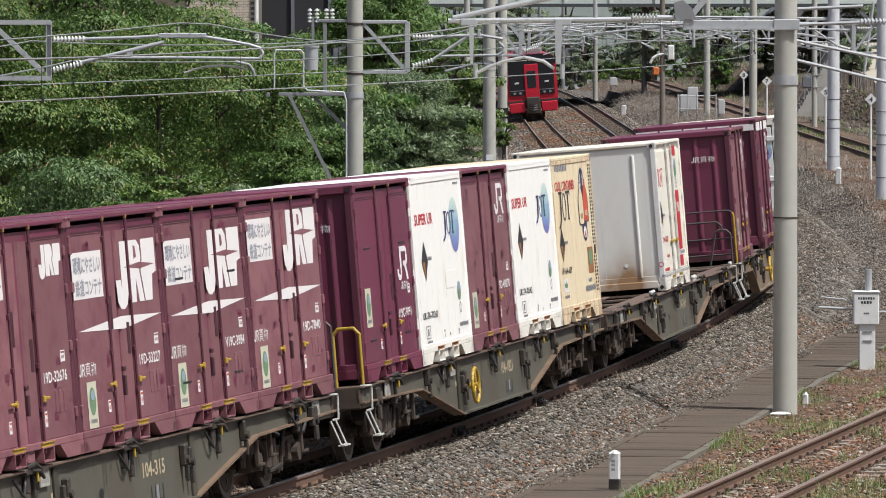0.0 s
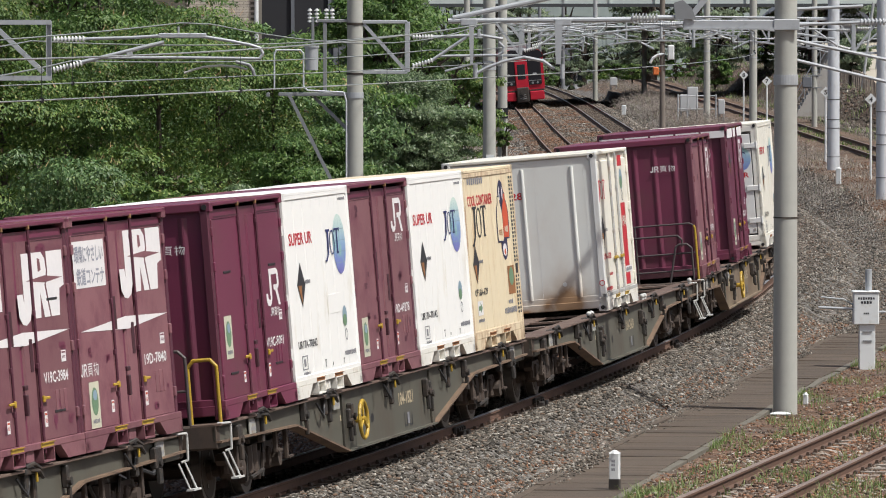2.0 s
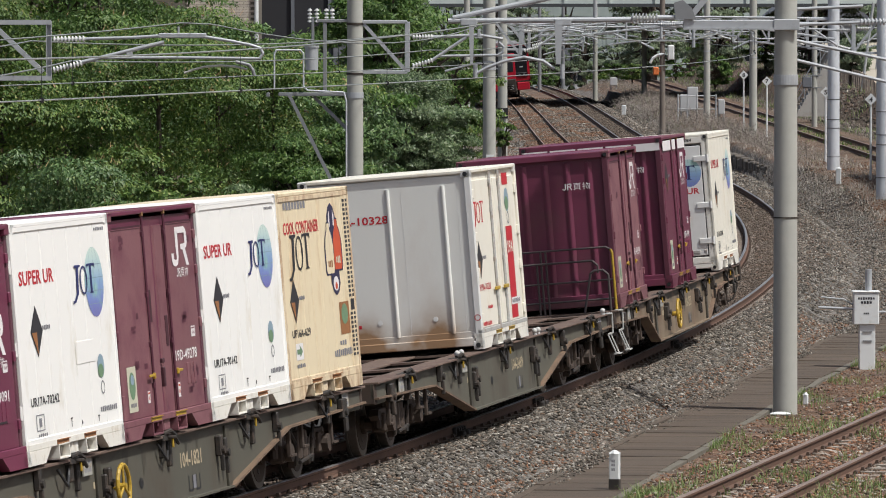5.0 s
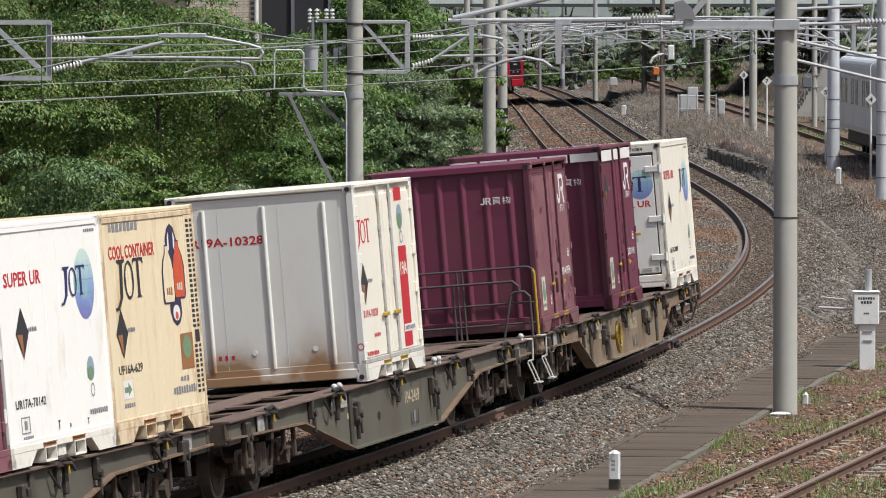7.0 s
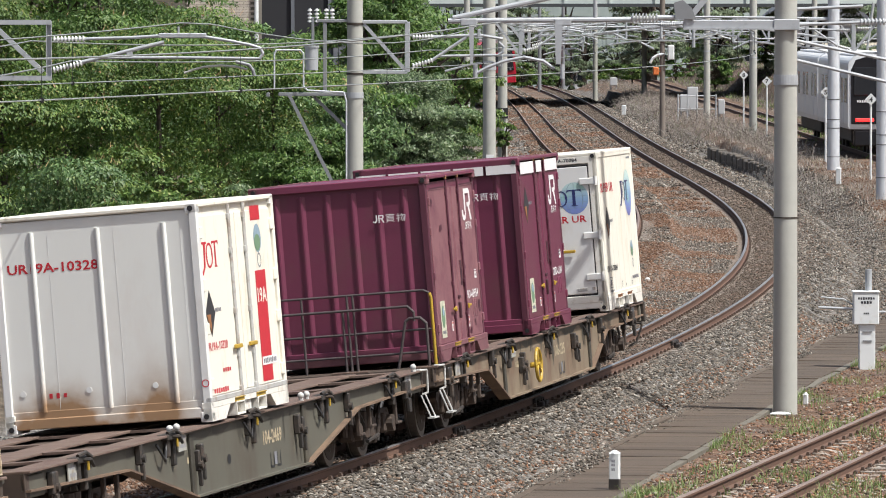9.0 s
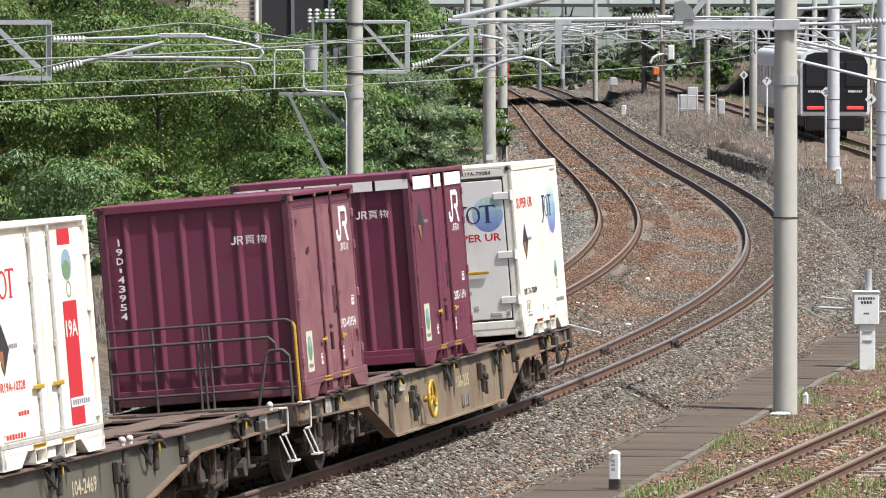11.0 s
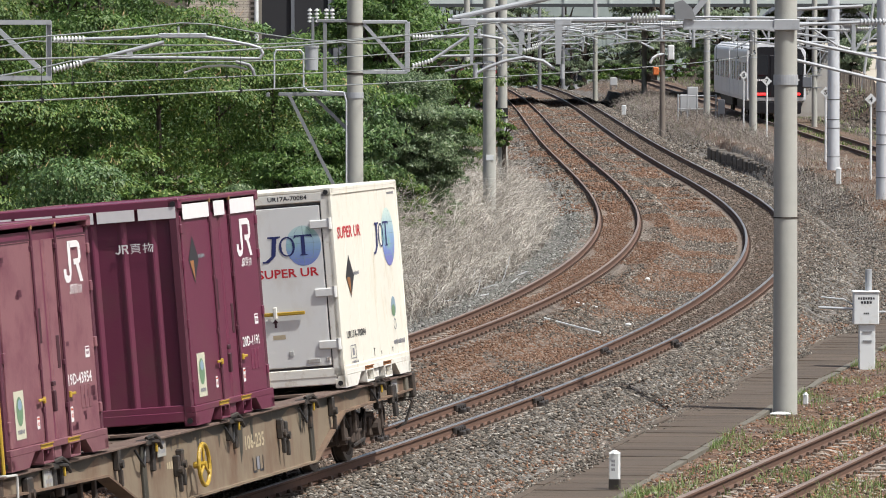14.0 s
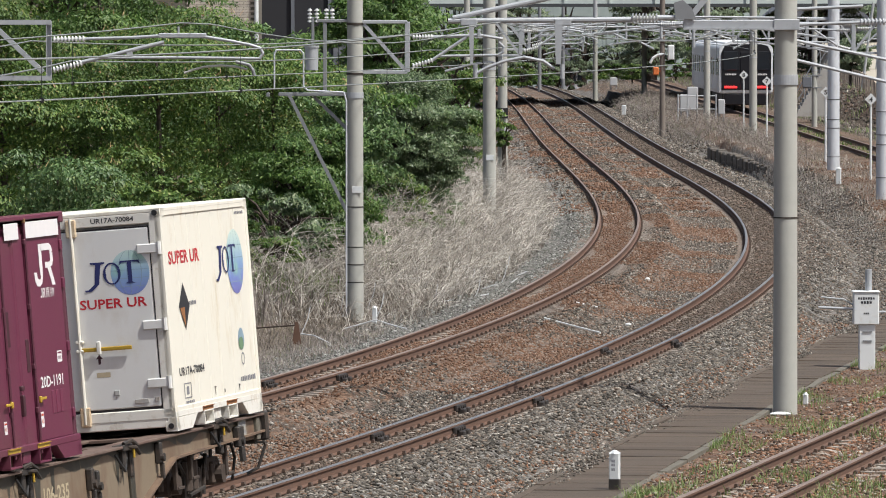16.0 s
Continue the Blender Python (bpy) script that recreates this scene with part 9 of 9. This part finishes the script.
        p = Vector((float(px[0]), float(py[0]), gz(float(px[0]), float(py[0])) + 0.05))
        a = u[0] * 3.14
        pts = [p]
        for k in range(4):
            pts.append(pts[-1] + Vector((math.cos(a) * 0.32, math.sin(a) * 0.3, 0.13 * math.sin(k * 1.7 + u[1] * 5))))
            a += (u[2] - 0.5) * 0.9
        pipe(bm, pts, 0.014, n=5)
        pipe(bm, [pts[2], pts[2] + Vector((0.12, 0.1, 0.28)), pts[2] + Vector((0.16, 0.16, 0.5))], 0.009, n=5)
        tagged(part("dead_branch", bm, M["house_wall"]), "bleached dead branch lying on the bank", "branch", group="dead branches")


undergrowth()


def bank_post():
    p = thing("old_rail_post", "short dark old rail post on the bank", "post", Matrix.Translation((-2.72, 117.2, gz(-2.72, 117.2))))
    bm = bmesh.new()
    prism(bm, [(-0.09, 0), (0.09, 0), (0.03, 0.42), (-0.03, 0.42)], "y", -0.05, 0.05)
    part("post", bm, M["rail_rust"], p)
    bm = bmesh.new()
    pipe(bm, [(-0.02, 0, 0.36), (-1.6, 0.6, 0.22), (-3.2, 1.0, 0.2)], 0.015, n=6)
    part("wire", bm, M["steel_brown"], p)


bank_post()


# ---- the two passenger trains ----
def outline(w, h, top, n=6):
    """Cross-section of a car body: straight sides, rounded roof shoulders."""
    pts = [(-w / 2 + 0.05, 0.95), (w / 2 - 0.05, 0.95), (w / 2, 1.15), (w / 2, h - top)]
    for i in range(1, n + 1):
        a = radians(90 * i / n)
        pts.append((w / 2 - top * 1.3 * (1 - math.cos(a)), h - top + top * math.sin(a)))
    for i in range(n, -1, -1):
        a = radians(90 * i / n)
        pts.append((-(w / 2 - top * 1.3 * (1 - math.cos(a))), h - top + top * math.sin(a)))
    pts += [(-w / 2, 1.15)]
    return pts


def car_wheels(parent, length):
    for yb in (3.2, length - 3.2):
        bm = bmesh.new()
        for k in (-1.05, 1.05):
            for sx in (-1, 1):
                cyl(bm, (sx * 0.565 - 0.06, yb + k, 0.43), (sx * 0.565 + 0.06, yb + k, 0.43), 0.43, n=18)
        for sx in (-1, 1):
            box(bm, sx * 0.86, yb, 0.5, 0.14, 2.7, 0.28, bevel=0.03)
        part("bogie", bm, M["steel_dark"], parent)


def red_car(first):
    c = thing("red_railcar", "red and black local passenger railcar" if first else "red trailing passenger railcar", "train", group="red train")
    L_ = 20.3
    bm = bmesh.new()
    prism(bm, outline(2.86, 3.62, 0.42), "y", 0.12, L_)
    part("body", bm, M["red_body"], c)
    bm = bmesh.new()
    box(bm, 0, L_ / 2, 0.78, 2.3, L_ - 6, 0.5, bevel=0.05)
    part("underfloor_gear", bm, M["steel_dark"], c)
    car_wheels(c, L_)
    bm = bmesh.new()
    box(bm, 0, L_ / 2, 3.74, 1.6, 6.0, 0.34, bevel=0.06)
    part("roof_unit", bm, M["galv_dark"], c)
    for sx in (-1, 1):
        for i in range(6):
            bm = bmesh.new()
            box(bm, sx * 1.432, 3 + i * 2.9, 2.35, 0.02, 1.5, 0.95, bevel=0.01)
            part("side_window", bm, M["train_glass"], c)
    if not first:
        return c
    # flat cab end: two tall black panes, a red gangway column, lamp strips, skirts
    y = 0.10
    bm = bmesh.new()
    prism(bm, [(-1.42, 3.05), (1.42, 3.05), (1.43, 3.20), (1.33, 3.44), (1.0, 3.60), (0.5, 3.64), (-0.5, 3.64), (-1.0, 3.60), (-1.33, 3.44), (-1.43, 3.20)], "y", y - 0.03, y)
    part("upper_mask", bm, M["train_black"], c, "black upper cab mask")
    for sx in (-1, 1):
        bm = bmesh.new()
        prism(bm, [(sx * 0.42, 1.36), (sx * 1.26, 1.36), (sx * 1.26, 3.0), (sx * 1.18, 3.1), (sx * 0.42, 3.1)], "y", y - 0.05, y + 0.02)
        win = part("cab_window", bm, M["train_black"], c, "tall black cab window")
        bm = bmesh.new()
        box(bm, sx * 0.84, y - 0.055, 2.05, 0.24, 0.02, 0.10, bevel=0.005)
        part("destination_plate", bm, M["house_wall"], win)
        bm = bmesh.new()
        box(bm, sx * 0.84, y - 0.055, 1.62, 0.80, 0.02, 0.035)
        part("sill_line", bm, M["galv_dark"], win)
        for k in (-0.16, 0.16):
            bm = bmesh.new()
            cyl(bm, (sx * 0.84 + k, y - 0.07, 1.48), (sx * 0.84 + k, y - 0.03, 1.48), 0.075, n=12)
            part("lamp", bm, M["galv_dark"], win)
        bm = bmesh.new()
        box(bm, sx * 0.90, y + 0.02, 0.66, 0.92, 0.30, 0.56, bevel=0.05)
        part("skirt", bm, M["red_body"], c)
        bm = bmesh.new()
        box(bm, sx * 0.88, y - 0.01, 1.01, 1.0, 0.10, 0.09)
        part("gap_line", bm, M["steel_dark"], c)
    bm = bmesh.new()
    box(bm, 0, y - 0.05, 2.1, 0.80, 0.12, 1.95, bevel=0.03)
    gang = part("gangway_door", bm, M["red_body"], c)
    bm = bmesh.new()
    box(bm, 0, y - 0.10, 2.22, 0.50, 0.06, 0.95, bevel=0.02)
    part("door_window", bm, M["train_glass"], gang)
    bm = bmesh.new()
    box(bm, 0, y - 0.10, 0.75, 0.78, 0.4, 0.95, bevel=0.05)
    cyl(bm, (0, y - 0.5, 0.88), (0, y, 0.88), 0.14, n=12)
    part("coupler", bm, M["steel_dark"], c)
    for z in (0.72, 0.6, 0.48):
        bm = bmesh.new()
        pipe(bm, [(-0.2, y - 0.32, z + 0.05), (0, y - 0.36, z), (0.2, y - 0.32, z + 0.05)], 0.022, n=6)
        part("jumper_cable", bm, M["galv_dark"], c)
    return c


def silver_car(last):
    c = thing("silver_railcar", "silver commuter car with black end and lit red tail lamps" if last else "silver commuter railcar with dark windows", "train", group="silver train")
    L_ = 19.0
    bm = bmesh.new()
    prism(bm, outline(2.95, 3.70, 0.36), "y", 0.10, L_)
    part("body", bm, M["train_silver"], c)
    bm = bmesh.new()
    box(bm, 0, L_ / 2, 3.70, 2.3, L_ - 0.6, 0.14, bevel=0.04)
    part("roof", bm, M["train_white"], c)
    for sx in (-1, 1):
        for i in range(3):
            yy = 3.4 + i * 6.1
            for k in (-0.4, 0.4):
                bm = bmesh.new()
                box(bm, sx * 1.477, yy + k, 2.05, 0.03, 0.74, 1.86, bevel=0.008)
                dr = part("side_door", bm, M["train_silver"], c)
                bm = bmesh.new()
                box(bm, sx * 1.490, yy + k, 2.40, 0.02, 0.46, 0.95, bevel=0.005)
                part("door_window", bm, M["side_glass"], dr)
        for i in range(3):
            bm = bmesh.new()
            box(bm, sx * 1.478, 1.3 + i * 6.1 + (0.25 if i == 0 else 0.0), 2.40, 0.02, 1.3, 0.95, bevel=0.01)
            part("side_window", bm, M["side_glass"], c)
    bm = bmesh.new()
    box(bm, 0, L_ / 2, 0.70, 2.4, L_ - 5, 0.55, bevel=0.05)
    part("underfloor_gear", bm, M["steel_dark"], c)
    car_wheels(c, L_)
    if not last:
        return c
    y = 0.08
    bm = bmesh.new()
    prism(bm, [(-1.46, 1.02), (1.46, 1.02), (1.475, 3.2), (1.30, 3.66), (0.9, 3.82), (-0.9, 3.82), (-1.30, 3.66), (-1.475, 3.2)], "y", y - 0.03, y + 0.1)
    part("end_frame", bm, M["train_white"], c, "white rim round the black end")
    bm = bmesh.new()
    prism(bm, [(-1.36, 1.14), (1.36, 1.14), (1.38, 3.15), (1.20, 3.55), (0.85, 3.66), (-0.85, 3.66), (-1.20, 3.55), (-1.38, 3.15)], "y", y - 0.07, y)
    part("end_mask", bm, M["train_black"], c, "glossy black end")
    for x in (-0.85, 0.85):
        bm = bmesh.new()
        box(bm, x, y - 0.09, 2.75, 0.85, 0.03, 1.05, bevel=0.02)
        part("cab_window", bm, M["train_glass"], c)
        bm = bmesh.new()
        box(bm, x, y - 0.10, 1.30, 0.70, 0.05, 0.13, bevel=0.02)
        part("tail_lamp", bm, M["tail_red"], c, "lit red tail lamp")
        flat(END, bars(x, 2.0, 0.62, 0.10, 7), -y + 0.09, M["decal_white"], c, "writing")
    bm = bmesh.new()
    box(bm, 0, y - 0.07, 2.2, 0.66, 0.06, 2.1, bevel=0.03)
    part("gangway_door", bm, M["train_black"], c)
    bm = bmesh.new()
    box(bm, 0, y + 0.15, 0.62, 2.5, 0.35, 0.62, bevel=0.06)
    part("skirt", bm, M["train_black"], c)
    return c


RED = [(red_car(i == 0), i * 20.6) for i in range(2)]
SILVER = [(silver_car(i == 0), i * 19.4) for i in range(2)]


# ---- what moves ----
def station(t):
    """Where the last wagon's centre stands on the main line."""
    w = (t - 8.0) / 8.0
    return 53.648 - 32.337 * w - 1.269 * w ** 2 + 0.283 * w ** 3 + 0.134 * w ** 4


def motions():
    coarse = [i * 0.5 for i in range(33)]
    fine = [i * 0.1 for i in range(161)]
    for ob, k, u, z in TRAIN:
        walk(ob, [(t, MAIN.chord(station(t) - k * PITCH_W, 7.05) @ pose(0, u, z)) for t in coarse])
    for w, k in SPIN:
        walk(w, [(t, Matrix.Translation((0, k, 0.405)) @ Matrix.Rotation((station(t) - station(0.0)) / 0.405, 4, "X").inverted()) for t in fine])
    for ob, lead in RED:
        walk(ob, [(t, FAR.frame_at(float(np.interp(t, (0, 3, 4, 5, 6.5, 9, 11.5, 16), (307, 378, 395, 408, 425, 455, 482, 530))) + lead)) for t in (0, 1, 2, 3, 4, 5, 6.5, 8, 9, 10.5, 12, 14, 16)])
    for ob, lead in SILVER:
        walk(ob, [(t, BRANCH.frame_at(155.0 + 15.8 * (t - 7.6) + lead)) for t in coarse])


motions()
